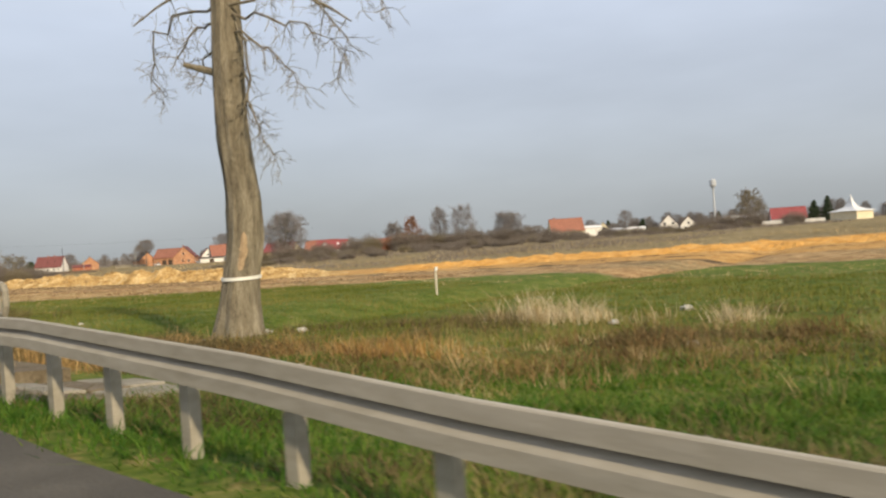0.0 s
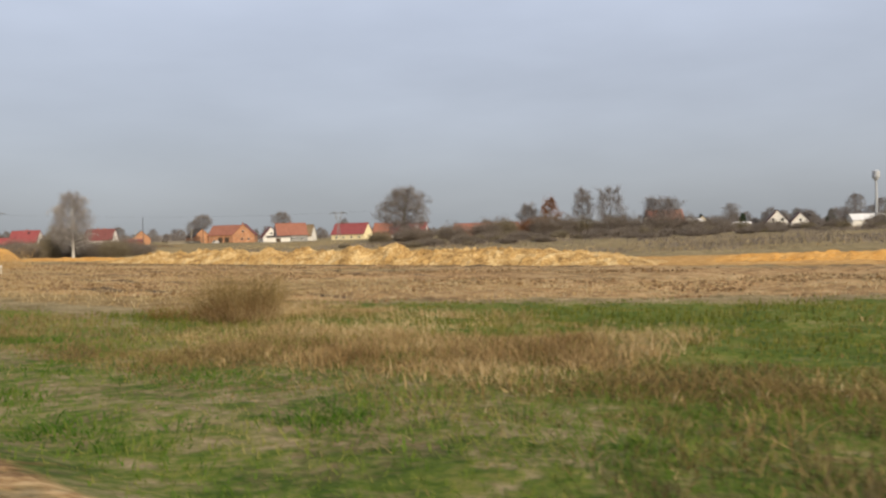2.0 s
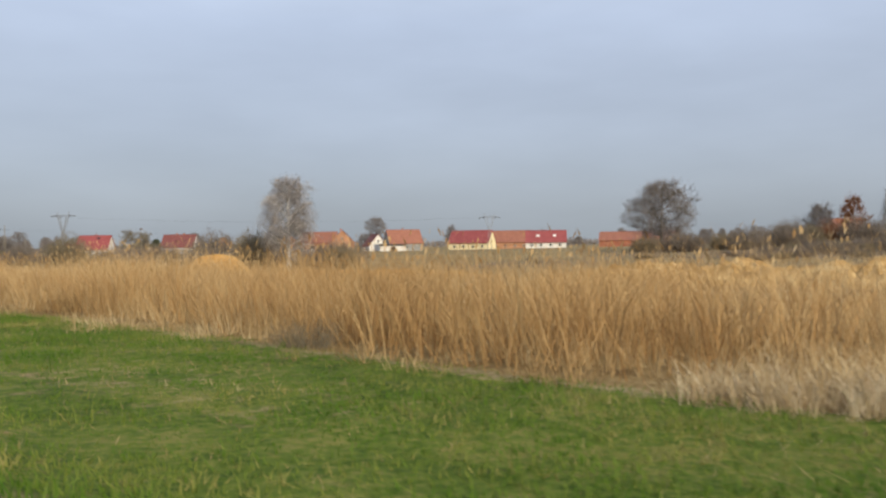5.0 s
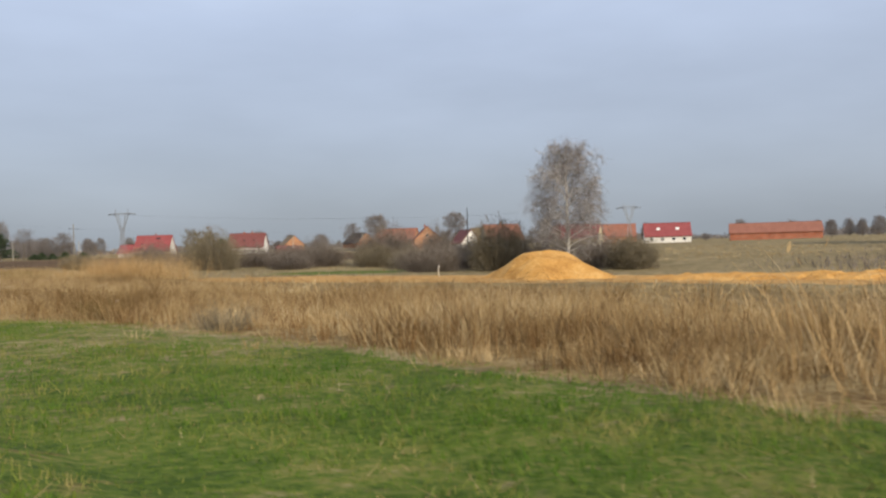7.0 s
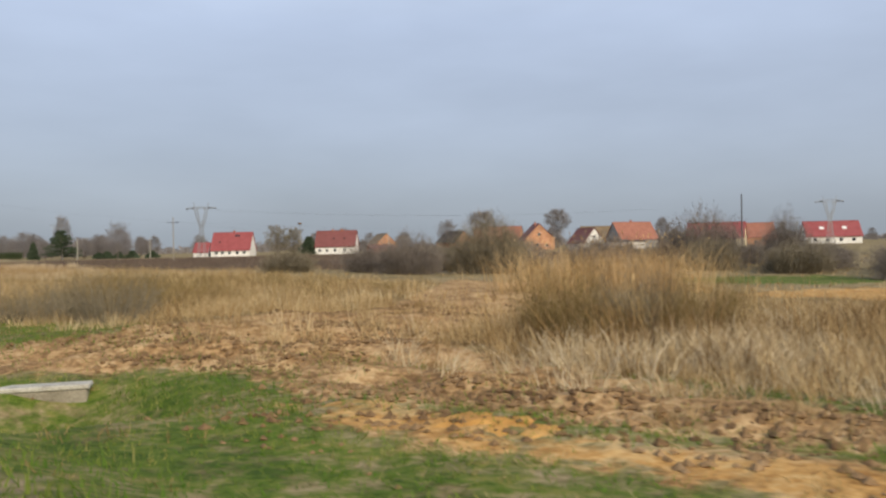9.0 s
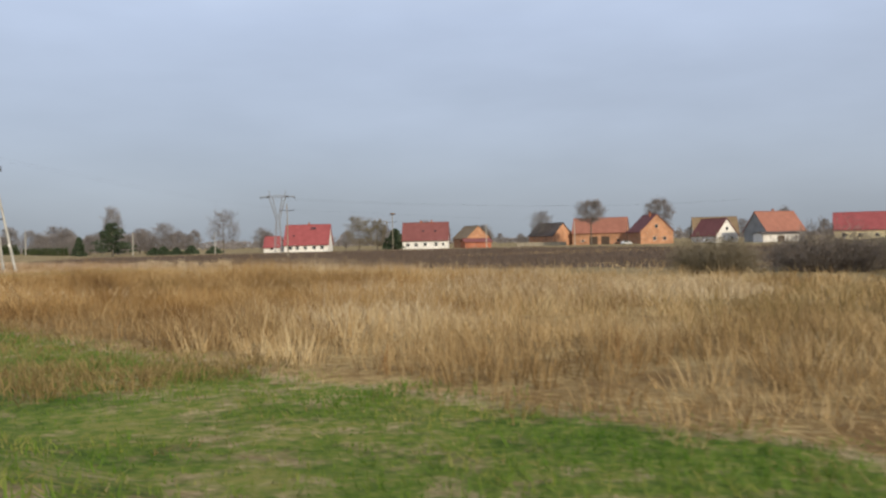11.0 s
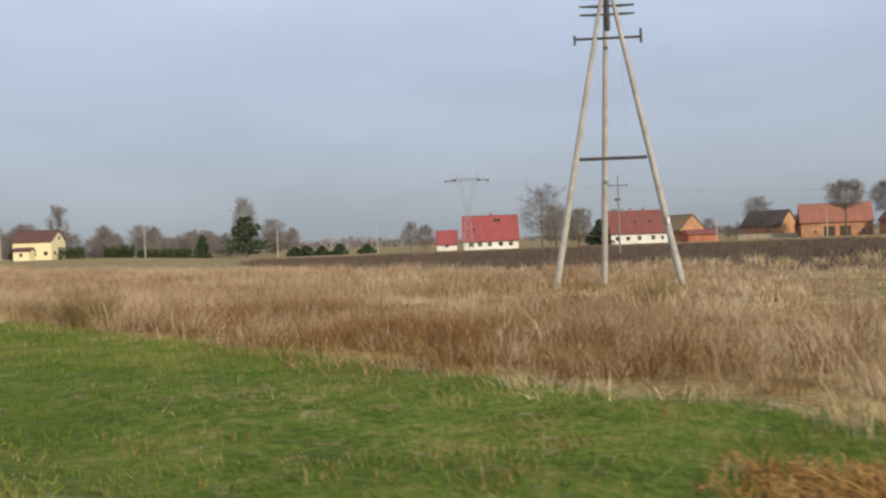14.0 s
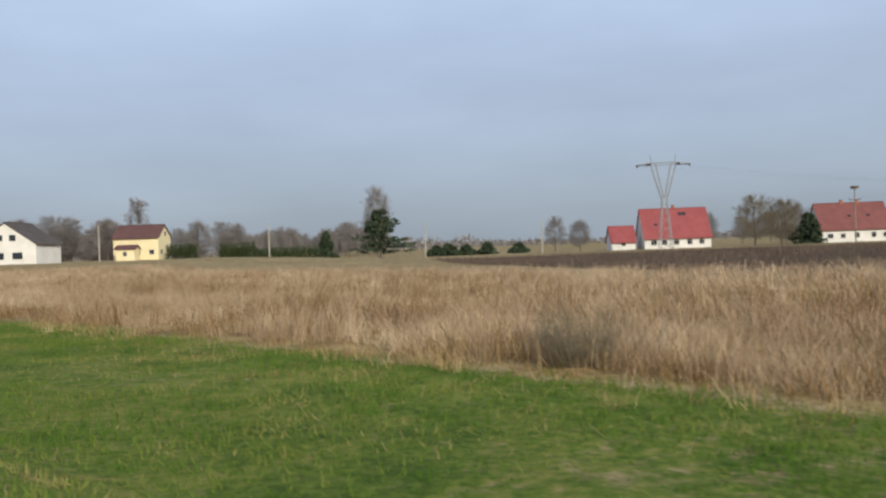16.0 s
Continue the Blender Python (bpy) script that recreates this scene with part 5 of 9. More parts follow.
bm.faces.new(rings[-1])
part("roof", bm, M_ROOF_WHITE, pav)

# garden walls
for x0, y0, x1, y1, h, mt, lb in ((430, 172, 437, 160, 1.6, M_WALL_WHITE, "white garden wall"), (436, 156, 445, 118, 1.9, M_WALL_WHITE, "long white garden wall by the red-roofed house"), (262, 520, 276, 505, 1.5, M_CONCRETE, "grey concrete panel fence by the barns")):
    ln = math.hypot(x1 - x0, y1 - y0)
    ob = part("garden_wall", boxed((0, -0.12, -0.3), (ln, 0.12, h), 0.02), mt, None)
    ob.matrix_world = pose(x0, y0, float(ground_z(x0, y0)), 0, 0, math.degrees(math.atan2(y1 - y0, x1 - x0)))
    tagged(ob, lb, "wall")


def car(place, label):
    t = thing("car", place, label, "car", "parked cars")
    body = [(-2.1, 0.35), (2.1, 0.35), (2.15, 0.75), (1.35, 0.88), (0.75, 1.4), (-1.2, 1.42), (-1.9, 0.95), (-2.15, 0.8)]
    bm = prism(bmesh.new(), body, "y", -0.82, 0.82)
    bmesh.ops.bevel(bm, geom=list(bm.edges), offset=0.05, segments=2, affect="EDGES")
    part("body", bm, M_CARPAINT, t, smooth=True)
    for s in (-1, 1):
        part("side_window", prism(bmesh.new(), [(-1.5, 0.95), (0.9, 0.92), (0.6, 1.32), (-1.1, 1.34)], "y", s * 0.80, s * 0.835), M_GLASS, t)
        for x in (-1.3, 1.3):
            bm = bmesh.new()
            bmesh.ops.create_cone(bm, cap_ends=True, segments=14, radius1=0.32, radius2=0.32, depth=0.2, matrix=Matrix.Translation((x, s * 0.76, 0.32)) @ Matrix.Rotation(radians(90), 4, "X"))
            w = part("wheel", bm, M_RUBBER, t)
            bm = bmesh.new()
            bmesh.ops.create_cone(bm, cap_ends=True, segments=12, radius1=0.19, radius2=0.17, depth=0.05, matrix=Matrix.Translation((x, s * 0.87, 0.32)) @ Matrix.Rotation(radians(90), 4, "X"))
            part("rim", bm, M_GALV, w)
    return t


car(at_ground(266, 472, -40, 0.0), "white parked car before the brick house")
car(at_ground(281, 447, -50, 0.0), "pale parked car by the village street")

# ---- guard rail ----
RAIL_Y = [-14, -6, 0, 2.5, 4.4, 8.4, 16, 24, 36, 43, 45, 47, 51, 56.4]
RAIL_OFF = [2.6, 2.7, 2.85, 2.92, 2.98, 3.1, 3.2, 3.15, 3.0, 2.95, 2.95, 2.94, 2.92, 2.9]
RAIL_TOP = [0.42, 0.50, 0.57, 0.66, 0.77, 0.92, 0.97, 0.94, 0.92, 0.86, 0.80, 0.75, 0.65, 0.58]


def rail_at(y):
    return float(road_x(y) + np.interp(y, RAIL_Y, RAIL_OFF)), float(np.interp(y, RAIL_Y, RAIL_TOP))


# waved profile of the beam: (out towards the road, height from the top)
WAVE = [(-0.060, 0.0), (-0.076, -0.004), (-0.083, -0.014), (-0.085, -0.112), (-0.030, -0.124), (-0.028, -0.134), (-0.076, -0.190), (-0.083, -0.200), (-0.085, -0.298), (-0.062, -0.306)]


def beam(y0, y1, drop=False):
    ys = np.linspace(y0, y1, 5)
    v, f = [], []
    back = [(p[0] + 0.006, p[1]) for p in WAVE[::-1]]
    prof = WAVE + back
    n = len(prof)
    for y in ys:
        if drop:
            x0, t0 = rail_at(56.4)
            s = (y - 56.4) / 5.0
            x, top = x0 + 0.25 * s, t0 - 1.0 * s
        else:
            x, top = rail_at(y)
        for dx, dz in prof:
            v.append((x + dx, y, top + dz))
    for i in range(len(ys) - 1):
        for j in range(n):
            a, b = i * n + j, i * n + (j + 1) % n
            f.append((a, b, b + n, a + n))
    return mesh_from("beam", v, f, M_GALV)


rail = thing("guard_rail", pose(0, 0, 0), "dull galvanised steel guard rail along the road", "guard rail")
for i in range(18):
    y0 = -15.6 + 4 * i
    part("beam", beam(y0, min(y0 + 4.0, 56.4)), None, rail)
part("sloping_beam", beam(56.4, 61.4, True), None, rail, "end beam that slopes into the ground")
POST_Y = [-14.85 + 1.35 * i for i in range(22)] + [32.1 + 1.35 * i for i in range(6)] + [40.85 + 2.0 * i for i in range(10)]
for y in POST_Y:
    if y > 59.5:
        break
    if 13.6 < y < 31.5:
        continue
    if y <= 56.4:
        x, top = rail_at(y)
    else:
        x, top = rail_at(56.4)
        top -= 1.0 * (y - 56.4) / 5.0
    gz_ = float(ground_z(x + 0.12, y)) - 0.3
    bm = bmesh.new()
    # C-shaped post
    prism(bm, [(x + 0.03, y - 0.06), (x + 0.13, y - 0.06), (x + 0.13, y - 0.052), (x + 0.036, y - 0.052), (x + 0.036, y + 0.052), (x + 0.13, y + 0.052), (x + 0.13, y + 0.06), (x + 0.03, y + 0.06)], "z", gz_, top - 0.05)
    part("post", bm, M_GALV, rail)
    part("bolt", boxed((x - 0.012, y - 0.02, top - 0.175), (x + 0.03, y + 0.02, top - 0.14), 0.005), M_GALV_DARK, rail)
rx_, rt_ = rail_at(30.95)
part("reflector", boxed((rx_ - 0.10, 30.93, rt_ - 0.17), (rx_ - 0.03, 31.0, rt_ - 0.12), 0.008), M_RED_FILM, rail, "small red reflector")

# ---- bridge: kerb, footway slab, railing ----
tagged(new("kerb", strip("kerb", 2.74, 2.98, 0.10, 0.10, 14.0, 28.0, 1.0, M_CONCRETE, 0.4)), "worn concrete kerb on the bridge", "kerb", kind="structure")
tagged(new("kerb", strip("kerb", 2.74, 2.98, 0.035, 0.035, 28.01, 32.9, 0.5, M_CONC_DARK, 0.35)), "dropped concrete kerb at the end of the bridge", "kerb", kind="structure")
tagged(new("bridge_footway", strip("bridge_footway", 2.985, 5.1, 0.03, -0.15, 12.4, 32.9, 0.5, M_CONC_DARK, 0.5)), "stained concrete footway of the bridge", "footway", kind="structure")
bank = thing("paved_bank", pose(0, 0, 0), "bank paved with worn concrete slabs", "paving", kind="structure")
bank_rng = random.Random(4)
for i in range(3):
    for j in range(4):
        y, uu = 9.8 + i * 0.85 + (j % 2) * 0.1, 3.6 + j * 0.56
        x = float(road_x(y)) + uu
        z = float(ground_z(x, y)) + 0.05 + bank_rng.uniform(-0.015, 0.015)
        ob = part("slab", boxed((-0.27, -0.41, -0.09), (0.27, 0.41, 0.05), 0.02), M_CONC_DARK if bank_rng.random() < 0.4 else M_CONCRETE, bank)
        zx = float(ground_z(x + 0.25, y)) - float(ground_z(x - 0.25, y))
        ob.matrix_world = pose(x, y, z, 0, math.degrees(math.atan2(-zx, 0.5)), bank_rng.uniform(-1.5, 1.5))
# the cast apron that curves back to the road behind the bridge
APRON_Y = [32.95, 34.3, 35.7, 37.0, 38.2, 39.3, 40.2]


def apron_edge(y):
    return float(np.interp(y, [32.9, 34.9, 36.9, 37.9, 39.2, 40.3], [6.35, 6.2, 5.8, 5.25, 4.35, 3.5]))


for i, (ya, yb) in enumerate(zip(APRON_Y, APRON_Y[1:])):
    for j in range(2):
        fa, fb = (0.0, 0.52) if j == 0 else (0.52, 1.0)
        gap = 0.012
        quad = []
        for y, f in ((ya + gap, fa), (ya + gap, fb), (yb - gap, fb), (yb - gap, fa)):
            x0 = float(road_x(y)) + float(np.interp(y, [33, 40.3], [2.35, 1.75]))
            x = x0 + (apron_edge(y) - x0) * f + (gap if f == fa else -gap)
            quad.append((x, y))
        lift = bank_rng.uniform(-0.012, 0.012)
        bm = bmesh.new()
        low_, top_ = [], []
        for x, y in quad:
            z = 0.03 - 0.06 * (x - 3.2) + lift
            low_.append(bm.verts.new((x, y, z - 0.45)))
            top_.append(bm.verts.new((x, y, z)))
        bm.faces.new(top_)
        bm.faces.new(low_[::-1])
        for k in range(4):
            bm.faces.new((low_[k], low_[(k + 1) % 4], top_[(k + 1) % 4], top_[k]))
        bmesh.ops.bevel(bm, geom=list(bm.edges), offset=0.012, segments=1, affect="EDGES")
        part("slab", bm, M_APRON, bank)

RAILING_U, R_Y0, R_Y1 = 4.62, 13.88, 32.17
railing = thing("bridge_railing", pose(0, 0, 0), "grey painted steel bridge railing with flat posts", "railing")
n_posts = 19


def rl(y):
    return float(road_x(y)) + RAILING_U


def rt(y):
    return 1.2 - 0.08 * (y - R_Y0) / (R_Y1 - R_Y0)


for i in range(n_posts):
    y = R_Y0 + (R_Y1 - R_Y0) * i / (n_posts - 1)
    x = rl(y)
    bm = prism(bmesh.new(), [(y - 0.10, 0.02), (y + 0.10, 0.02), (y + 0.065, rt(y) - 0.02), (y - 0.065, rt(y) - 0.02)], "x", x - 0.03, x + 0.03)
    prism(bm, [(y + 0.10, 0.03), (y + 0.09, -0.06), (y - 0.28, -0.13), (y - 0.26, -0.03), (y - 0.09, 0.20)], "x", x - 0.022, x + 0.022)
    p = part("post", bm, M_RAILPAINT, railing)
    part("foot", prism(bmesh.new(), [(y - 0.40, -0.20), (y + 0.24, -0.20), (y + 0.11, -0.03), (y - 0.16, -0.03)], "x", x - 0.17, x + 0.12), M_CONC_DARK, p, "small concrete footing")
ys = np.linspace(R_Y0 - 0.18, R_Y1 + 0.40, 14)
top_pts = [(rl(y), y, rt(y)) for y in ys]
part("top_rail", tubed(top_pts, 0.055, 10), M_RAILPAINT, railing)
for zz in (0.20, -0.01):
    part("lower_rail", tubed([(rl(y), y, zz) for y in np.linspace(R_Y0 - 0.1, R_Y1 + 0.1, 12)], 0.04, 8), M_RAILPAINT, railing)
for s, y in ((-1, R_Y0 - 0.18), (1, R_Y1 + 0.40)):
    x = rl(y)
    part("end_return", tubed([(x, y, rt(y)), (x, y + s * 0.10, rt(y) - 0.02), (x, y + s * 0.16, rt(y) - 0.12), (x, y + s * 0.16, rt(y) - 0.35), (x, y + s * 0.10, rt(y) - 0.48), (x, y - s * 0.12, rt(y) - 0.5)], 0.052, 9), M_RAILPAINT, railing)

# ---- hectometre posts ----


def hectometre_post(x, y, top, label, dark_mark, foot=None, wide=1.0):
    z0 = float(ground_z(x, y)) if foot is None else foot
    t = thing("marker_post", pose(x, y, z0, 0, 0, -12), label, "marker post", "hectometre posts")
    h = top - z0
    sec = [(-0.075, -0.05), (0.075, -0.05), (0.055, 0.05), (-0.055, 0.05)]
    bm = prism(bmesh.new(), sec, "z", -0.2, h)
    for v in bm.verts:
        if v.co.z > h - 0.01 and v.co.x > 0:
            v.co.z -= 0.02
    bmesh.ops.bevel(bm, geom=list(bm.edges), offset=0.008, segments=1, affect="EDGES")
    part("body", bm, M_WHITE_PLASTIC, t)
    # slanting red band
    bm = prism(bmesh.new(), [(-0.077, h - 0.46), (0.077, h - 0.40), (0.077, h - 0.14), (-0.077, h - 0.20)], "y", -0.056, 0.03)
    part("red_band", bm, M_RED_FILM, t)
    part("number_field", boxed((-0.045, -0.058, h - 0.115), (0.045, -0.052, h - 0.05)), M_RED_FILM if dark_mark == "red" else M_WHITE_PAINT, t)
    part("number_bar", boxed((-0.02, -0.062, h - 0.105), (0.02, -0.058, h - 0.06)), M_WHITE_PAINT if dark_mark == "red" else M_BLACK, t)
    part("number_bar", boxed((-0.03, -0.058, h - 0.60), (0.03, -0.052, h - 0.57)), M_BLACK, t)
    part("number_bar", boxed((-0.03, -0.058, h - 0.76), (0.03, -0.052, h - 0.67)), M_BLACK, t)
    if foot is not None:
        part("bracket", boxed((-0.02, 0.0, 0.12), (0.22, 0.04, 0.20), 0.005), M_GALV_DARK, t, "steel bracket to the railing")
    for ob in t.children:
        ob.data.transform(Matrix.Diagonal((wide, wide, 1, 1)))
    return t


hectometre_post(4.98, 23.05, 1.30, "short white marker post with a red band on the railing", "black", 0.72, 1.25)
hectometre_post(4.70, 122.45, 0.61, "white marker post with a slanting red band on the verge", "red")
hectometre_post(6.45, 223.42, 0.45, "white marker post with a slanting red band on the grass", "black")

# ---- survey stakes ----


def stake(x, y, top, lean=(0, 0), w=0.06, cap=0.13, label="thin wooden survey stake with a white top"):
    z0 = float(ground_z(x, y))
    t = thing("survey_stake", pose(x, y, z0, lean[0], lean[1], 20), label, "stake", "survey stakes")
    h = top - z0
    part("stick", boxed((-w / 2, -w / 2, -0.2), (w / 2, w / 2, h), 0.006), M_STAKE, t)
    part("top_board", boxed((-cap, -w / 2 - 0.025, h - cap), (cap, -w / 2, h + 0.02), 0.006), M_WHITE_PAINT, t, "white-painted board")


stake(37.36, 32.9, -0.10, w=0.11, cap=0.20)
stake(28.4, 135.2, -0.50, (4, -7), w=0.11, label="leaning pale wooden survey stake in the soil")
stake(18.4, 237.2, -0.62, w=0.07)
stake(66.0, 262.0, -1.0, w=0.1)
zb = float(ground_z(5.48, 341.6))
sg = thing("survey_sign", pose(5.48, 341.6, zb, 0, 0, -38), "wooden stake with a white board nailed across its top", "sign")
part("stake", boxed((-0.045, -0.03, -0.2), (0.045, 0.03, 0.30 - zb), 0.006), M_WOOD, sg)
part("orange_mark", boxed((-0.047, -0.032, -0.02 - zb), (0.047, 0.032, 0.12 - zb)), M_ORANGE_RED, sg)
for s in (-1, 1):
    part("board", boxed((min(s * 0.045, s * 0.19), -0.028, 0.135 - zb), (max(s * 0.045, s * 0.19), 0.0, 0.27 - zb), 0.004), M_WHITE_PAINT, sg)

# ---- warning sign ----
SX, SY = 3.2, 467.0
sz = float(ground_z(SX, SY))
ws = thing("warning_sign", pose(SX, SY, 0), "yellow accident warning sign with a triangle above a plate", "road sign")
part("pole", tubed([(0, 0.05, sz - 0.3), (0, 0.05, 4.3)], 0.035, 12), M_GALV, ws)


def rounded(pts, r, n=4):
    """The outline with its corners rounded."""
    out = []
    for i, p in enumerate(pts):
        p = Vector(p)
        a, b = (Vector(pts[i - 1]) - p).normalized(), (Vector(pts[(i + 1) % len(pts)]) - p).normalized()
        c = r / math.tan(a.angle(b) / 2)
        s, e = p + a * c, p + b * c
        for k in range(n + 1):
            t = k / n
            out.append(tuple((1 - t) ** 2 * s + 2 * t * (1 - t) * p + t * t * e))
    return out


def flat(name, pts, depth, material, parent, label=""):
    """A flat figure facing the traffic, its face at the given depth before the plate."""
    return part(name, prism(bmesh.new(), pts, "y", -depth, -depth + 0.004), material, parent, label)


P0, P1, PW = 1.90, 2.97, 0.485
plate = part("plate", prism(bmesh.new(), rounded([(-PW, P0), (PW, P0), (PW, P1), (-PW, P1)], 0.05), "y", 0.0, 0.012), M_GALV_DARK, ws, "yellow plate with two colliding cars")
flat("edge_line", rounded([(-PW + 0.008, P0 + 0.008), (PW - 0.008, P0 + 0.008), (PW - 0.008, P1 - 0.008), (-PW + 0.008, P1 - 0.008)], 0.045), 0.005, M_ORANGE_RED, plate)
flat("face", rounded([(-PW + 0.022, P0 + 0.022), (PW - 0.022, P0 + 0.022), (PW - 0.022, P1 - 0.022), (-PW + 0.022, P1 - 0.022)], 0.04), 0.010, M_YELLOW, plate)
CAR = [(-0.44, 0.0), (-0.40, -0.06), (-0.34, -0.06), (-0.30, 0.0), (-0.13, 0.0), (-0.09, -0.06), (-0.04, -0.06), (0.0, 0.02), (-0.01, 0.09), (-0.07, 0.12), (-0.15, 0.21), (-0.36, 0.21), (-0.44, 0.12)]
CAR_GLASS = [[(-0.33, 0.115), (-0.33, 0.175), (-0.255, 0.175), (-0.255, 0.115)], [(-0.235, 0.115), (-0.235, 0.175), (-0.165, 0.175), (-0.125, 0.115)]]
for s in (-1, 1):
    fig = [((x if s < 0 else -x) + (-0.02 if s < 0 else 0.02), z + 2.46) for x, z in CAR]
    c = flat("car_figure", fig if s < 0 else fig[::-1], 0.0155, M_BLACK, plate)
    for gl in CAR_GLASS:
        g = [((x if s < 0 else -x) + (-0.02 if s < 0 else 0.02), z + 2.46) for x, z in gl]
        flat("window_figure", g if s > 0 else g[::-1], 0.021, M_YELLOW, plate)
for dx, dz in ((-0.10, 0.30), (-0.05, 0.34), (0.0, 0.36), (0.05, 0.33)):
    flat("spark", [(-0.05 - 0.01, 2.60), (-0.05 + 0.012, 2.61), (-0.05 + dx + 0.008, 2.44 + dz), (-0.05 + dx - 0.008, 2.44 + dz)], 0.0155, M_BLACK, plate)
fc = bpy.data.curves.new("word", "FONT")
fc.body = "Wypadki"
fc.size = 0.20
fc.align_x = "CENTER"
fc.extrude = 0.002
fc.offset = 0.003
fc.space_character = 1.12
f_ob = bpy.data.objects.new("word", fc)
scene.collection.objects.link(f_ob)
bpy.context.view_layer.update()
word_me = bpy.data.meshes.new_from_object(f_ob.evaluated_get(bpy.context.evaluated_depsgraph_get()))
bpy.data.objects.remove(f_ob)
word_me.materials.clear()
word_me.materials.append(M_BLACK)
word_me.transform(Matrix.Translation((0.0, -0.0125, 2.06)) @ Matrix.Rotation(radians(90), 4, "X"))
part("word", word_me, None, plate)
T0, TS = 3.01, 1.33
th = TS * 0.866
tri = part("triangle", prism(bmesh.new(), rounded([(-TS / 2, T0), (TS / 2, T0), (0, T0 + th)], 0.06), "y", 0.0, 0.012), M_GALV_DARK, ws, "yellow triangle with a red border")
flat("border", rounded([(-TS / 2 + 0.015, T0 + 0.01), (TS / 2 - 0.015, T0 + 0.01), (0, T0 + th - 0.02)], 0.055), 0.005, M_ORANGE_RED, tri)
flat("face", rounded([(-TS / 2 + 0.115, T0 + 0.065), (TS / 2 - 0.115, T0 + 0.065), (0, T0 + th - 0.13)], 0.04), 0.010, M_YELLOW, tri)
flat("exclamation_bar", [(-0.03, T0 + 0.27), (0.03, T0 + 0.27), (0.065, T0 + 0.78), (-0.065, T0 + 0.78)], 0.0155, M_BLACK, tri)
flat("exclamation_dot", [(0.048 * math.cos(a), T0 + 0.17 + 0.048 * math.sin(a)) for a in (2 * math.pi * k / 14 for k in range(14))], 0.0155, M_BLACK, tri)

# the faces stand larger on the pole, measured from their lower edge
for ob in [c for c in ws.children_recursive if c.name.split(".")[0] != "pole"]:
    ob.data.transform(Matrix.Translation((0, 0, 1.9)) @ Matrix.Diagonal((1.11, 1.0, 1.13, 1.0)) @ Matrix.Translation((0, 0, -1.9)))

# ---- power line structures ----
APX, APY = 38.1, 436.4
ap = thing("tripod_power_pole", pose(APX, APY, 0), "three-legged concrete power pole with steel crossarms", "power pole")
feet = [(35.87, 438.8), (40.23, 433.6), (40.4, 438.5)]
for fx, fy in feet:
    g = float(ground_z(fx, fy)) - 0.3
    fx, fy = fx - APX, fy - APY
    part("leg", tubed([(fx, fy, g), (fx * 0.53, fy * 0.53, 6.5), (fx * 0.08, fy * 0.08, 14.2)], [0.19, 0.155, 0.11], 10), M_POLE_CONC, ap)
d1 = Vector((feet[1][0] - feet[0][0], feet[1][1] - feet[0][1], 0)).normalized()


def bar(z, half, r, parent, name="crossarm", lift=0.0):
    return part(name, tubed([tuple(-d1 * half + Vector((0, 0, z))), tuple(Vector((0, 0, z + lift))), tuple(d1 * half + Vector((0, 0, z)))], r, 6), M_STEEL_DARK, parent)


bar(5.6, 1.85, 0.09, ap, "tie_beam")
arm = bar(12.0, 1.75, 0.07, ap)
for s in (-1, 1):
    p = d1 * 1.75 * s
    part("insulator", tubed([tuple(p + Vector((0, 0, 11.7))), tuple(p + Vector((0, 0, 12.45 if s > 0 else 12.2)))], 0.07, 7), M_STEEL_DARK, arm)
d2 = Vector((d1.y, -d1.x, 0))
for k, z in enumerate((13.25, 13.7, 14.15)):
    a2 = part("crossarm", tubed([tuple(-d1 * 0.35 + Vector((0, 0, z))), tuple(d1 * 0.35 + Vector((0, 0, z)))], 0.06, 6), M_STEEL_DARK, ap)
    for s in (-1, 1):
        p = d1 * 0.45 * s + Vector((0, 0, z))
        part("insulator", tubed([tuple(p), tuple(p + d1 * 1.0 * s + Vector((0, 0, 0.02)))], [0.085, 0.05], 7), M_STEEL_DARK, a2)
part("head", boxed((-0.12, -0.12, 12.4), (0.12, 0.12, 14.6), 0.03), M_STEEL_DARK, ap, "dark steel pole head")
part("top_pin", tubed([(0, 0, 14.5), (0, 0, 14.8)], 0.05, 6), M_STEEL_DARK, ap)
lg = Vector((feet[1][0] - APX, feet[1][1] - APY, 0)) * 0.78
part("plate", boxed((lg.x - 0.26, lg.y - 0.2, 2.0), (lg.x - 0.05, lg.y - 0.16, 2.35)), M_WHITE_PAINT, ap, "small white plate")


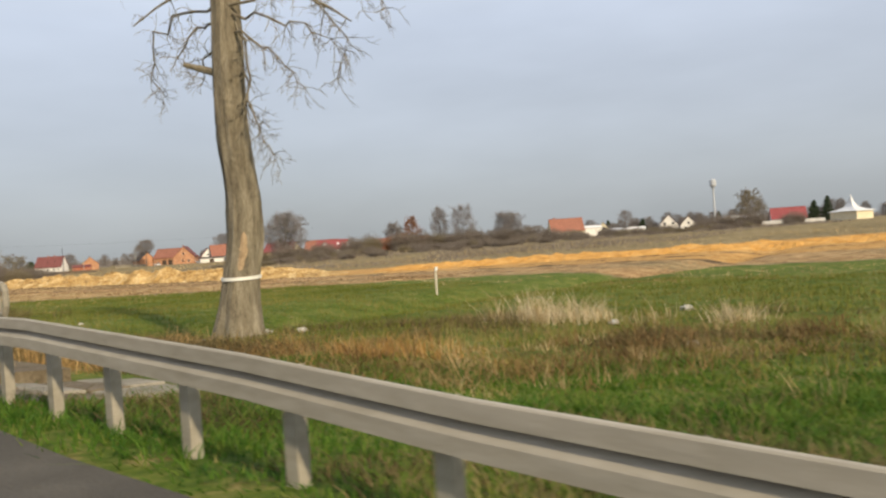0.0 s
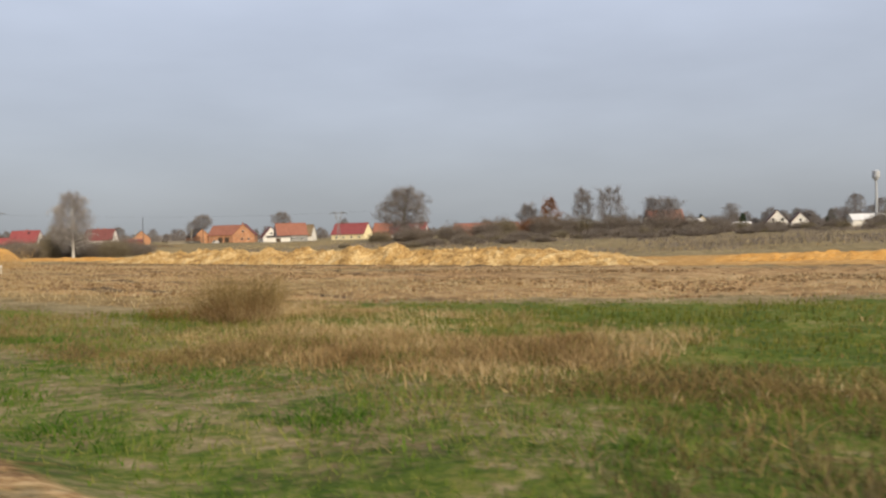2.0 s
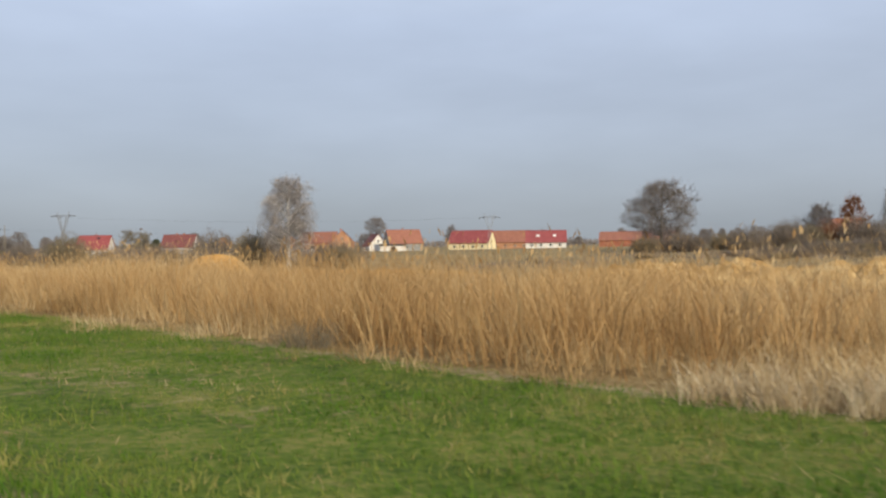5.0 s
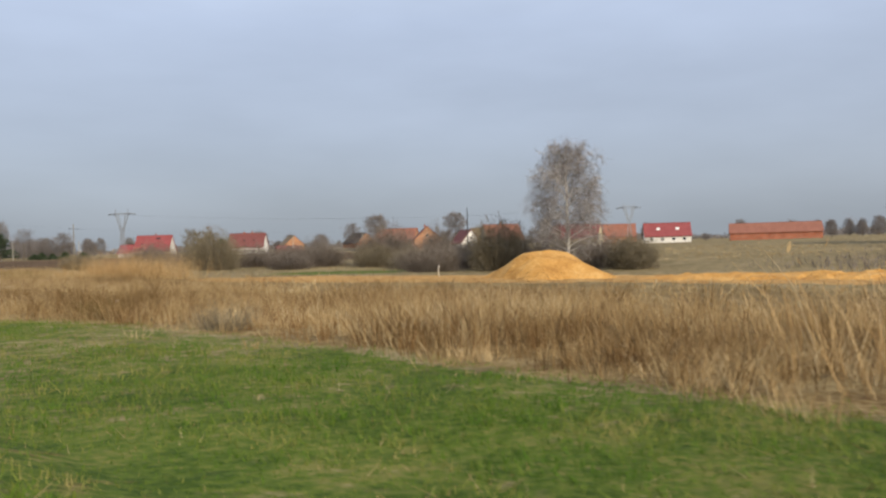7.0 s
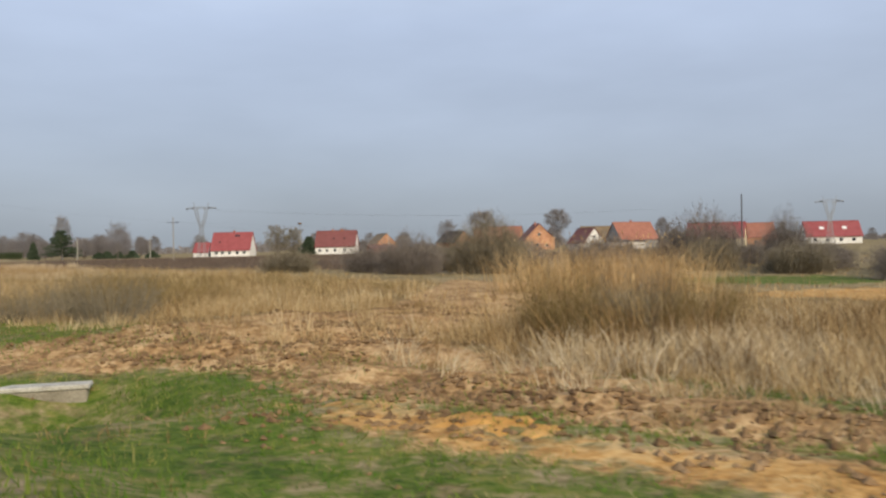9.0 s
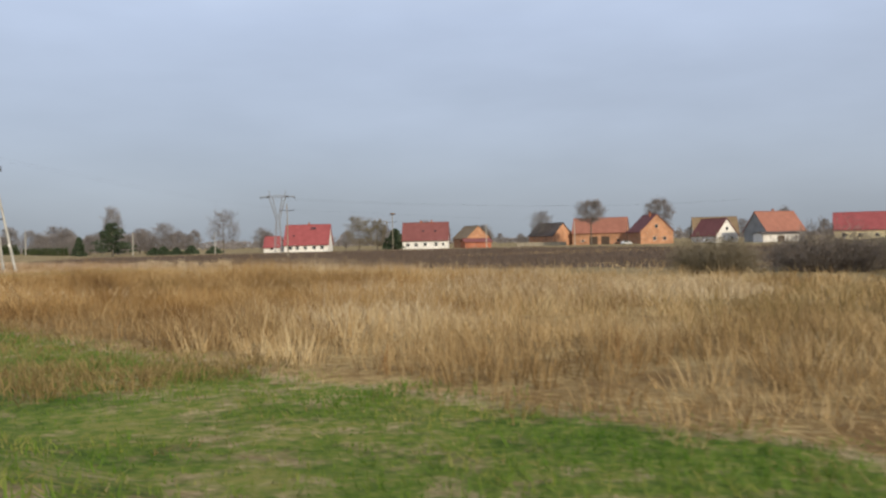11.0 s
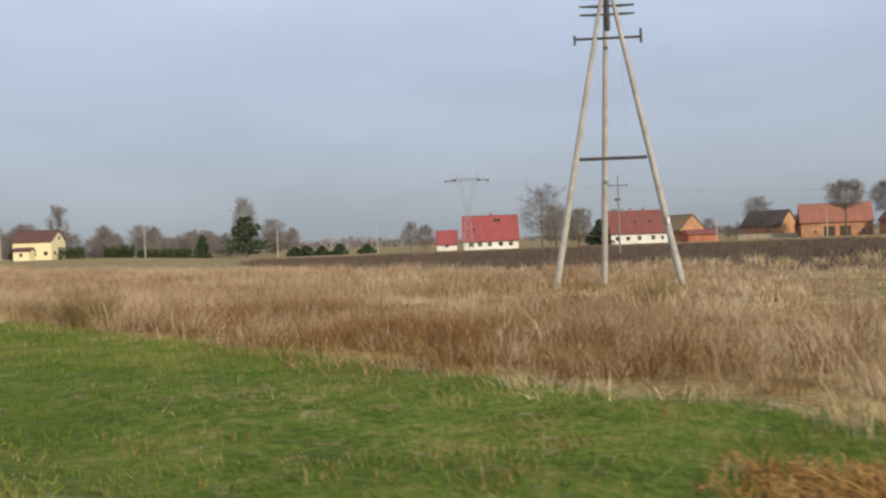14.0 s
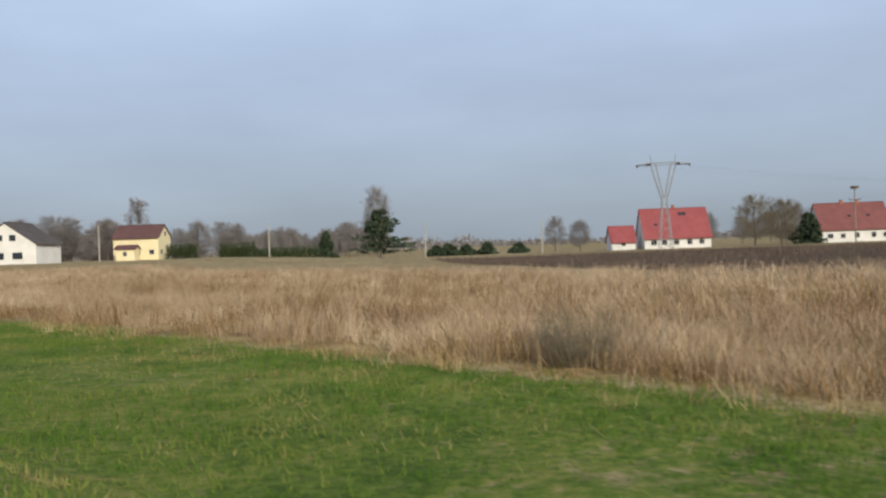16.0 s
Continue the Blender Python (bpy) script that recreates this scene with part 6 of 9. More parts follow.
def pole(x, y, top, label, r=0.13, arms=(), material=None, nest=False, lamp=False):
    z0 = float(ground_z(x, y)) - 0.3
    t = thing("utility_pole", pose(x, y, 0), label, "utility pole", "utility poles")
    part("mast", tubed([(0, 0, z0), (0, 0, top)], [r, r * 0.7], 9), material or M_CONCRETE, t)
    ax = Vector((0.72, -0.69, 0))
    for z, half in arms:
        a = part("crossarm", tubed([tuple(-ax * half + Vector((0, 0, z))), tuple(ax * half + Vector((0, 0, z)))], 0.07, 6), M_STEEL_DARK, t)
        for s in (-1, 1):
            p = ax * half * s
            part("insulator", tubed([tuple(p + Vector((0, 0, z))), tuple(p + Vector((0, 0, z + 0.35)))], 0.07, 6), M_STEEL_DARK, a)
    if nest:
        nv = np.random.default_rng(8)
        n = 260
        a = nv.random(n) * 6.28
        rr = 0.55 + 0.35 * nv.random(n)
        p = np.stack([rr * np.cos(a), rr * np.sin(a), top + 0.1 + 0.4 * nv.random(n)], -1)
        d = np.stack([-np.sin(a), np.cos(a), nv.normal(0, 0.2, n)], -1)
        T = np.stack([p - d * 0.4, p + d * 0.4, p + np.array([0, 0, 0.09])], 1).reshape(-1, 3)
        part("nest", mesh_from("nest", T, np.arange(len(T)).reshape(-1, 3), M_WEED), None, t, "stork nest of dry sticks")
        part("nest_platform", boxed((-0.6, -0.6, top), (0.6, 0.6, top + 0.12), 0.03), M_WEED, t)
    return t


pole(119.8, 482.9, 11.6, "concrete power pole with one crossarm", 0.16, [(9.9, 1.6)])
pole(200.8, 529.5, 11.4, "power pole with a stork nest on its top", 0.16, [(8.8, 1.3)], nest=True)
pole(140.5, 321.2, 9.4, "thin dark utility pole above the bushes", 0.15, material=M_STEEL_DARK)
for x, y, tp in ((118.3, 645.8, 9.0), (87.5, 675.9, 9.6), (146.9, 617.4, 7.7), (239.5, 517.6, 7.7), (170, 597, 7.4), (262, 492, 8.0), (300, 452, 8.0), (70, 700, 9.0), (340, 380, 8.5), (398, 290, 9.5)):
    pole(x, y, tp, "pale concrete pole of the village line", 0.19, material=M_STONE)


def lattice_pylon(x, y, top, turn, label, s=1.0):
    """A lattice pylon: a narrow body, a V-shaped head, one long crossarm and two peaks."""
    z0 = float(ground_z(x, y)) - 0.2
    t = thing("pylon", pose(x, y, z0, 0, 0, turn), label, "pylon", "pylons")
    h = top - z0

    def leg(a, b, r=0.09):
        return tubed([a, b], r * s, 4)
    zb_, zc = h * 0.52, h * 0.90
    w0, w1, wt = 1.5 * s, 0.55 * s, 3.1 * s
    for sx_ in (-1, 1):
        for sy_ in (-1, 1):
            part("leg", leg((sx_ * w0, sy_ * w0, 0), (sx_ * w1, sy_ * w1, zb_), 0.12), M_PYLON, t)
            part("head_leg", leg((sx_ * w1, sy_ * w1, zb_), (sx_ * wt, sy_ * 0.4 * s, zc)), M_PYLON, t)
            part("inner_leg", leg((sx_ * 0.1 * s, sy_ * w1, zb_ + 0.5), (sx_ * (wt - 1.3 * s), sy_ * 0.4 * s, zc)), M_PYLON, t)
    for k in range(6):
        z1, z2 = zb_ * k / 6, zb_ * (k + 1) / 6
        a1, a2 = w0 + (w1 - w0) * k / 6, w0 + (w1 - w0) * (k + 1) / 6
        for p, q in (((-a1, -a1, z1), (a2, -a2, z2)), ((a1, -a1, z1), (-a2, -a2, z2)), ((-a1, -a1, z1), (-a2, a2, z2)), ((a1, -a1, z1), (a2, a2, z2))):
            part("brace", leg(p, q, 0.06), M_PYLON, t)
    for sx_ in (-1, 1):
        for k in range(4):
            f1, f2 = k / 4, (k + 1) / 4
            o = lambda f: sx_ * (w1 + (wt - w1) * f)
            i_ = lambda f: sx_ * (0.1 * s + (wt - 1.4 * s) * f)
            z1, z2 = zb_ + (zc - zb_) * f1, zb_ + (zc - zb_) * f2
            part("brace", leg((o(f1), -0.45 * s, z1), (i_(f2), -0.45 * s, z2), 0.055), M_PYLON, t)
        part("peak", leg((sx_ * wt * 0.9, 0, zc), (sx_ * wt, 0, h), 0.12), M_PYLON, t)
        part("insulator", tubed([(sx_ * 6.3 * s, 0, zc), (sx_ * 6.3 * s, 0, zc - 0.7 * s)], 0.16 * s, 6), M_STEEL_DARK, t)
        part("insulator", tubed([(sx_ * wt, 0, zc), (sx_ * (wt + 0.9), 0, zc + 0.05)], 0.22 * s, 6), M_STEEL_DARK, t)
    part("crossarm", tubed([(-6.6 * s, 0, zc - 0.1), (-wt, 0, zc + 0.35), (wt, 0, zc + 0.35), (6.6 * s, 0, zc - 0.1)], 0.14 * s, 5), M_PYLON, t)
    part("crossarm", tubed([(-6.6 * s, 0.3, zc - 0.2), (6.6 * s, 0.3, zc - 0.2)], 0.10 * s, 5), M_PYLON, t)
    return t


lattice_pylon(176.9, 565.3, 21.6, -50, "grey steel lattice pylon beside the red-roofed house")
lattice_pylon(246.7, 338.8, 13.4, -50, "far grey lattice pylon in the haze", 0.62)


def cable(a, b, sag, r=0.006):
    pts = []
    for k in range(13):
        t = k / 12
        p = Vector(a).lerp(Vector(b), t)
        pts.append((p.x, p.y, p.z - sag * 4 * t * (1 - t)))
    ob = part("power_cable", tubed(pts, r, 4), M_STEEL_DARK, None)
    tagged(ob, "thin dark overhead power cable", "cable", "power cables")


for s in (-1, 0, 1):
    o = Vector((0.64, -0.77, 0)) * 6.3 * s
    cable((176.9 + o.x, 565.3 + o.y, 18.6), (420 + o.x, 490 + o.y, 20), 3.0, 0.012)
for s in (-1, 1):
    o = Vector((0.72, -0.69, 0)) * 1.6 * s
    cable((38.1 + o.x * 0.5, 436.4 + o.y * 0.5, 13.8), (119.8 + o.x, 482.9 + o.y, 10.2), 0.8, 0.004)
    cable((119.8 + o.x, 482.9 + o.y, 10.2), (200.8 + o.x, 529.5 + o.y, 9.2), 0.9, 0.005)
    cable((38.1 + o.x * 0.5, 436.4 + o.y * 0.5, 13.8), (-30, 400, 13.0), 0.8, 0.003)
    cable((119.8 + o.x, 482.9 + o.y, 10.2), (300, 452, 8.0), 1.5, 0.004)

# slim water tower far off
wt_ = thing("water_tower", pose(330, 131, float(ground_z(330, 131))), "slim water tower with distance haze in its pale colour", "tower")
part("shaft", tubed([(0, 0, -0.3), (0, 0, 17.5)], [0.5, 0.42], 12), M_HAZE_CONCRETE, wt_)
part("tank", tubed([(0, 0, 17.2), (0, 0, 18.4), (0, 0, 20.6), (0, 0, 21.2)], [0.55, 1.35, 1.35, 0.5], 16), M_HAZE_CONCRETE, wt_)

# ---- heaps ----


def heap(name, line, width, height, seed, material, label, y_step=0.5, peaks=1.0):
    """A long heap of dumped soil with lumps and slumped flanks, laid along a line."""
    hr = np.random.default_rng(seed)
    pts = np.array(line, float)
    seg = np.r_[0, np.cumsum(np.hypot(*np.diff(pts, axis=0).T))]
    ns, nw_ = int(seg[-1] / y_step), int(width / min(0.45, y_step))
    s = np.linspace(0, seg[-1], ns)
    px, py = np.interp(s, seg, pts[:, 0]), np.interp(s, seg, pts[:, 1])
    tx, ty = np.gradient(px, s), np.gradient(py, s)
    w = np.linspace(-1, 1, nw_)
    S, Wd = np.meshgrid(s, w, indexing="ij")
    X = px[:, None] - ty[:, None] * Wd * width / 2
    Y = py[:, None] + tx[:, None] * Wd * width / 2
    tops = np.zeros_like(S)
    k = int(seg[-1] / 2.6)
    for i in range(k):
        cs, cw, r, hh = hr.uniform(0, seg[-1]), hr.uniform(-0.45, 0.55), hr.uniform(2.0, 3.6), hr.uniform(0.55, 1.0)
        d = np.hypot((S - cs), (Wd - cw) * width / 2)
        tops = np.maximum(tops, hh * np.clip(1 - d / (r * 1.7), 0, 1) ** 0.9)
    if peaks < 0.5:
        tops = 0.95 * np.sqrt(np.clip(1 - Wd ** 2, 0, 1))
    body = np.clip(1 - np.abs(Wd) ** 1.5, 0, 1) * 0.62
    hgt = np.maximum(tops * np.clip(1.15 - np.abs(Wd) ** 2.2, 0, 1), body * 0.9)
    ends = np.clip(np.minimum(S, seg[-1] - S) / 6.0, 0, 1) ** 0.7
    prof = np.interp(S, np.linspace(0, seg[-1], len(height)), height)
    lump = 0.12 * wave(X, Y, 2.4, seed) + 0.13 * wave(X, Y, 5.3, seed + 1) + 0.10 * hr.normal(0, 1, X.shape)
    edge = np.clip((1 - np.abs(Wd)) * 5, 0, 1)
    Z = ground_z(X, Y) - 0.15 + edge * ends * (hgt * prof + lump * prof * (0.5 if peaks > 0.5 else 0.12) + 0.1)
    ii = np.arange(ns * nw_).reshape(ns, nw_)
    f = np.stack([ii[:-1, :-1], ii[1:, :-1], ii[1:, 1:], ii[:-1, 1:]], -1).reshape(-1, 4)
    ob = new(name, mesh_from(name, np.stack([X, Y, Z], -1).reshape(-1, 3), f, material))
    return tagged(ob, label, "heap")


heap("spoil_mound", [(88, 99), (80, 128), (73, 150), (68, 190)], 15, [1.4, 3.5, 3.1, 2.8, 2.6, 2.3], 5, M_CLOD, "long heap of dug yellow-brown sandy soil")
heap("spoil_mound", [(134, 10), (116, 60), (96, 98)], 14, [0.9, 1.1, 1.2, 1.2], 6, M_CLOD_ORANGE, "low bank of orange sandy soil")
heap("sand_mound", [(64.5, 243), (70.0, 254.5)], 11, [2.3, 2.8, 2.9, 2.9, 2.5], 7, M_CLOD_ORANGE, "rounded heap of orange sand", peaks=0.0)
heap("sand_mound", [(80, 205), (68, 240)], 9, [0.6, 1.0, 1.0, 0.8], 8, M_CLOD_ORANGE, "low heap of orange sand")
heap("spoil_bank", [(5.2, 413.8), (6.9, 412.7), (10.0, 410.0), (13.7, 407.3), (24.0, 401.0)], 3.6, [0.10, 0.26, 0.18, 0.40, 0.30, 0.62, 0.42, 0.66, 0.35, 0.5], 9, M_RUST_SOIL, "bank of freshly dug rust-brown earth along the ditch", 0.2)
heap("sand_spill", [(9.0, 273.6), (10.3, 270.8), (11.2, 267.2)], 2.0, [0.25, 0.35, 0.15, 0.2], 12, M_CLOD_ORANGE, "small spill of orange sand on the verge", 0.2)
heap("dug_soil", [(7.6, 417.2), (8.4, 414.2)], 1.6, [0.12, 0.2, 0.22], 13, M_RUST_SOIL, "dug brown clods on the grass", 0.3)

# ---- small near things ----


def rock(x, y, r, seed, label="pale boulder half sunk in the grass"):
    rr = random.Random(seed)
    bm = bmesh.new()
    bmesh.ops.create_icosphere(bm, subdivisions=2, radius=r)
    for v in bm.verts:
        v.co *= 1 + rr.uniform(-0.14, 0.14)
        v.co.z *= 0.62
    ob = part("boulder", bm, M_STONE, None)
    ob.matrix_world = pose(x, y, float(ground_z(x, y)) + 0.15 * r, 0, 0, rr.uniform(0, 360))
    tagged(ob, label, "boulder", "boulders")


for i, (x, y, r) in enumerate(((15.3, 33.7, 0.12), (15.0, 20.4, 0.22), (15.6, 19.4, 0.2), (12.9, 20.6, 0.14), (24.0, 10.6, 0.22), (19.6, 10.8, 0.16), (12.0, 31.5, 0.25), (9.0, 48.5, 0.2), (9.3, 47.9, 0.18), (16.0, 7.0, 0.15), (5.9, 352.6, 0.13))):
    rock(x, y, r, i)

hw = thing("culvert_head", pose(7.65, 279.3, 0.2, 0, 0, -32), "pale concrete culvert headwall in the verge", "headwall")
part("wall", boxed((-0.95, -0.14, -1.95), (0.95, 0.14, -1.13), 0.03), M_CONCRETE, hw)
part("coping", boxed((-1.0, -0.17, -1.14), (1.0, 0.24, -1.05), 0.02), M_STONE, hw)

pk = random.Random(3)
PLX, PLY = 13.5, 238.75
pile = thing("plank_pile", pose(PLX, PLY, float(ground_z(PLX, PLY)), 0, 0, -64), "small pile of grey weathered planks at the reed edge", "planks")
for i in range(6):
    bm = boxed((-0.62, -0.09, -0.02), (0.62, 0.09, 0.03), 0.008)
    ob = part("plank", bm, M_WOOD, pile)
    ob.matrix_local = pose(pk.uniform(-0.1, 0.1), -0.2 + 0.12 * (i % 4), 0.09 + 0.08 * (i // 2), pk.uniform(-6, 6), pk.uniform(-14, -2), pk.uniform(-16, 16))
br_ = thing("fallen_branch", pose(16.5, 131.0, float(ground_z(16.5, 131.0)), 0, 0, 30), "dark fallen branch on the grass edge", "branch")
part("stem", tubed([(-1.3, 0, 0.02), (-0.3, 0.1, 0.18), (0.9, 0.0, 0.42)], [0.05, 0.045, 0.03], 7), M_BARK, br_)
part("side_branch", tubed([(0.2, 0.05, 0.28), (0.9, 0.5, 0.5)], [0.03, 0.012], 6), M_BARK, br_)


def litter(x, y, z, size, material, label, name="litter"):
    bm = boxed((-size[0] / 2, -size[1] / 2, 0), (size[0] / 2, size[1] / 2, size[2]), min(size) * 0.3)
    ob = part(name, bm, material, None)
    ob.matrix_world = pose(x, y, z, 0, 0, (x * 97) % 180)
    tagged(ob, label, "litter")


litter(6.9, 33.1, float(ground_z(6.9, 33.1)) + 0.02, (0.24, 0.09, 0.08), M_BOTTLE, "green plastic bottle on the ground", "bottle")
litter(6.0, 34.6, float(ground_z(6.0, 34.6)) + 0.08, (0.18, 0.13, 0.08), M_WHITE_PAINT, "crumpled white cup on the paving", "cup")
litter(12.8, 92.1, float(ground_z(12.8, 92.1)) + 0.06, (0.16, 0.1, 0.04), M_WHITE_PAINT, "scrap of white paper in the grass", "paper")
litter(8.9, 225.5, float(ground_z(8.9, 225.5)) + 0.03, (0.14, 0.09, 0.04), M_WHITE_PAINT, "scrap of white paper in the grass", "paper")
litter(8.4, 349.7, float(ground_z(8.4, 349.7)) + 0.03, (0.22, 0.16, 0.14), M_WHITE_PAINT, "white carton lying on the bare dirt", "carton")
tagged(new("ditch_water", mesh_from("ditch_water", [(4.4, 411.0, -1.12), (11.4, 404.4, -1.12), (14.9, 401.2, -1.12), (16.0, 402.4, -1.12), (12.5, 405.7, -1.12), (5.7, 412.3, -1.12)], [(0, 1, 4, 5), (1, 2, 3, 4)], M_WATER)), "dark still water in the ditch", "water", kind="structure")

# ---- the big roadside tree ----
BT = (14.28, 20.50)
bt_z = float(ground_z(*BT))
bt = thing("roadside_tree", pose(BT[0], BT[1], bt_z), "thick old roadside tree with a scarred bent trunk and hanging twigs", "tree")
# the trunk bends to one side above the ring; d is its sideways direction
side = Vector((0.66, -0.75, 0))


def centre(h):
    """The trunk's middle at a height above its foot."""
    s = np.interp(h, [0, 0.65, 2.0, 3.0, 4.5, 6.0, 7.0, 9.0, 12.0], [-0.15, -0.14, -0.06, 0.08, 0.10, 0.02, 0.0, 0.06, 0.12])
    back = float(np.interp(h, [0, 1.5, 2.6, 4.2, 6.0, 8.0], [0.0, 0.1, 0.28, 0.26, 0.05, 0.0]))
    return side * float(s) + Vector((0.93, 0.37, 0)) * back + Vector((0, 0, h))


def girth(h):
    return float(np.interp(h, [-0.3, 0, 0.35, 0.9, 1.7, 3.5, 5.0, 7.0, 9.0, 12.0, 15.0], [0.92, 0.80, 0.70, 0.61, 0.555, 0.56, 0.50, 0.475, 0.46, 0.40, 0.22]))


bt_rng = np.random.default_rng(17)
sides_ = 56
hs = np.concatenate([np.linspace(-0.3, 1.5, 10), np.linspace(1.8, 9.0, 26), np.linspace(9.6, 15, 8)])
V, F = [], []
for i, h in enumerate(hs):
    c, g = centre(float(h)), girth(float(h))
    for k in range(sides_):
        a = 2 * math.pi * k / sides_
        flare = 0.12 * max(0.0, 1 - h / 1.2) * math.sin(a * 5 + 0.8)
        r = g * (1 + flare + 0.018 * math.sin(a * 17 + 2.0 * math.sin(h * 0.9)) + 0.030 * math.sin(a * 7 + h * 0.8) + 0.02 * math.sin(a * 13 - h * 1.7) + 0.012 * bt_rng.normal())
        V.append((c.x + r * math.cos(a), c.y + r * math.sin(a), c.z))
n = len(hs)
for i in range(n - 1):
    for k in range(sides_):
        a, b = i * sides_ + k, i * sides_ + (k + 1) % sides_
        F.append((a, b, b + sides_, a + sides_))
tr_me = mesh_from("trunk", V, F, M_BARK)
tr_me.polygons.foreach_set("use_smooth", np.ones(len(tr_me.polygons), bool))
part("trunk", tr_me, None, bt)
# painted band tied round the trunk
V, F = [], []
for j, (dz, dr) in enumerate(((-0.05, 0.0), (-0.05, 0.035), (0.05, 0.035), (0.05, 0.0))):
    for k in range(sides_):
        a = 2 * math.pi * k / sides_
        h = 1.82 + dz + 0.03 * math.cos(a - 0.5)
        c, g = centre(h), girth(h) * 1.03 + dr
        V.append((c.x + g * math.cos(a), c.y + g * math.sin(a), c.z))
for j in range(3):
    for k in range(sides_):
        a, b = j * sides_ + k, j * sides_ + (k + 1) % sides_
        F.append((a, b, b + sides_, a + sides_))
part("tied_band", mesh_from("tied_band", V, F, M_WHITE_PLASTIC), None, bt, "pale band tied round the trunk")
# stripped scar that faces the road
sc = bmesh.new()
cols_, rows_ = 5, 9
grid = []
for j in range(rows_):
    h = 2.05 + 1.15 * j / (rows_ - 1)
    wd = 0.24 * math.sin(math.pi * (0.12 + 0.8 * j / (rows_ - 1))) * (1 + 0.25 * math.sin(j * 2.1))
    row = []
    for k in range(cols_):
        a = math.radians(228) + wd * (k / (cols_ - 1) - 0.5) * 2
        g = girth(h) * (1.05 - 0.02 * abs(k - 2))
        c = centre(h)
        row.append(sc.verts.new((c.x + g * math.cos(a), c.y + g * math.sin(a), h)))
    grid.append(row)
for j in range(rows_ - 1):
    for k in range(cols_ - 1):
        sc.faces.new((grid[j][k], grid[j][k + 1], grid[j + 1][k + 1], grid[j + 1][k]))
part("scar", sc, M_BARK_BARE, bt, "patch of stripped bare wood")
st_c = centre(8.0)
part("broken_limb", tubed([tuple(st_c), tuple(st_c - side * 0.9 + Vector((0, 0, 0.28))), tuple(st_c - side * 1.35 + Vector((0, 0, 0.42)))], [0.14, 0.10, 0.07], 8), M_BARK, bt, "short broken-off limb")
# limbs and hanging twigs
LV, LF, TW = [], [], []


def limb_tube(pts, rad, sides=6):
    base = len(LV)
    for i, p in enumerate(pts):
        d = pts[min(i + 1, len(pts) - 1)] - pts[max(i - 1, 0)]
        d = d / (np.linalg.norm(d) + 1e-9)
        s = np.cross(d, (0.2, 0.1, 1.0))
        s /= np.linalg.norm(s) + 1e-9
        t = np.cross(d, s)
        for k in range(sides):
            a = 2 * math.pi * k / sides
            LV.append(p + (s * math.cos(a) + t * math.sin(a)) * rad[i])
    for i in range(len(pts) - 1):
        for k in range(sides):
            a, b = base + i * sides + k, base + i * sides + (k + 1) % sides
            LF.append((a, b, b + sides, a + sides))


BOUGHS = [(10.6, 1, 3.8, 0.9, 0.12), (10.8, -1, 2.8, 0.6, 0.10), (11.0, 1, 3.4, 1.3, 0.13), (11.2, -1, 3.2, 1.4, 0.13), (11.8, 1, 4.5, 2.2, 0.16), (12.4, -1, 4.0, 2.4, 0.16), (13.2, 1, 3.5, 2.8, 0.15), (14.0, -1, 3.2, 2.8, 0.15)]
for h, s, ln, up, r in BOUGHS:
    p0 = np.array(centre(h))
    out = np.array(side) * s + np.array([0.45, 0.5, 0]) * bt_rng.uniform(-0.9, 0.9)
    out /= np.linalg.norm(out)
    q = [p0 + out * ln * t + np.array([0, 0, up * t - 0.55 * ln * t * t]) + bt_rng.normal(0, 0.14, 3) * t for t in np.linspace(0, 1, 7)]
    limb_tube(q, r * np.linspace(1, 0.18, 7))
    for j in range(4):
        t = 0.2 + 0.8 * (j + bt_rng.random()) / 4
        b0 = q[int(t * 5.99)] * (1 - (t * 5.99) % 1) + q[int(t * 5.99) + 1] * ((t * 5.99) % 1)
        d = out * bt_rng.uniform(-0.1, 0.7) + bt_rng.normal(0, 0.45, 3) + np.array([0, 0, bt_rng.uniform(-1.0, -0.1)])
        d /= np.linalg.norm(d)
        l2 = bt_rng.uniform(0.8, 2.1)
        w = [b0]
        dd = d.copy()
        for m in range(7):
            dd = dd + bt_rng.normal(0, 0.28, 3) + np.array([0, 0, -0.10])
            dd /= np.linalg.norm(dd)
            w.append(w[-1] + dd * l2 / 7)
        limb_tube(w, 0.020 * np.linspace(1, 0.3, 8), 4)
        for m in range(5):
            k = bt_rng.integers(2, 8)
            e0 = w[k]
            d3 = dd * 0.4 + bt_rng.normal(0, 0.6, 3) + np.array([0, 0, -0.4])
            d3 /= np.linalg.norm(d3)
            l3 = bt_rng.uniform(0.2, 0.6)
            limb_tube([e0, e0 + d3 * l3 * 0.5 + bt_rng.normal(0, 0.04, 3), e0 + d3 * l3 + np.array([0, 0, -0.1 * l3])], np.array([0.008, 0.006, 0.003]), 3)
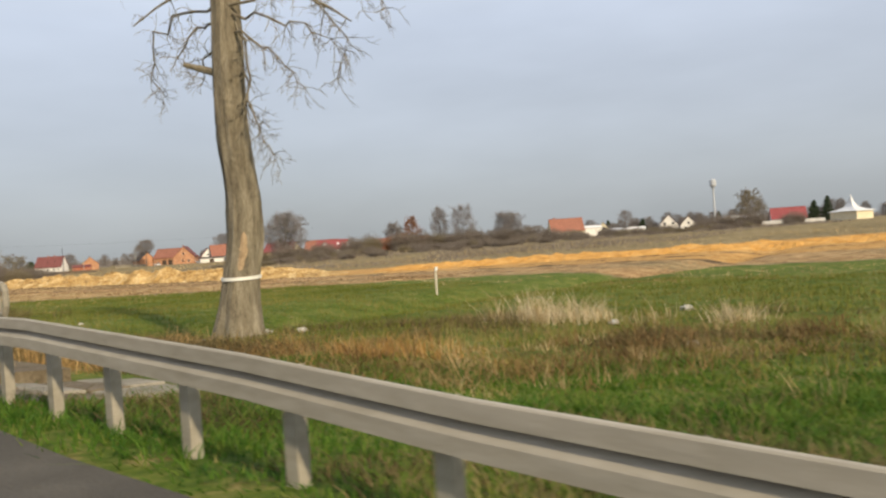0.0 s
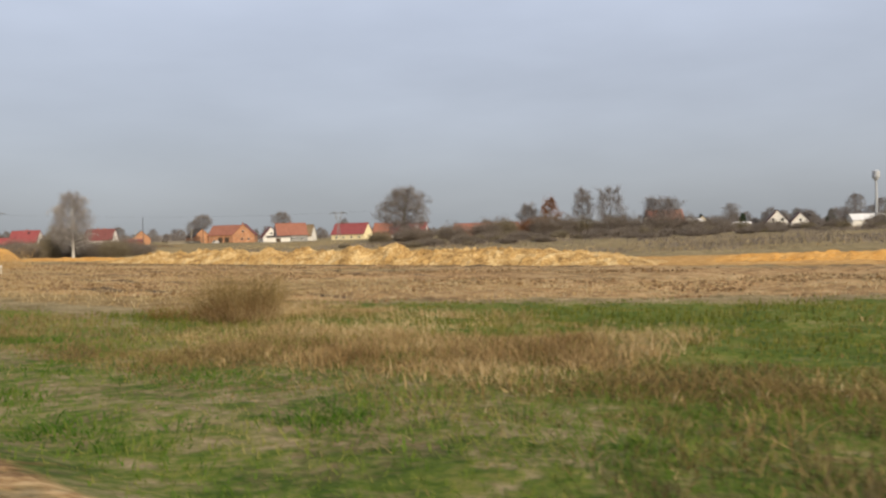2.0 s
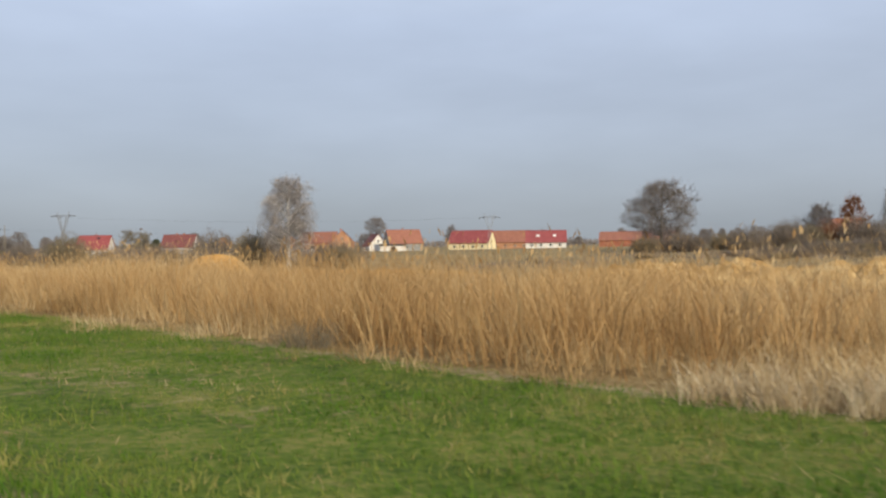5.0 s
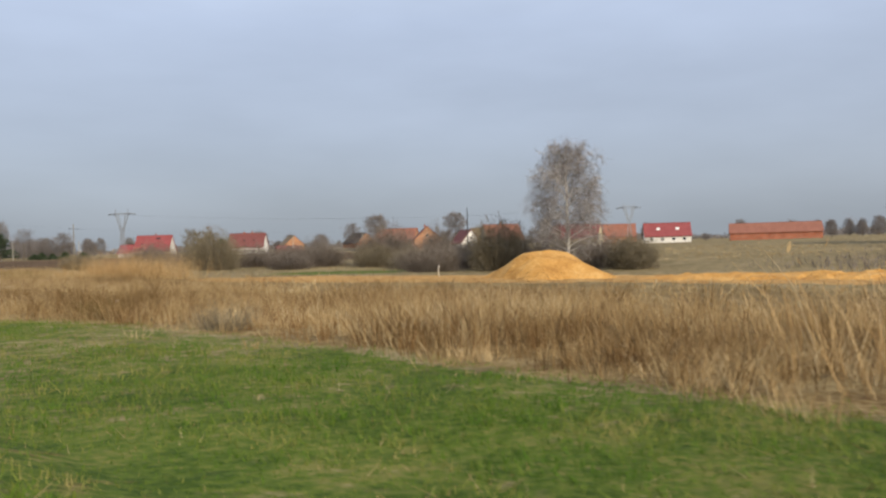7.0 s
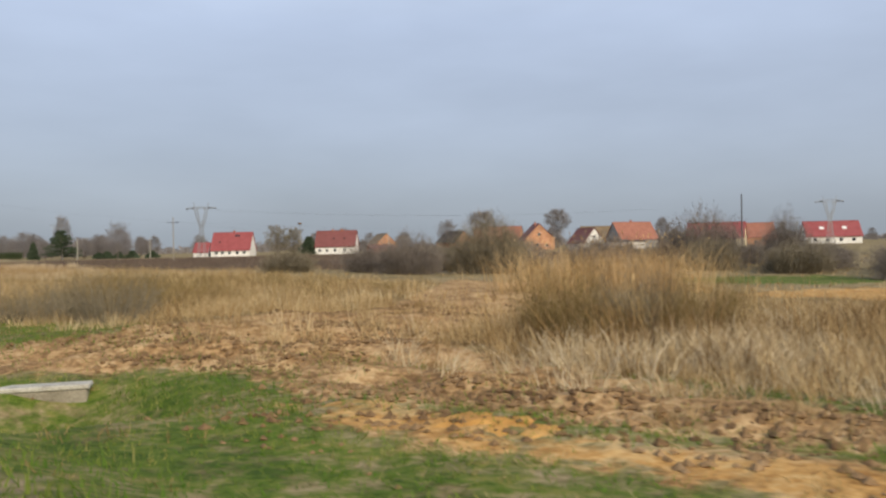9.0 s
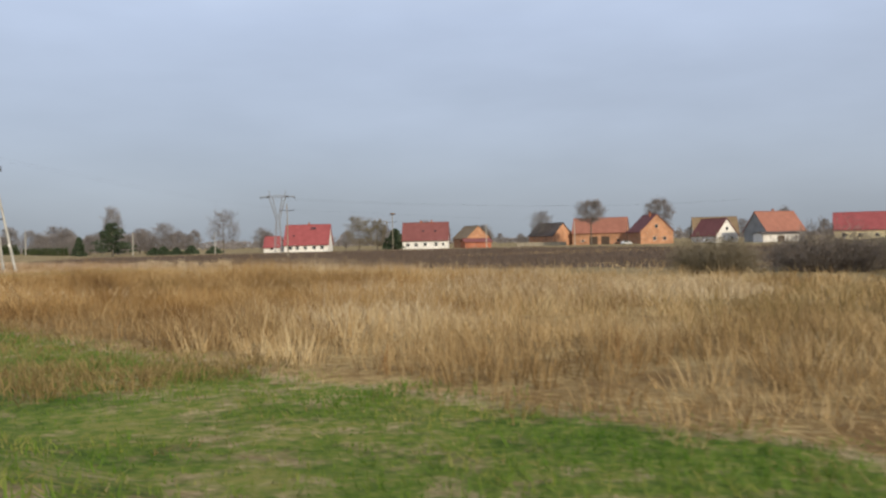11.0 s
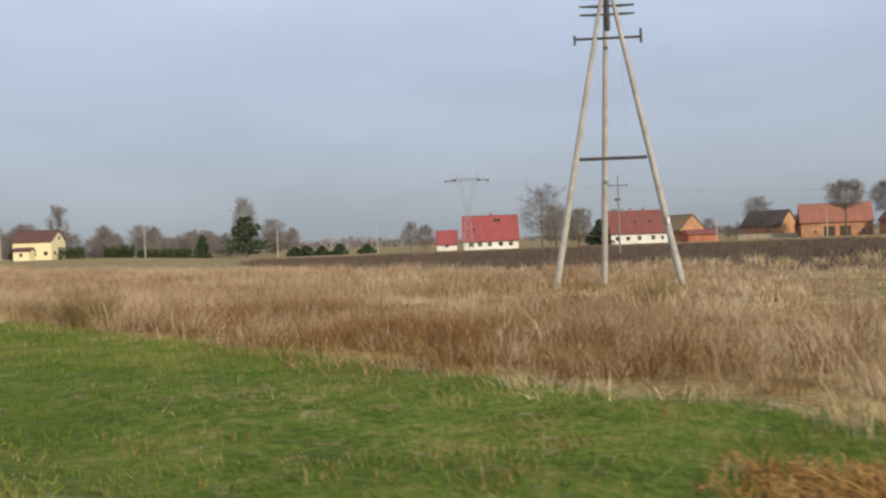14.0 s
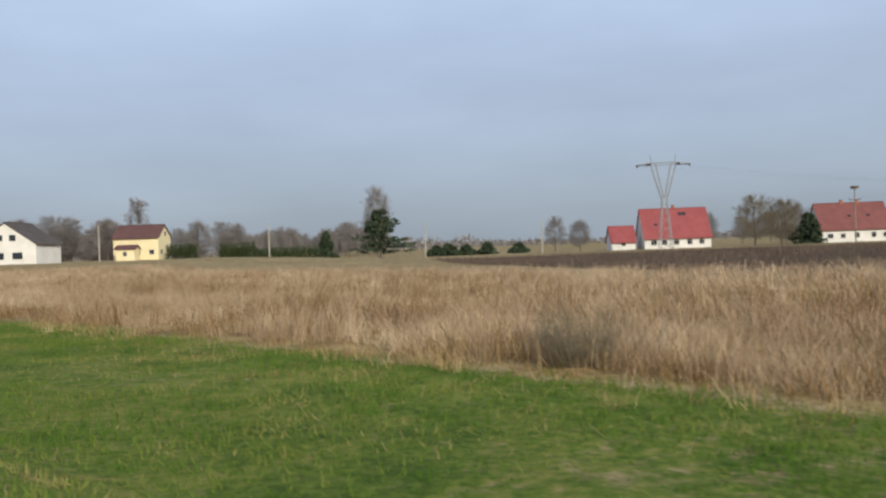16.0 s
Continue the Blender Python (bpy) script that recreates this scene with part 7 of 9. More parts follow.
HANGING = [[(0, -0.4, 9.8), (0.1, -0.9, 8.2), (0, -1.1, 6.9), (0, -1.5, 5.9), (0, -2.1, 5.2)], [(0.2, -0.5, 10.5), (0.3, -2.5, 10.2), (0.2, -4.2, 9.3), (0.1, -5.2, 8.0), (0, -4.9, 7.0)], [(0, -0.4, 9.8), (0.2, -2.0, 9.3), (0.1, -3.5, 8.7), (0, -5.0, 7.8)],
           [(0, -0.4, 9.3), (0, -1.8, 8.5), (-0.2, -3.0, 7.7), (0, -3.6, 7.0)], [(0, 0.4, 10.2), (0, 2.3, 10.4), (0, 3.9, 10.0), (0, 4.5, 9.4), (0, 4.1, 8.6), (0.1, 3.9, 7.9)], [(0, 0.4, 9.6), (0, 1.5, 9.8), (-0.1, 2.4, 9.0), (0, 2.0, 8.4)], [(0, 0.4, 9.0), (0, 1.2, 8.7), (0, 1.4, 8.0)],
           [(0, -0.4, 9.9), (0.1, -3.0, 10.1), (0.2, -5.5, 9.3), (0.2, -6.6, 8.5)], [(0, -0.4, 8.6), (0.1, -0.9, 7.6), (0, -0.8, 6.6), (0.1, -1.2, 6.0)]]
for chain in HANGING:
    pts = [np.array(p, float) for p in chain]
    fine = []
    for a, b in zip(pts, pts[1:]):
        for t in (0.0, 0.34, 0.67):
            fine.append(a + (b - a) * t + bt_rng.normal(0, 0.09, 3))
    fine.append(pts[-1])
    limb_tube(fine, 0.05 * np.linspace(1, 0.16, len(fine)), 5)
    for k in range(2, len(fine)):
        for m in range(4):
            d = bt_rng.normal(0, 0.55, 3) + (fine[k] - fine[k - 1]) * 0.8 + np.array([0, 0, -0.25])
            d /= np.linalg.norm(d)
            ln = bt_rng.uniform(0.35, 1.0)
            w = [fine[k]]
            for j in range(4):
                d = d + bt_rng.normal(0, 0.3, 3) + np.array([0, 0, -0.12])
                d /= np.linalg.norm(d)
                w.append(w[-1] + d * ln / 4)
            limb_tube(w, 0.013 * np.linspace(1, 0.35, 5), 3)
            for j in range(2):
                e = w[2 + j]
                d4 = d + bt_rng.normal(0, 0.6, 3)
                d4 /= np.linalg.norm(d4)
                limb_tube([e, e + d4 * 0.14, e + d4 * 0.28], np.array([0.007, 0.006, 0.004]), 3)
part("limb_frame", mesh_from("limbs", LV, LF, M_BARK), None, bt)

# ---- grass, reeds and weeds ----


def scatter(seed, n, u_range, y_range, density):
    """Places on the land, more of them where density is higher."""
    r = np.random.default_rng(seed)
    u, y = r.uniform(*u_range, n), r.uniform(*y_range, n)
    x = u + road_x(y)
    keep = r.random(n) < density(x, y, u)
    return x[keep], y[keep], r


def blades(name, x, y, r, height, width, lean, material, label, category, bent=True, base_drop=0.03, tuft=1, tuft_r=0.16, low=0.45, vary=1.0):
    away = None
    if tuft > 1:
        n0 = len(x)
        away = np.stack([r.normal(0, tuft_r, (n0, tuft)), r.normal(0, tuft_r, (n0, tuft))], -1)
        x, y = (x[:, None] + away[..., 0]).ravel(), (y[:, None] + away[..., 1]).ravel()
        away = away.reshape(-1, 2)
    n = len(x)
    z = ground_z(x, y) - base_drop
    h = height(x, y) * r.uniform(low, 1.1, n)
    if tuft > 1:
        h = h * np.repeat(1 + vary * (r.uniform(0.55, 1.25, n // tuft) - 1), tuft)
    a, b = r.uniform(0, 6.283, n), r.uniform(0, 6.283, n)
    w = width * r.uniform(0.7, 1.3, n)
    ln = lean * h * np.abs(r.normal(0, 1, n))
    base = np.stack([x, y, z], -1)
    side = np.stack([np.cos(a), np.sin(a), np.zeros(n)], -1) * (w / 2)[:, None]
    out = np.stack([np.cos(b) * ln, np.sin(b) * ln, np.zeros(n)], -1)
    if tuft > 1:
        out[:, :2] += away / tuft_r * (0.26 * h)[:, None]
        sway = np.repeat(r.normal(0, 0.24, (n // tuft, 2)) + np.array([0.06, 0.10]), tuft, axis=0)
        out[:, :2] += sway * h[:, None]
        h = h * (1 - 0.12 * np.abs(r.normal(0, 1, n)))
    up = np.array([0, 0, 1.0])
    tip = base + out + up * h[:, None]
    if bent:
        mid = base + out * 0.35 + up * (h * 0.58)[:, None]
        V = np.stack([base - side, base + side, mid + side * 0.8, mid - side * 0.8, tip], 1).reshape(-1, 3)
        k = 5 * np.arange(n)[:, None]
        F = np.concatenate([k + [0, 1, 2], k + [0, 2, 3], k + [3, 2, 4]])
    else:
        V = np.stack([base - side, base + side, tip], 1).reshape(-1, 3)
        F = np.arange(3 * n).reshape(-1, 3)
    ob = new(name, mesh_from(name, V, F, material))
    return tagged(ob, label, category, kind="stuff")


def clear(x, y):
    """One where nothing is built over the ground."""
    u = x - road_x(y)
    c = np.where((y > 12.5) & (y < 34.8) & (u < 5.6), 0.0, 1.0)
    c = np.where((y > 32.0) & (y < 40.3) & (x < np.interp(y, [32.9, 34.9, 36.9, 37.9, 39.2, 40.3], [6.4, 6.25, 5.85, 5.3, 4.4, 3.5])), 0.0, c)
    return np.where((y > 9.6) & (y < 13.0) & (u > 3.4) & (u < 6.4), 0.04, c)


def verge_density(x, y, u):
    d = smooth01(1.5, 1.75, u) * np.where(y < 102, smooth01(2.3, 3.3, u + 0.3 * wave(x, y, 0.9, 2)), 1) * (1 - smooth01(-0.6, 0.9, u - reed_edge(y)))
    d = d * (1 - 0.9 * stream_bank(x, y)) * (1 - 0.95 * soft_in(x, y, DUG, 0.3))
    zn = zones(x, y)
    d = d * (1 - 0.85 * smooth01(0.25, 0.6, zn["sand"]))
    d = d * (0.5 + 0.5 * smooth01(0.5, 1.0, lush(y) - 0.06 + 0.35 * wave(x, y, 0.9, 4)))
    return d * clear(x, y) * (1 - 0.85 * smooth01(0.3, 0.6, zn["dark"])) * (1 - 0.8 * smooth01(0.4, 0.7, zn["soil"])) * (1 - 0.85 * soft_in(x, y, MOWN))


x, y, r = scatter(1, 900000, (1.5, 13), (-12, 506), verge_density)
blades("verge_grass", x, y, r, lambda x, y: 0.09 + 0.06 * patchy(x, y, 0.5, 2) + 0.05 * patchy(x, y, 1.7, 5), 0.022, 0.8, M_GRASS, "short green and yellowing verge grass", "grass", bent=False)
x, y, r = scatter(2, 110000, (10, 45), (-12, 90), lambda x, y, u: soft_in(x, y, GREEN_FIELD))
blades("field_grass", x, y, r, lambda x, y: 0.16 + 0.1 * patchy(x, y, 0.4, 1), 0.05, 0.4, M_GRASS_FIELD, "green young field grass", "grass", bent=False)


def dryness(y):
    return np.interp(y, [-20, 55, 70, 110, 128, 212, 225, 262, 330, 372, 405, 430, 510], [0.5, 0.6, 1.0, 0.9, 0.7, 0.6, 0.7, 0.85, 0.8, 0.75, 0.8, 0.7, 0.4])


def dry_verge(x, y, u):
    d = smooth01(1.5, 1.9, u) * np.where(y < 66, smooth01(2.75, 3.3, u), 1) * (1 - smooth01(4.4, 6.0, u)) * 0.25 * smooth01(50, 64, y) * patchy(x, y, 0.4, 6) * dryness(y)
    d = d + smooth01(4, 6, u) * (1 - smooth01(11, 12.5, u)) * 0.5 * smooth01(50, 64, y) * patchy(x, y, 0.6, 7) * dryness(y)
    d = np.maximum(d, 0.45 * smooth01(7.5, 9.5, u) * (1 - smooth01(12, 17, u)) * (1 - smooth01(60, 92, y)) * patchy(x, y, 0.3, 4))
    d = np.maximum(d, soft_in(x, y, MOWN) * 0.3)
    return d * clear(x, y)


x, y, r = scatter(3, 230000, (1.9, 17), (-14, 506), dry_verge)
blades("dead_verge_grass", x, y, r, lambda x, y: 0.12 + 0.08 * smooth01(6, 9, x - road_x(y)) * (1 - soft_in(x, y, MOWN)) + 0.03, 0.018, 1.2, M_BANK_DRY, "flattened dead grass on the verge", "grass", bent=False)


def tall_height(x, y):
    u = x - road_x(y)
    h = np.interp(y, [-20, 0, 20, 40, 100, 140, 152, 195, 208, 262, 285, 300, 340, 355, 372, 386, 398, 412, 430, 446, 510], [0.6, 0.75, 0.6, 0.35, 0.5, 0.75, 1.3, 1.3, 1.0, 1.05, 0.75, 0.8, 0.95, 1.15, 1.45, 1.25, 0.45, 0.42, 0.80, 1.0, 1.08])
    q, s_ = ditch_line(x, y)
    h = h * (1 - 0.66 * smooth01(-9.5, -5.0, q) * (1 - smooth01(2.5, 4.5, q)) * smooth01(5, 8, s_) * (1 - smooth01(18, 25, s_)))
    return h * (0.55 + 0.40 * patchy(x, y, 0.55, 11) + 0.40 * patchy(x, y, 0.22, 5)) * np.interp(u, [10, 13, 60], [0.75, 1.0, 0.85])


def tall_density(x, y, u):
    e = reed_edge(y) + 0.5 * wave(x, 0 * x + y, 0.33, 3) + 0.55 * wave(x, y, 1.4, 6)
    d = smooth01(0, 1.4, u - e)
    far = np.interp(y, [90, 140, 150, 205, 262, 300, 340, 400, 430, 510], [15, 19, 30, 28, 30, 42, 55, 52, 62, 64])
    d = d * (1 - smooth01(far - 5, far + 6, u)) * smooth01(92, 104, y)
    bank_ = smooth01(9, 12, u) * (1 - smooth01(18, 25, u)) * (1 - smooth01(15, 22, y)) * smooth01(0.0, 0.8, wave(x, y, 0.5, 2) + 0.35)
    bank_ = np.maximum(bank_ * 0.16, np.exp(-(((x - 19.6) / 1.1) ** 2 + ((y - 12.9) / 1.3) ** 2)) + np.exp(-(((x - 20.3) / 0.9) ** 2 + ((y - 10.2) / 0.7) ** 2)))
    d = np.maximum(d, bank_ * 0.45)
    d = d * (1 - soft_in(x, y, TRACK, 0.6) * (1 - 0.10 * patchy(x, y, 0.9, 1)))
    d = d * (1 - np.exp(-(((x - 12.9) / 1.0) ** 2 + ((y - 238.2) / 0.9) ** 2)))
    d = d * (1 - 0.97 * soft_in(x, y, GREEN_STRIP)) * (1 - 0.9 * soft_in(x, y, MOWN))
    q, s_ = ditch_line(x, y)
    d = d * np.where((q > np.where(s_ < 9, -1.6, 0.1)) & (q < 3.2) & (s_ > -6) & (s_ < 22), 0.03, 1)
    d = d * (1 - 0.7 * smooth01(256, 261, y) * (1 - smooth01(275, 278, y)) * (1 - smooth01(23, 28, x)))
    d = d * (1 - 0.78 * smooth01(338, 350, y) * (1 - smooth01(388, 398, y)) * (1 - smooth01(26, 40, u)))
    return d * (0.45 + 0.55 * patchy(x, y, 0.8, 9))


x, y, r = scatter(4, 44000, (9, 26), (-14, 560), tall_density)
late = y > 414 + 6 * r.random(len(y))
blades("tall_dry_grass", x[~late], y[~late], r, tall_height, 0.015, 0.30, M_DRY, "tall dry straw-coloured grass", "grass", tuft=16, tuft_r=0.2)
blades("tall_dry_grass", x[late], y[late], r, tall_height, 0.015, 0.36, M_FADED, "tall faded pinkish-brown meadow grass", "grass", tuft=16, tuft_r=0.22)
x, y, r = scatter(5, 36000, (26, 72), (90, 610), tall_density)
late = y > 414 + 6 * r.random(len(y))
blades("tall_dry_grass", x[~late], y[~late], r, tall_height, 0.03, 0.34, M_DRY, "tall dry straw-coloured grass of the meadow", "grass", tuft=10, tuft_r=0.3)
blades("tall_dry_grass", x[late], y[late], r, tall_height, 0.03, 0.40, M_FADED, "tall faded grass far out in the meadow", "grass", tuft=10, tuft_r=0.3)


def weed_density(x, y, u):
    d = tall_density(x, y, u) * patchy(x, y, 0.16, 14, 0.0, 0.5)
    red = smooth01(205, 225, y) * (1 - smooth01(255, 266, y)) + smooth01(335, 345, y) * (1 - smooth01(372, 380, y)) + smooth01(414, 420, y) * 0.8 + np.exp(-(((x - 14) / 5) ** 2 + ((y - 436) / 9) ** 2))
    d = np.clip(d * (0.35 + 0.8 * red), 0, 1)
    d = np.maximum(d, 0.6 * np.exp(-(((x - 15) / 4) ** 2 + ((y - 428) / 7) ** 2)) + 0.6 * np.exp(-(((x - 13.6) / 1.5) ** 2 + ((y - 465.8) / 2.2) ** 2)))
    return np.clip(np.maximum(d, tall_density(x, y, u) * smooth01(338, 352, y) * (1 - smooth01(385, 396, y)) * (0.15 + 0.5 * patchy(x, y, 0.3, 12)) * (1 - smooth01(24, 34, u))), 0, 1)


x, y, r = scatter(6, 34000, (9, 50), (100, 570), weed_density)
blades("brown_weeds", x, y, r, lambda x, y: tall_height(x, y) * 1.12, 0.016, 0.30, M_WEED, "dead rust-brown weeds among the grass", "weeds", tuft=8)


def reed_density(x, y, u):
    d = smooth01(0, 2.0, u - (reed_edge(y) + 0.5 + 0.8 * wave(x, y, 0.3, 4))) * (1 - smooth01(26, 33, u)) * smooth01(146, 158, y + 0.25 * (u - 12)) * (1 - smooth01(198, 212, y))
    d = np.maximum(d, np.exp(-(((x - 46) / 4.0) ** 2 + ((y - 291) / 5.0) ** 2)) * 1.3)
    d = np.maximum(d, np.exp(-(((x - 35.5) / 4) ** 2 + ((y - 164.5) / 4) ** 2)) * 1.2)
    d = np.maximum(d, np.exp(-(((x - 21) / 2.2) ** 2 + ((y - 276) / 2.0) ** 2)) * 0.9)
    return np.clip(d, 0, 1) * (0.35 + 0.65 * patchy(x, y, 0.7, 21))


x, y, r = scatter(7, 26000, (11, 56), (140, 300), reed_density)
blades("reeds", x, y, r, lambda x, y: 1.6 + 0.55 * patchy(x, y, 0.5, 5) + 0.55 * patchy(x, y, 0.18, 8) + 0.5 * (x > 33) + 0.8 * (y > 280) + 0.45 * smooth01(22, 26, x) * (y < 200) - 0.35 * (x < 16), 0.02, 0.2, M_REED, "tall dry golden reeds", "reeds", tuft=13, tuft_r=0.45, low=0.6, vary=0.5)
rr_ = np.random.default_rng(70)
some = rr_.random(len(x)) < 0.5
hx, hy = x[some], y[some]
n = len(hx)
hz = ground_z(hx, hy) + (1.6 + 0.55 * patchy(hx, hy, 0.5, 5) + 0.55 * patchy(hx, hy, 0.18, 8) + 0.5 * (hx > 33) + 0.8 * (hy > 280) + 0.45 * smooth01(22, 26, hx) * (hy < 200) - 0.35 * (hx < 16)) * rr_.uniform(0.80, 1.04, n)
a = rr_.uniform(0, 6.283, n)
p = np.stack([hx, hy, hz], -1)
sd = np.stack([np.cos(a), np.sin(a), np.zeros(n)], -1) * 0.03
tp = p + np.stack([np.cos(a + 1) * 0.10, np.sin(a + 1) * 0.10, np.full(n, 0.24)], -1)
md = (p + tp) / 2
V = np.stack([p, md - sd, tp, md + sd], 1).reshape(-1, 3)
tagged(new("reed_plumes", mesh_from("reed_plumes", V, np.arange(len(V)).reshape(-1, 4), M_REED)), "feathery plumes on the reeds", "reeds", kind="stuff")


def stubble_density(x, y, u):
    return np.maximum(soft_in(x, y, [(16, 78), (24, 80), (36, 66), (46, 76), (34, 112), (28, 150), (15, 150), (14, 100)]), 0.6 * soft_in(x, y, BARE_SOIL) * (1 - smooth01(56, 66, x)) * patchy(x, y, 0.13, 17)) * (0.3 + 0.7 * patchy(x, y, 0.5, 31))


x, y, r = scatter(8, 130000, (13, 66), (46, 190), stubble_density)
blades("stubble", x, y, r, lambda x, y: 0.18 + 0.12 * patchy(x, y, 0.6, 3), 0.04, 0.6, M_STUBBLE, "broken pale maize stubble on bare soil", "stubble", bent=False)
x, y, r = scatter(9, 70000, (58, 230), (345, 600), lambda x, y, u: soft_in(x, y, DARK_FIELD))
blades("low_shrubs", x, y, r, lambda x, y: 0.55 + 0.35 * patchy(x, y, 0.12, 3), 0.09, 0.35, M_SHRUB, "low dark brown rows of shrubs in the far field", "shrubs", bent=False)
x, y, r = scatter(10, 60000, (30, 190), (-10, 430), lambda x, y, u: (1 - soft_in(x, y, BARE_SOIL)) * (1 - soft_in(x, y, SAND_STRIP)) * (1 - soft_in(x, y, ORANGE_STRIP)) * (1 - soft_in(x, y, GREEN_FIELD)) * 0.8 * patchy(x, y, 0.07, 8))
blades("meadow_tufts", x, y, r, lambda x, y: 0.35 + 0.25 * patchy(x, y, 0.2, 3), 0.10, 0.4, M_DRY, "dry tufts on the far meadow", "grass", bent=False)

# thin bare shrubs that stand out of the grass
SHRUBS = [(15.6, 78.7, 2.2, 3.8), (14.6, 77.0, 1.4, 3.0), (16.8, 80.0, 1.7, 3.2), (14.0, 79.6, 0.8, 2.6), (14.4, 126.6, 1.7, 2.4), (16.3, 108.6, 1.05, 1.8), (17.5, 124.5, 0.8, 1.8), (18.8, 275.8, 2.0, 2.6), (19.9, 276.9, 2.8, 2.8), (21.0, 275.2, 2.7, 2.8), (22.2, 274.0, 2.5, 2.8), (20.4, 274.4, 2.0, 2.6), (13.0, 287.8, 2.1, 3.4), (15.0, 291.5, 2.3, 3.6), (17.2, 295.5, 2.3, 3.6), (12.4, 292.5, 1.9, 3.2), (19.0, 299.0, 2.2, 3.6), (12.3, 441.6, 2.0, 2.4), (13.6, 448.5, 1.3, 2.6), (13.9, 473.9, 2.5, 2.8), (14.8, 474.8, 2.2, 2.4), (13.4, 482.5, 1.7, 2.4), (20.0, 500.0, 1.6, 3.0),
          (16.0, 233.0, 1.2, 2.4), (16.1, 225.0, 1.3, 2.4), (18.5, 295.0, 1.5, 3.2), (21.0, 302.0, 1.3, 3.0), (13.5, 243.0, 1.1, 2.0), (8.5, 38.5, 0.9, 1.6), (9.5, 41.5, 0.8, 1.6), (13.5, 160.0, 1.0, 2.0), (30.0, 430.0, 1.2, 2.4), (24.0, 365.0, 1.5, 3.2)]
for i, (x, y, h, w) in enumerate(SHRUBS):
    bush("shrub", at_ground(x, y), "thin bare brown shrub in the grass", 300 + i, h, w, 330 if h > 1.6 else 200, (M_BANK, M_WEED_MIX, M_BANK, M_WEED)[i] if i < 4 else M_BANK if i % 3 else M_TWIG_WILLOW, wd=0.008, group="roadside shrubs", category="shrub")

# matted rust-brown grass on the dug bank, loose clods and straw
n = 76000
r = np.random.default_rng(41)
q, s_ = r.uniform(0.45, 3.6, n), r.uniform(-5.4, 22, n)
q = q + 0.45 * wave(s_, 0 * s_, 0.7, 1) * smooth01(1.2, 2.4, q)
x, y = 8.65 + 0.68 * q + 0.73 * s_, 408.35 + 0.73 * q - 0.68 * s_


def bank_top(q, s_):
    k = np.clip(1 - ((q - 2.1) / 1.75) ** 2, 0, 1)
    return k * np.interp(s_, [-6, -3, 0, 5, 8, 10, 14, 18, 22], [0.06, 0.18, 0.24, 0.40, 0.62, 0.72, 0.68, 0.5, 0.2]) * (0.78 + 0.42 * wave(s_, q * 0, 0.9, 3) + 0.2 * wave(s_, q, 2.6, 5))


def clods(name, x, y, z, r, size, material, label):
    """Broken lumps of soil: small uneven eight-sided solids."""
    n = len(x)
    s = size * r.uniform(0.4, 1.3, n)[:, None, None]
    c = np.array([(1, 0, 0), (-1, 0, 0), (0, 1, 0), (0, -1, 0), (0, 0, 0.75), (0, 0, -0.75)], float)
    v = c[None] * s * r.uniform(0.8, 1.15, (n, 6, 1)) + r.normal(0, 0.10, (n, 6, 3)) * s
    a = r.uniform(0, 6.283, n)
    ca, sa = np.cos(a)[:, None], np.sin(a)[:, None]
    vx, vy = v[..., 0] * ca - v[..., 1] * sa, v[..., 0] * sa + v[..., 1] * ca
    V = np.stack([vx + x[:, None], vy + y[:, None], v[..., 2] + z[:, None]], -1).reshape(-1, 3)
    f = np.array([(0, 2, 4), (2, 1, 4), (1, 3, 4), (3, 0, 4), (2, 0, 5), (1, 2, 5), (3, 1, 5), (0, 3, 5)])
    F = (6 * np.arange(n)[:, None, None] + f[None]).reshape(-1, 3)
    tagged(new(name, mesh_from(name, V, F, material)), label, "clods", kind="stuff")


# the thrown-up earth itself, lumpy and closed down into the ground
gq, gs = np.meshgrid(np.linspace(0.3, 3.9, 25), np.linspace(-5.6, 22.4, 187), indexing="ij")
gx, gy = 8.65 + 0.68 * gq + 0.73 * gs, 408.35 + 0.73 * gq - 0.68 * gs
gz = ground_z(gx, gy) + bank_top(gq, gs) - 0.05 + 0.05 * wave(gx, gy, 4.1, 3) + 0.04 * wave(gx, gy, 8.3, 6)
gz[[0, -1], :] = gz[[0, -1], :] - 0.3
gz[:, [0, -1]] = gz[:, [0, -1]] - 0.3
k = (np.arange(24)[:, None] * 187 + np.arange(186)[None, :]).reshape(-1, 1)
tagged(new("spoil_bank", mesh_from("spoil_bank", np.stack([gx, gy, gz], -1).reshape(-1, 3), k + np.array([[0, 187, 188, 1]]), M_RUST_SOIL)), "long uneven bank of dug rust-brown earth beside the ditch", "earth bank", kind="structure")
z = ground_z(x, y) + bank_top(q, s_)
h = r.uniform(0.02, 0.24, n)
a = r.uniform(0, 6.283, n)
sd = np.stack([np.cos(a), np.sin(a), np.zeros(n)], -1) * 0.011
bs = np.stack([x, y, z - 0.05], -1)
tp = bs + np.stack([r.normal(-0.14, 0.16, n), r.normal(-0.14, 0.16, n), h], -1)
V = np.stack([bs - sd, bs + sd, tp], 1).reshape(-1, 3)
tagged(new("matted_grass", mesh_from("matted_grass", V, np.arange(len(V)).reshape(-1, 3), M_RUST_DRY)), "matted rust-brown grass on the dug ditch bank", "grass", kind="stuff")
k = slice(0, 2200)
clods("earth_clods", x[k], y[k], z[k] + 0.02, r, 0.055, M_RUST_SOIL, "loose clods of wet rust-brown earth on the bank")
x, y, r = scatter(42, 42000, (4, 30), (250, 292), lambda x, y, u: np.maximum(soft_in(x, y, TRACK, 0.6), 0.5 * dirt_band(x, y, 1.5)) * (1 - smooth01(22, 30, u)) * patchy(x, y, 0.9, 3))
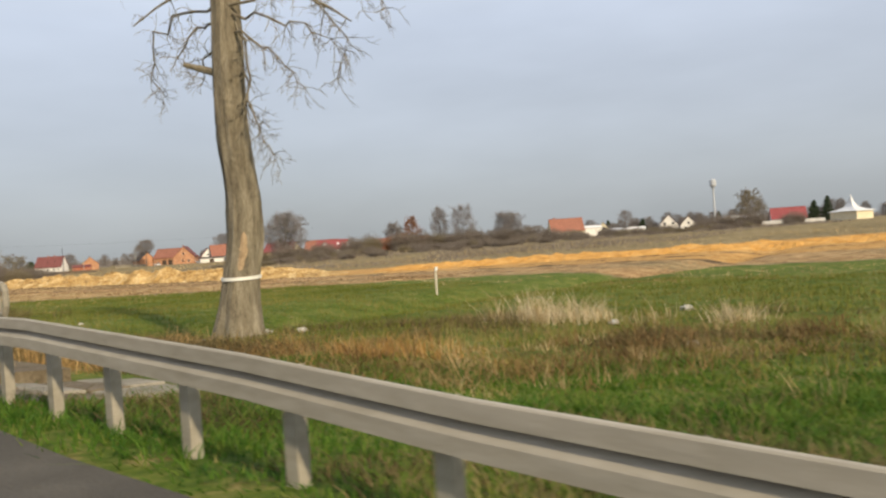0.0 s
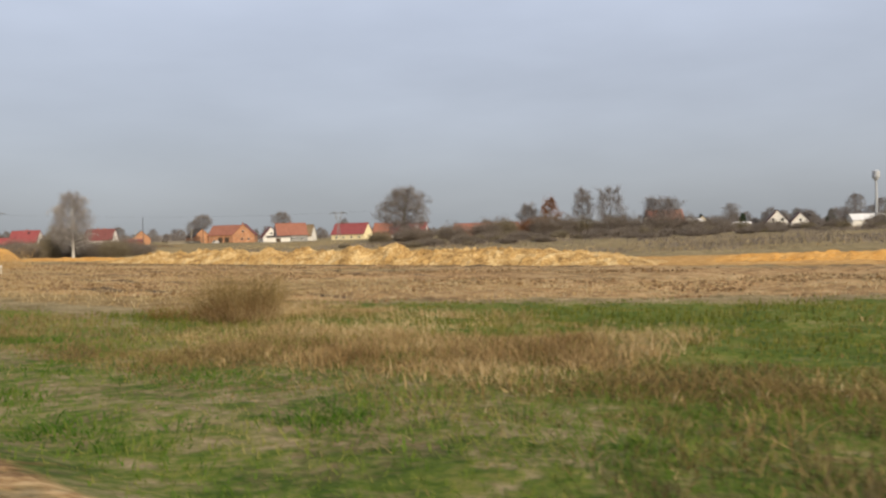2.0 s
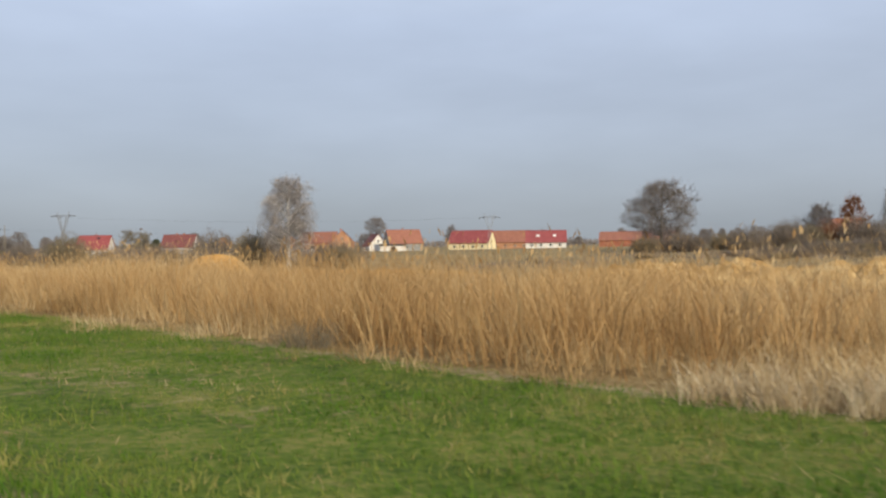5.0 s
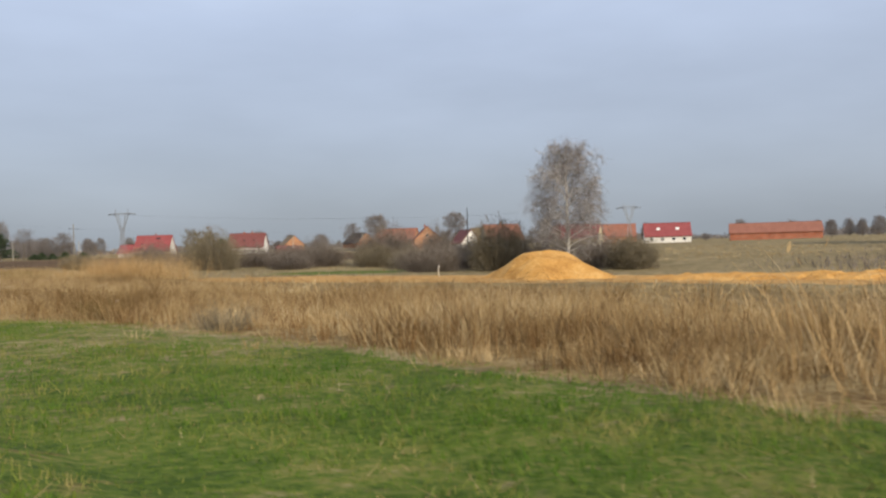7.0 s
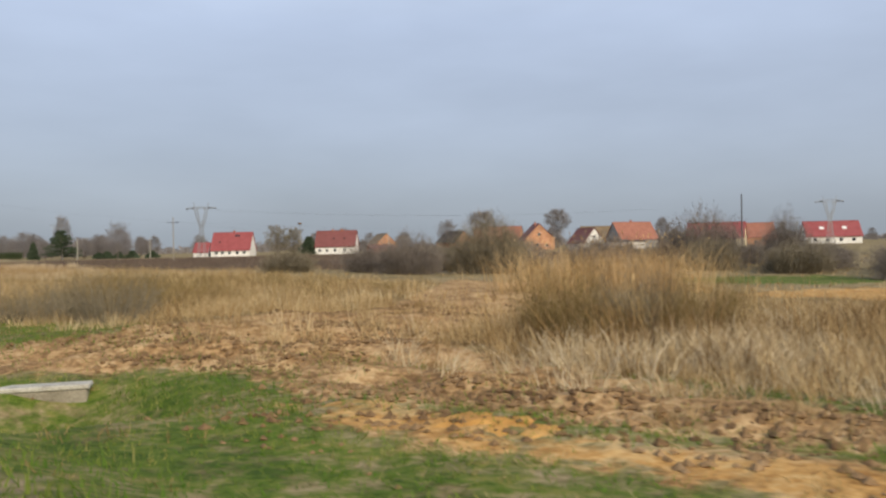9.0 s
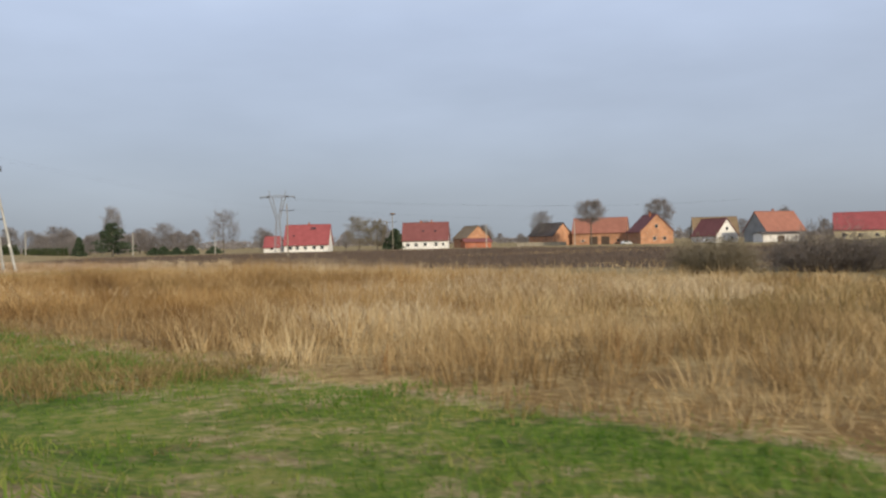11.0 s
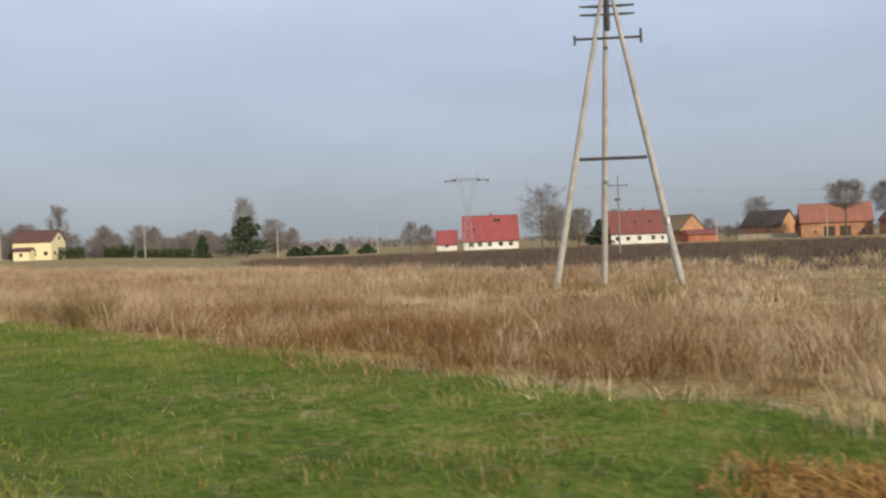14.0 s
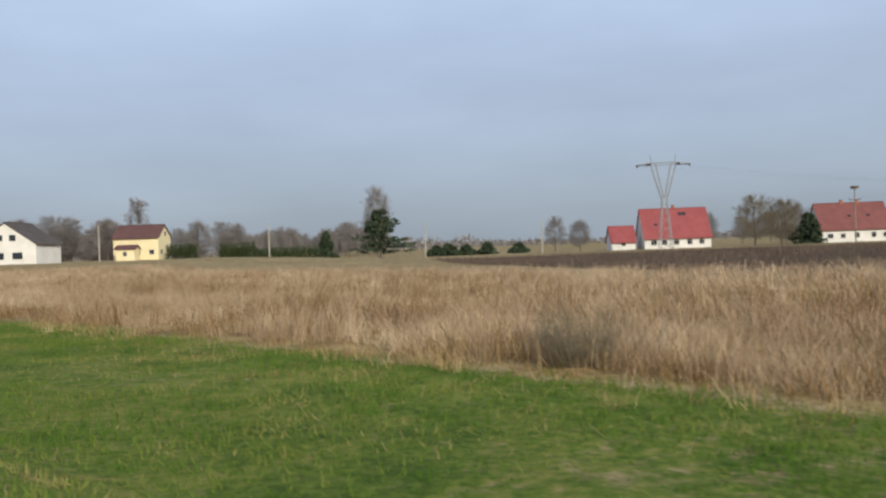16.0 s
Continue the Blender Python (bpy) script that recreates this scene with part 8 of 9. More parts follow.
clods("track_clods", x, y, ground_z(x, y) + 0.01, r, 0.075, M_TRACK_SOIL, "broken clods of brown soil churned up on the track")
x, y, r = scatter(43, 22000, (13, 70), (52, 190), lambda x, y, u: soft_in(x, y, BARE_SOIL) * patchy(x, y, 0.35, 5, -0.1, 0.5))
clods("field_clods", x, y, ground_z(x, y) + 0.02, r, 0.13, M_TRACK_SOIL, "dark clods of turned soil in the bare field")
x, y, r = scatter(44, 2600, (4, 26), (252, 300), lambda x, y, u: 0.75 * smooth01(8, 10, u) * (1 - 0.7 * soft_in(x, y, TRACK, 0.6)))
blades("straw_tufts", x, y, r, lambda x, y: 0.40 + 0.25 * patchy(x, y, 0.6, 3), 0.016, 0.55, M_DRY, "pale drooping straw tufts beside the track", "grass", tuft=26, tuft_r=0.16)
x, y, r = scatter(45, 44000, (4, 18), (364, 412), lambda x, y, u: soft_in(x, y, MOWN) * (0.6 + 0.4 * patchy(x * 2.2, y * 0.6, 0.9, 7)))
blades("mown_straw", x, y, r, lambda x, y: 0.07 + 0.05 * patchy(x, y, 1.2, 4), 0.016, 2.4, M_MOWN, "pale golden mown straw lying in loose heaps", "grass", tuft=14, tuft_r=0.22)

x, y, r = scatter(46, 17000, (7, 24), (-14, 64), lambda x, y, u: np.clip(np.exp(-(((x - 10.6) / 2.2) ** 2 + ((y - 9.8) / 3.6) ** 2)) + 0.9 * np.exp(-(((x - 14.5) / 2.6) ** 2 + ((y - 10.5) / 2.2) ** 2)) + 0.8 * np.exp(-(((x - 17.0) / 4.5) ** 2 + ((y - 5.5) / 2.2) ** 2)) + 1.3 * np.exp(-(((x - 13.4) / 3.0) ** 2 + ((y - 47.5) / 4.8) ** 2)), 0, 1) * (0.35 + 0.65 * patchy(x, y, 0.9, 9, -0.3, 0.3)) * 0.9)
near = y < 30
blades("bank_weeds", x[near], y[near], r, lambda x, y: 0.22 + 0.32 * patchy(x, y, 0.9, 3), 0.014, 0.9, M_WEED_MIX, "dead brown weeds on the bank below the road", "weeds", tuft=14, tuft_r=0.2)
blades("bank_weeds", x[~near], y[~near], r, lambda x, y: 0.50 + 0.35 * patchy(x, y, 0.6, 3), 0.016, 0.6, M_BANK_DARK, "dead olive-brown weeds on the bank below the road", "weeds", tuft=14, tuft_r=0.2)

x, y, r = scatter(47, 1700, (10, 26), (256, 280), lambda x, y, u: 0.18 * patchy(x, y, 0.7, 2) + np.clip(np.exp(-(((x - 18.5) / 2.6) ** 2 + ((y - 271.2) / 1.8) ** 2)) + np.exp(-(((x - 15.4) / 1.0) ** 2 + ((y - 273.6) / 1.0) ** 2)), 0, 1))
blades("pale_tussocks", x, y, r, lambda x, y: 0.62 + 0.2 * patchy(x, y, 0.8, 3), 0.016, 0.6, M_PALE_STRAW, "pale bleached tussocks of drooping grass", "grass", tuft=34, tuft_r=0.22)
x, y, r = scatter(48, 5200, (10.5, 15), (100, 150), lambda x, y, u: smooth01(-0.6, 0.4, u - reed_edge(y)) * (1 - smooth01(1.6, 3.0, u - reed_edge(y))) * patchy(x, y, 0.9, 2))
blades("pale_tussocks", x, y, r, lambda x, y: 0.5 + 0.25 * patchy(x, y, 0.8, 3), 0.015, 0.5, M_PALE_STRAW, "pale bleached tussocks along the field edge", "grass", tuft=20, tuft_r=0.18)
x, y, r = scatter(49, 3000, (9, 60), (-14, 80), lambda x, y, u: soft_in(x, y, GREEN_FIELD) * patchy(x, y, 0.12, 6, 0.0, 0.5) * 0.5)
blades("field_weeds", x, y, r, lambda x, y: 0.22 + 0 * x, 0.03, 0.6, M_DRY, "dry yellow patches in the green field", "grass", tuft=10, tuft_r=0.35)

x, y, r = scatter(50, 9000, (3, 11), (336, 374), lambda x, y, u: smooth01(3.0, 4.5, u) * (1 - smooth01(0.0, 1.0, u - reed_edge(y))) * (0.2 + 0.8 * patchy(x, y, 0.8, 3)) * (1 - soft_in(x, y, MOWN)) * 0.4)
blades("tangled_weeds", x, y, r, lambda x, y: 0.22 + 0.2 * patchy(x, y, 0.7, 3), 0.014, 0.8, M_BANK, "low tangled brown weeds on the verge", "weeds", tuft=14, tuft_r=0.2)

# loose tussocks that stand before the tall growth, and rank grass tufts on the verge
x, y, r = scatter(51, 16000, (8, 15), (100, 505), lambda x, y, u: np.exp(-((u - reed_edge(y) + 0.5) / 0.7) ** 2) * patchy(x, y, 0.9, 8, 0.0, 0.4) * 0.5 * (1 - soft_in(x, y, MOWN)) * (1 - soft_in(x, y, TRACK, 0.6)))
blades("edge_tussocks", x, y, r, lambda x, y: 0.36 + 0.25 * patchy(x, y, 0.8, 3), 0.014, 0.55, M_DRY, "dry tussocks where the verge meets the tall grass", "grass", tuft=16, tuft_r=0.17)
x, y, r = scatter(52, 14000, (2, 12), (-12, 505), lambda x, y, u: verge_density(x, y, u) * patchy(x, y, 1.1, 2, 0.1, 0.5) * 0.5)
blades("rank_grass", x, y, r, lambda x, y: 0.2 + 0.08 * patchy(x, y, 0.8, 3), 0.016, 0.6, M_GRASS, "rank green tufts in the verge grass", "grass", tuft=12, tuft_r=0.16)
x, y, r = scatter(53, 26000, (2.2, 12), (236, 505), lambda x, y, u: (1 - smooth01(-1.2, 0.2, u - reed_edge(y))) * patchy(x, y, 0.45, 12, 0.0, 0.5) * patchy(x, y, 1.6, 4, -0.1, 0.4) * 0.6 * smooth01(2.0, 3.2, u) * (1 - soft_in(x, y, TRACK, 0.6)))
blades("withered_tufts", x, y, r, lambda x, y: 0.13 + 0.07 * patchy(x, y, 0.8, 3), 0.013, 0.8, M_BANK, "withered brown tufts in the green verge", "grass", tuft=12, tuft_r=0.17)
x, y, r = scatter(54, 13000, (8, 36), (336, 400), lambda x, y, u: np.clip(tall_density(x, y, u) * 4.4, 0, 1) * smooth01(338, 350, y) * (1 - smooth01(388, 398, y)) * patchy(x, y, 0.35, 6, -0.5, 0.2))
blades("rust_grass", x, y, r, lambda x, y: tall_height(x, y) * 1.05, 0.018, 0.45, M_RUST, "tangled rust-brown tall grass", "grass", tuft=16, tuft_r=0.28)

# rank growth on the stream's slopes, and low dark tufts on the slope below the rail
x, y, r = scatter(55, 5200, (5.2, 12.5), (12, 36), lambda x, y, u: stream_bank(x, y) * (0.35 + 0.65 * patchy(x, y, 0.9, 4)))
blades("stream_weeds", x, y, r, lambda x, y: 0.38 + 0.25 * patchy(x, y, 0.8, 3), 0.016, 0.7, M_BANK_DARK, "dark rank weeds on the stream bank by the bridge", "weeds", tuft=16, tuft_r=0.2)
x, y, r = scatter(56, 3400, (5.4, 12), (12, 36), lambda x, y, u: stream_bank(x, y) * patchy(x, y, 1.3, 9, 0.0, 0.5))
blades("stream_weeds", x, y, r, lambda x, y: 0.34 + 0.2 * patchy(x, y, 0.8, 3), 0.014, 0.7, M_RUST, "rusty dead weeds on the stream bank by the bridge", "weeds", tuft=14, tuft_r=0.2)
# these low tufts carry the shade below the rail in their dark colour
x, y, r = scatter(57, 7000, (3.1, 10), (39, 62), lambda x, y, u: smooth01(3.1, 3.5, u) * clear(x, y) * (0.25 + 0.75 * patchy(x, y, 1.0, 6)) * (1 - smooth01(56, 62, y)) * 0.8)
blades("rank_tufts", x, y, r, lambda x, y: 0.24 + 0.12 * patchy(x, y, 0.8, 3), 0.016, 0.7, M_BANK_DARK, "withered tufts darkened for shade on the slope below the guard rail", "grass", tuft=12, tuft_r=0.18)

# pale reeds before the far scrub
x, y, r = scatter(58, 9000, (140, 310), (80, 215), lambda x, y, u: np.exp(-((x - np.interp(y, [80, 104, 140, 168, 205, 215], [330, 288, 222, 188, 158, 150])) / 9) ** 2) * (0.2 + 0.8 * patchy(x, y, 0.16, 4)))
blades("far_reeds", x, y, r, lambda x, y: 1.0 + 0.5 * patchy(x, y, 0.2, 3), 0.16, 0.3, M_PALE_STRAW, "pale dry reeds before the far scrub", "reeds", bent=False)

# withered maize left standing at the edge of the dark field
r = np.random.default_rng(59)
f = np.repeat(np.linspace(0, 1, 17) + r.normal(0, 0.012, 17), 3)
x, y = 64.2 + 6.0 * f + r.normal(0, 0.25, len(f)), 450.5 - 19.0 * f + r.normal(0, 0.25, len(f))
blades("withered_maize", x, y, r, lambda x, y: 1.0 + 0.4 * patchy(x, y, 0.6, 3), 0.07, 0.5, M_PALE_STRAW, "pale withered maize stalks at the field edge", "maize", tuft=16, tuft_r=0.18)

# golden tussocks on the road side of the ditch
r = np.random.default_rng(60)
n = 620
q, s_ = r.uniform(-2.4, 0.5, n), r.uniform(8.6, 21, n)
keep = r.random(n) < 0.3 + 0.7 * patchy(q, s_, 1.1, 3)
q, s_ = q[keep], s_[keep]
x, y = 8.65 + 0.68 * q + 0.73 * s_, 408.35 + 0.73 * q - 0.68 * s_
blades("ditch_tussocks", x, y, r, lambda x, y: 0.32 + 0.3 * patchy(x, y, 0.9, 3), 0.016, 0.6, M_REED, "golden drooping tussocks beside the ditch", "grass", tuft=30, tuft_r=0.2)
r = np.random.default_rng(61)
n = 9000
x, y = r.uniform(6.3, 9.6, n), r.uniform(413.0, 419.2, n)
keep = r.random(n) < soft_in(x, y, DUG, 0.3)
x, y = x[keep], y[keep]
blades("matted_grass", x, y, r, lambda x, y: 0.16 + 0.12 * patchy(x, y, 1.5, 3), 0.02, 1.2, M_RUST_DRY, "rusty matted grass torn up with the dug earth", "grass", base_drop=-0.06)
clods("earth_clods", x[:500], y[:500], ground_z(x[:500], y[:500]) + 0.14, r, 0.05, M_RUST_SOIL, "loose clods of dug rust-brown earth")

# brown withered belt of the verge past the bridge, and lush lumps nearer the road
x, y, r = scatter(62, 15000, (6.5, 15.5), (52, 104), lambda x, y, u: np.exp(-((u - np.interp(y, [52, 62, 75, 90, 104], [12.0, 10.5, 7.6, 7.2, 7.0])) / 2.6) ** 2) * (0.15 + 0.85 * patchy(x, y, 0.55, 4)) * (1 - 0.5 * smooth01(80, 100, y)))
blades("withered_grass", x, y, r, lambda x, y: 0.17 + 0.14 * patchy(x, y, 0.6, 5), 0.016, 0.9, M_BANK, "brown withered grass in a loose belt along the verge", "grass", tuft=13, tuft_r=0.22)
x, y, r = scatter(63, 5200, (3.4, 8.5), (56, 108), lambda x, y, u: patchy(x, y, 1.5, 11, 0.0, 0.6) * (1 - smooth01(6.5, 8.5, u)) * 0.7)
blades("lush_tufts", x, y, r, lambda x, y: 0.15 + 0.10 * patchy(x, y, 0.9, 3), 0.02, 0.8, M_LUSH, "deep green lumps of grass on the verge", "grass", tuft=16, tuft_r=0.22)

# olive-brown scrub by the field entrance
x, y, r = scatter(64, 6500, (11, 48), (284, 345), lambda x, y, u: np.clip(1.2 * np.exp(-(((x - 17) / 6) ** 2 + ((y - 299) / 8) ** 2)) + np.exp(-(((x - 33) / 9) ** 2 + ((y - 322) / 16) ** 2)), 0, 1) * (0.2 + 0.8 * patchy(x, y, 0.4, 7)) * (1 - soft_in(x, y, TRACK, 0.6)))
blades("scrub_weeds", x, y, r, lambda x, y: 0.85 + 0.6 * patchy(x, y, 0.4, 5), 0.018, 0.45, M_BANK, "olive-brown dead weeds standing by the field entrance", "weeds", tuft=16, tuft_r=0.32)
# brown dead weeds before the tripod pole, bleached tussocks at their foot
x, y, r = scatter(65, 5200, (9.5, 24), (414, 446), lambda x, y, u: np.clip(np.exp(-(((x - 14.6) / 2.6) ** 2 + ((y - 428) / 7) ** 2)) + 0.7 * np.exp(-(((x - 17.5) / 3) ** 2 + ((y - 440) / 5) ** 2)), 0, 1) * (0.25 + 0.75 * patchy(x, y, 0.7, 3)))
blades("brown_weeds", x, y, r, lambda x, y: 0.55 + 0.4 * patchy(x, y, 0.6, 3), 0.016, 0.5, M_WEED, "dense brown dead weeds before the power pole", "weeds", tuft=16, tuft_r=0.25)
x, y, r = scatter(66, 1500, (9.5, 24), (405, 430), lambda x, y, u: np.clip(np.exp(-((u - reed_edge(y) + 0.4) / 0.5) ** 2) * smooth01(416, 418, y) * (1 - smooth01(426, 429, y)) + np.exp(-(((x - 20) / 3) ** 2 + ((y - 410) / 2) ** 2)), 0, 1) * (0.25 + 0.75 * patchy(x, y, 1.1, 3)))
blades("pale_tussocks", x, y, r, lambda x, y: 0.34 + 0.2 * patchy(x, y, 0.8, 3), 0.016, 0.8, M_PALE_STRAW, "pale drooping tussocks at the foot of the weeds", "grass", tuft=24, tuft_r=0.22)

# brown scrub that covers the rise before the hedge row
x, y, r = scatter(67, 60000, (92, 300), (70, 250), lambda x, y, u: smooth01(0, 14, x - np.interp(y, [70, 100, 130, 190, 250], [152, 122, 108, 92, 92])) * (1 - smooth01(0, 30, x - np.interp(y, [70, 110, 150, 200, 250], [310, 285, 240, 205, 170]))) * (0.12 + 0.88 * patchy(x, y, 0.09, 4, -0.5, 0.3)) * (1 - smooth01(215, 250, y)))
blades("low_scrub", x, y, r, lambda x, y: 0.55 + 0.75 * patchy(x, y, 0.12, 6), 0.13, 0.5, M_SCRUB, "low brown scrub before the hedge row", "scrub", bent=False)
for i in range(44):
    f = low_rng.random()
    x = np.interp(f, [0, 0.4, 0.7, 1], [140, 165, 195, 255]) + low_rng.uniform(-10, 14)
    y = np.interp(f, [0, 0.4, 0.7, 1], [212, 172, 140, 100]) + low_rng.uniform(-12, 10)
    w, h = low_rng.uniform(0.3, 0.55), low_rng.uniform(0.14, 0.26)
    copy_thing(bush_stock[2 if i % 3 else 1], at_ground(x, y, low_rng.uniform(0, 360))).scale = (w, w, h)

# pale clumps that stand up on the bank near the start, and dark turned earth between the weeds
x, y, r = scatter(68, 2200, (14, 30), (-2, 16), lambda x, y, u: np.clip(np.exp(-(((x - 19.7) / 1.1) ** 2 + ((y - 12.9) / 1.3) ** 2)) + np.exp(-(((x - 20.4) / 0.9) ** 2 + ((y - 10.2) / 0.7) ** 2)) + 0.6 * np.exp(-(((x - 21.5) / 0.8) ** 2 + ((y - 8.1) / 0.5) ** 2)), 0, 1) * (0.3 + 0.7 * patchy(x, y, 1.2, 5)))
blades("pale_tussocks", x, y, r, lambda x, y: 0.78 + 0.4 * patchy(x, y, 0.9, 3), 0.016, 0.4, M_PALE_STRAW, "pale upright tussocks on the bank near the big tree", "grass", tuft=26, tuft_r=0.24)

# brown and olive clumps that break up the dry grass
x, y, r = scatter(69, 5200, (10.5, 34), (206, 276), lambda x, y, u: np.clip(tall_density(x, y, u) * 1.6, 0, 1) * patchy(x, y, 0.3, 17, 0.0, 0.45))
blades("brown_weeds", x, y, r, lambda x, y: tall_height(x, y) * 1.15 + 0.1, 0.018, 0.45, M_WEED_MIX, "dark brown weed clumps in the dry grass", "weeds", tuft=18, tuft_r=0.34)
x, y, r = scatter(70, 2600, (8.6, 32), (338, 398), lambda x, y, u: smooth01(-0.4, 0.8, u - reed_edge(y)) * patchy(x, y, 0.33, 23, 0.0, 0.45) * (1 - soft_in(x, y, MOWN)) * (1 - soft_in(x, y, GREEN_STRIP)))
blades("brown_weeds", x, y, r, lambda x, y: tall_height(x, y) * 1.1, 0.018, 0.45, M_WEED_MIX, "dark brown weed clumps in the rust-coloured grass", "weeds", tuft=18, tuft_r=0.34)
x, y, r = scatter(71, 6400, (13, 46), (338, 398), lambda x, y, u: smooth01(3, 6, u - reed_edge(y)) * patchy(x, y, 0.22, 29, 0.05, 0.5) * (1 - soft_in(x, y, GREEN_STRIP)))
blades("pale_tussocks", x, y, r, lambda x, y: tall_height(x, y) * 1.12, 0.02, 0.5, M_PALE_STRAW, "pale straw patches in the rust-coloured grass", "grass", tuft=16, tuft_r=0.34)
x, y, r = scatter(72, 4200, (11, 44), (430, 560), lambda x, y, u: np.clip(tall_density(x, y, u) * 1.6, 0, 1) * patchy(x, y, 0.3, 19, 0.05, 0.5))
blades("brown_weeds", x, y, r, lambda x, y: tall_height(x, y) * 1.1, 0.018, 0.5, M_WEED_MIX, "brown weed clumps in the dry meadow", "weeds", tuft=18, tuft_r=0.36)

# dark weedy bank by the big tree, rusty stems at its foot, deep green grass below it
WEEDY = [(10.5, 11.5), (12.5, 16.5), (14.6, 20.5), (20, 19), (22.3, 13), (24, 5), (24, -2), (16, 2.2), (13.6, 6.2)]
x, y, r = scatter(73, 4600, (8, 26), (-4, 22), lambda x, y, u: soft_in(x, y, WEEDY, 1.0) * patchy(x, y, 0.7, 31, -0.2, 0.3))
blades("bank_weeds", x, y, r, lambda x, y: 0.20 + 0.22 * patchy(x, y, 0.9, 3), 0.016, 0.9, M_BANK_DARK, "dark trampled weeds on the uneven bank", "weeds", tuft=16, tuft_r=0.22)
x, y, r = scatter(74, 900, (8, 16), (6, 18), lambda x, y, u: np.exp(-(((x - 11.9) / 1.3) ** 2 + ((y - 12.6) / 2.2) ** 2)) * (0.2 + 0.8 * patchy(x, y, 1.1, 6)))
blades("bank_weeds", x, y, r, lambda x, y: 0.36 + 0.22 * patchy(x, y, 0.9, 3), 0.016, 0.7, M_RUST_DRY, "rusty dead stems at the foot of the bank", "weeds", tuft=16, tuft_r=0.2)
x, y, r = scatter(75, 12000, (2.6, 13.5), (-12, 13), lambda x, y, u: (1 - soft_in(x, y, WEEDY, 0.8)) * (0.35 + 0.65 * patchy(x, y, 0.8, 6)) * clear(x, y))
blades("lush_tufts", x, y, r, lambda x, y: 0.13 + 0.07 * patchy(x, y, 0.9, 3), 0.02, 0.8, M_LUSH, "deep green grass on the slope behind the guard rail", "grass", tuft=14, tuft_r=0.2)

# more dark tufts in place of the shade under the rail
x, y, r = scatter(77, 5200, (3.0, 10), (-12, 14), lambda x, y, u: smooth01(3.0, 3.4, u) * patchy(x, y, 0.7, 12, -0.1, 0.4) * (1 - 0.6 * smooth01(5, 8, u)) * clear(x, y))
blades("rank_tufts", x, y, r, lambda x, y: 0.17 + 0.10 * patchy(x, y, 0.8, 3), 0.016, 0.8, M_BANK_DARK, "withered tufts darkened for shade in the grass below the guard rail", "grass", tuft=13, tuft_r=0.2)

# sedge that fills the shallow end of the ditch, straw that hangs over its edge
r = np.random.default_rng(78)
n = 900
q, s_ = r.uniform(-2.3, 1.2, n), r.uniform(6.0, 15, n)
keep = r.random(n) < smooth01(6.0, 8.0, s_ + 0.5 * q) * (0.35 + 0.65 * patchy(q, s_, 1.0, 8))
q, s_ = q[keep], s_[keep]
x, y = 8.65 + 0.68 * q + 0.73 * s_, 408.35 + 0.73 * q - 0.68 * s_
blades("sedge_tufts", x, y, r, lambda x, y: 0.42 + 0.22 * patchy(x, y, 1.2, 3), 0.016, 0.7, M_BANK_DRY, "olive and straw-coloured sedge in the shallow end of the ditch", "grass", tuft=24, tuft_r=0.2, base_drop=0.0)
n = 420
q, s_ = r.normal(-1.45, 0.22, n), r.uniform(-4.0, 9, n)
keep = r.random(n) < patchy(q, s_, 0.9, 5, -0.2, 0.4)
q, s_ = q[keep], s_[keep]
x, y = 8.65 + 0.68 * q + 0.73 * s_, 408.35 + 0.73 * q - 0.68 * s_
blades("edge_straw", x, y, r, lambda x, y: 0.26 + 0.14 * patchy(x, y, 1.2, 3), 0.016, 1.1, M_MOWN, "loose straw hanging over the edge of the ditch", "grass", tuft=22, tuft_r=0.22)
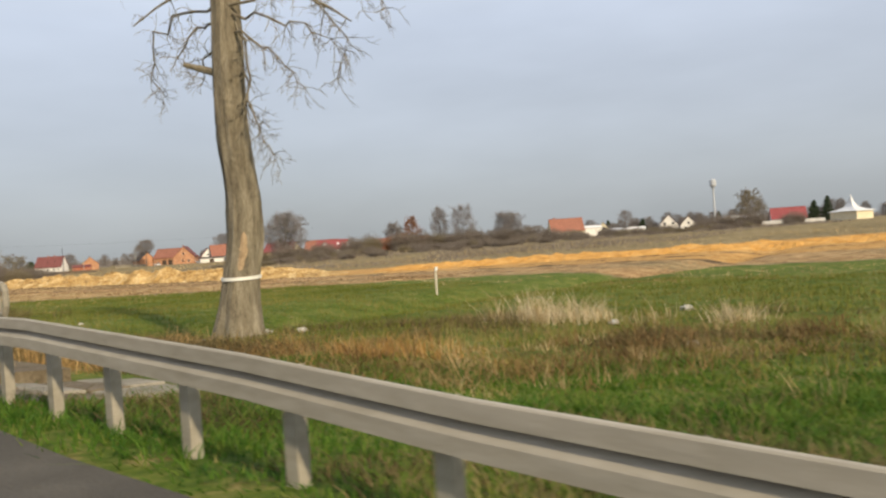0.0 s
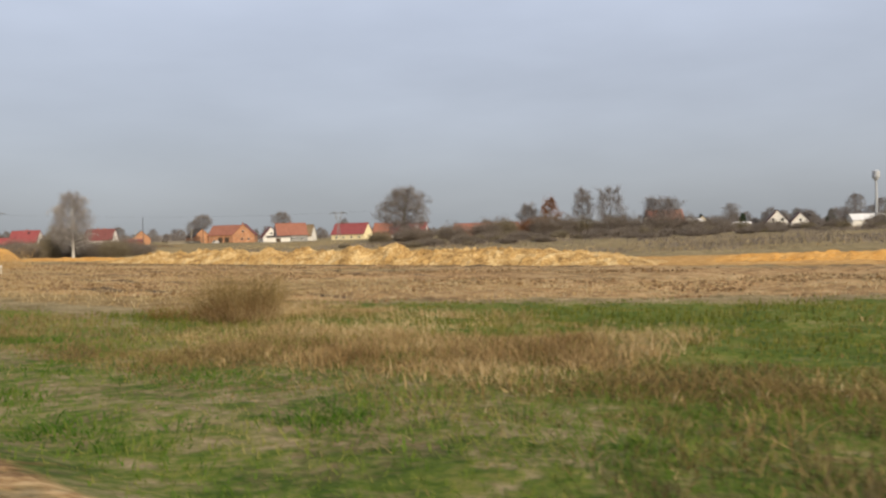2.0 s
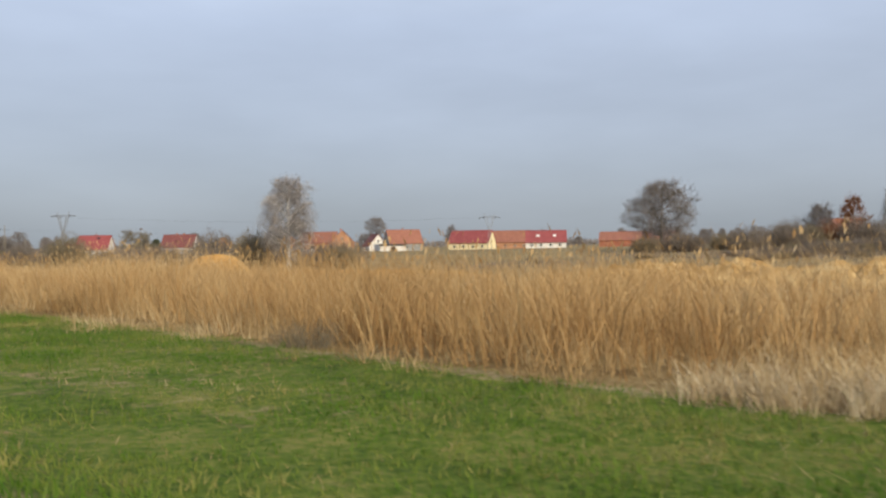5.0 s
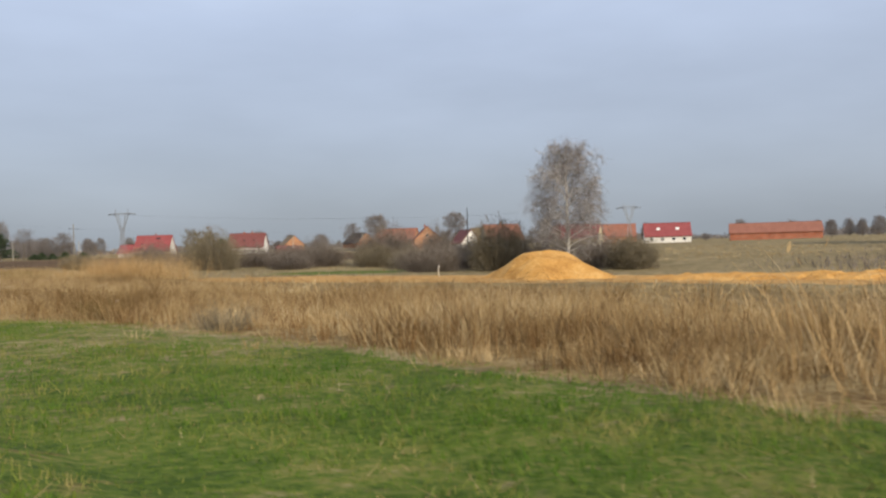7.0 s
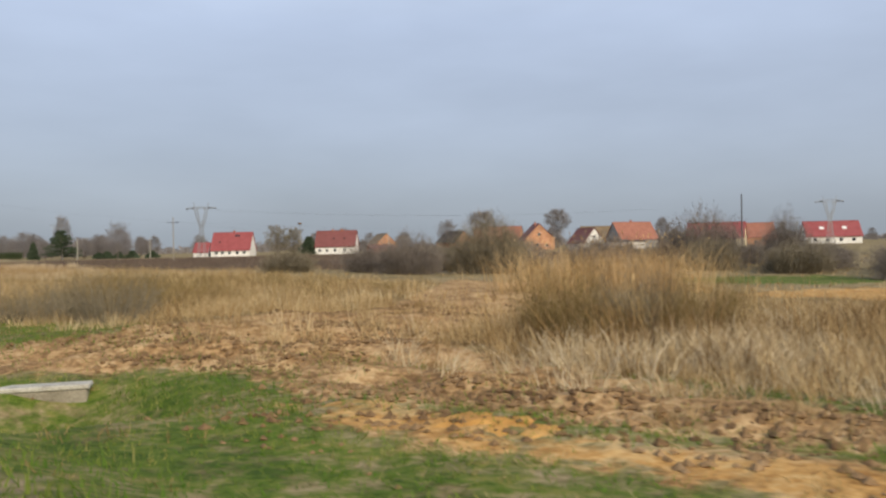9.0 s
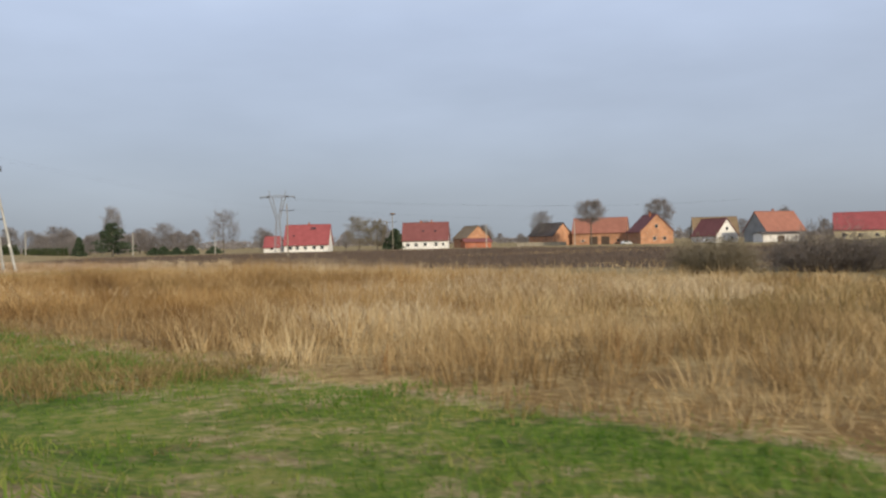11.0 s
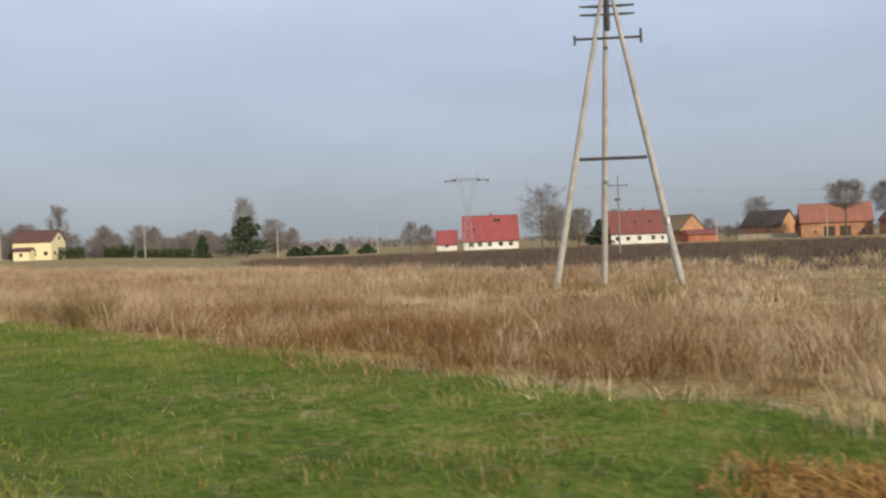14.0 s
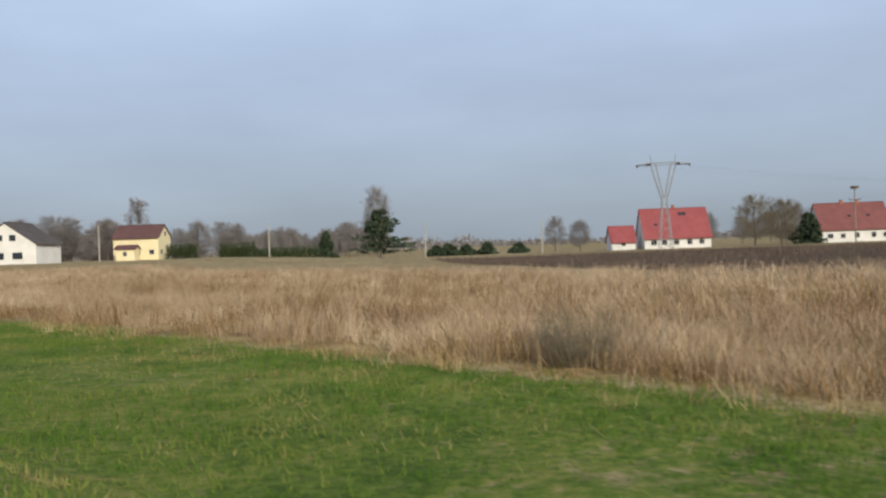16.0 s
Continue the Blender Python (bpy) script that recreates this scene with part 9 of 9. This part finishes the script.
# pale and dark tufts that break up the dug bank
n = 700
q, s_ = r.uniform(0.7, 3.3, n), r.uniform(-4.0, 21, n)
keep = r.random(n) < patchy(q, s_, 0.55, 7, 0.0, 0.4)
q, s_ = q[keep], s_[keep]
x, y = 8.65 + 0.68 * q + 0.73 * s_, 408.35 + 0.73 * q - 0.68 * s_
up = bank_top(q, s_)
for name, pick, mat, txt in (("bank_tufts", slice(0, None, 2), M_BANK_DRY, "straw tufts torn up on the dug bank"), ("bank_tufts", slice(1, None, 2), M_WEED_MIX, "dark weed roots torn up on the dug bank")):
    ob = blades(name, x[pick], y[pick], r, lambda x, y: 0.2 + 0.14 * patchy(x, y, 1.2, 3), 0.016, 1.0, mat, txt, "grass", tuft=18, tuft_r=0.16)
    lift = np.repeat(up[pick], 18 * 5)
    co = np.empty(len(ob.data.vertices) * 3)
    ob.data.vertices.foreach_get("co", co)
    co[2::3] += lift
    ob.data.vertices.foreach_set("co", co)

# tan tussocks round the bare shrub past the bridge
x, y, r = scatter(76, 5200, (7.5, 20), (64, 82), lambda x, y, u: smooth01(0, 3, u - np.interp(y, [64, 70, 75, 78, 82], [7.5, 7.5, 9.0, 12.0, 14.0])) * (0.25 + 0.75 * patchy(x, y, 0.6, 14)) * 0.8)
blades("tan_tussocks", x, y, r, lambda x, y: 0.2 + 0.22 * patchy(x, y, 0.7, 3), 0.016, 0.7, M_DRY, "tan drooping tussocks round the bare shrub", "grass", tuft=16, tuft_r=0.22)

# brown seeded weeds along the front of the faded meadow
x, y, r = scatter(79, 3600, (9.5, 18), (424, 540), lambda x, y, u: np.exp(-((u - reed_edge(y) - 1.3) / 1.1) ** 2) * patchy(x, y, 0.35, 9, -0.3, 0.35))
blades("brown_weeds", x, y, r, lambda x, y: 0.62 + 0.35 * patchy(x, y, 0.6, 3), 0.016, 0.45, M_WEED_MIX, "brown seeded weeds along the front of the meadow", "weeds", tuft=18, tuft_r=0.26)
# churned mud in ruts and patches beside the field entrance
x, y, r = scatter(80, 5000, (3.5, 16), (262, 292), lambda x, y, u: np.exp(-((u - 7.6 - 0.5 * wave(x * 0, y, 0.4, 2)) / 2.0) ** 2) * patchy(x * 1.6, y * 0.5, 0.7, 15, 0.05, 0.5) * smooth01(3.8, 5.2, u))
clods("track_clods", x, y, ground_z(x, y) + 0.0, r, 0.045, M_TRACK_SOIL, "brown mud thrown up on the grass by the field entrance")
# dark wet mud in the wheel ruts on the verge
x, y, r = scatter(81, 60000, (6.5, 11.5), (223, 254), lambda x, y, u: np.clip(wheel_ruts(x, y) * 1.5, 0, 1))
clods("rut_mud", x, y, ground_z(x, y) + 0.0, r, 0.048, M_MUD, "dark wet clods of mud in the wheel ruts")
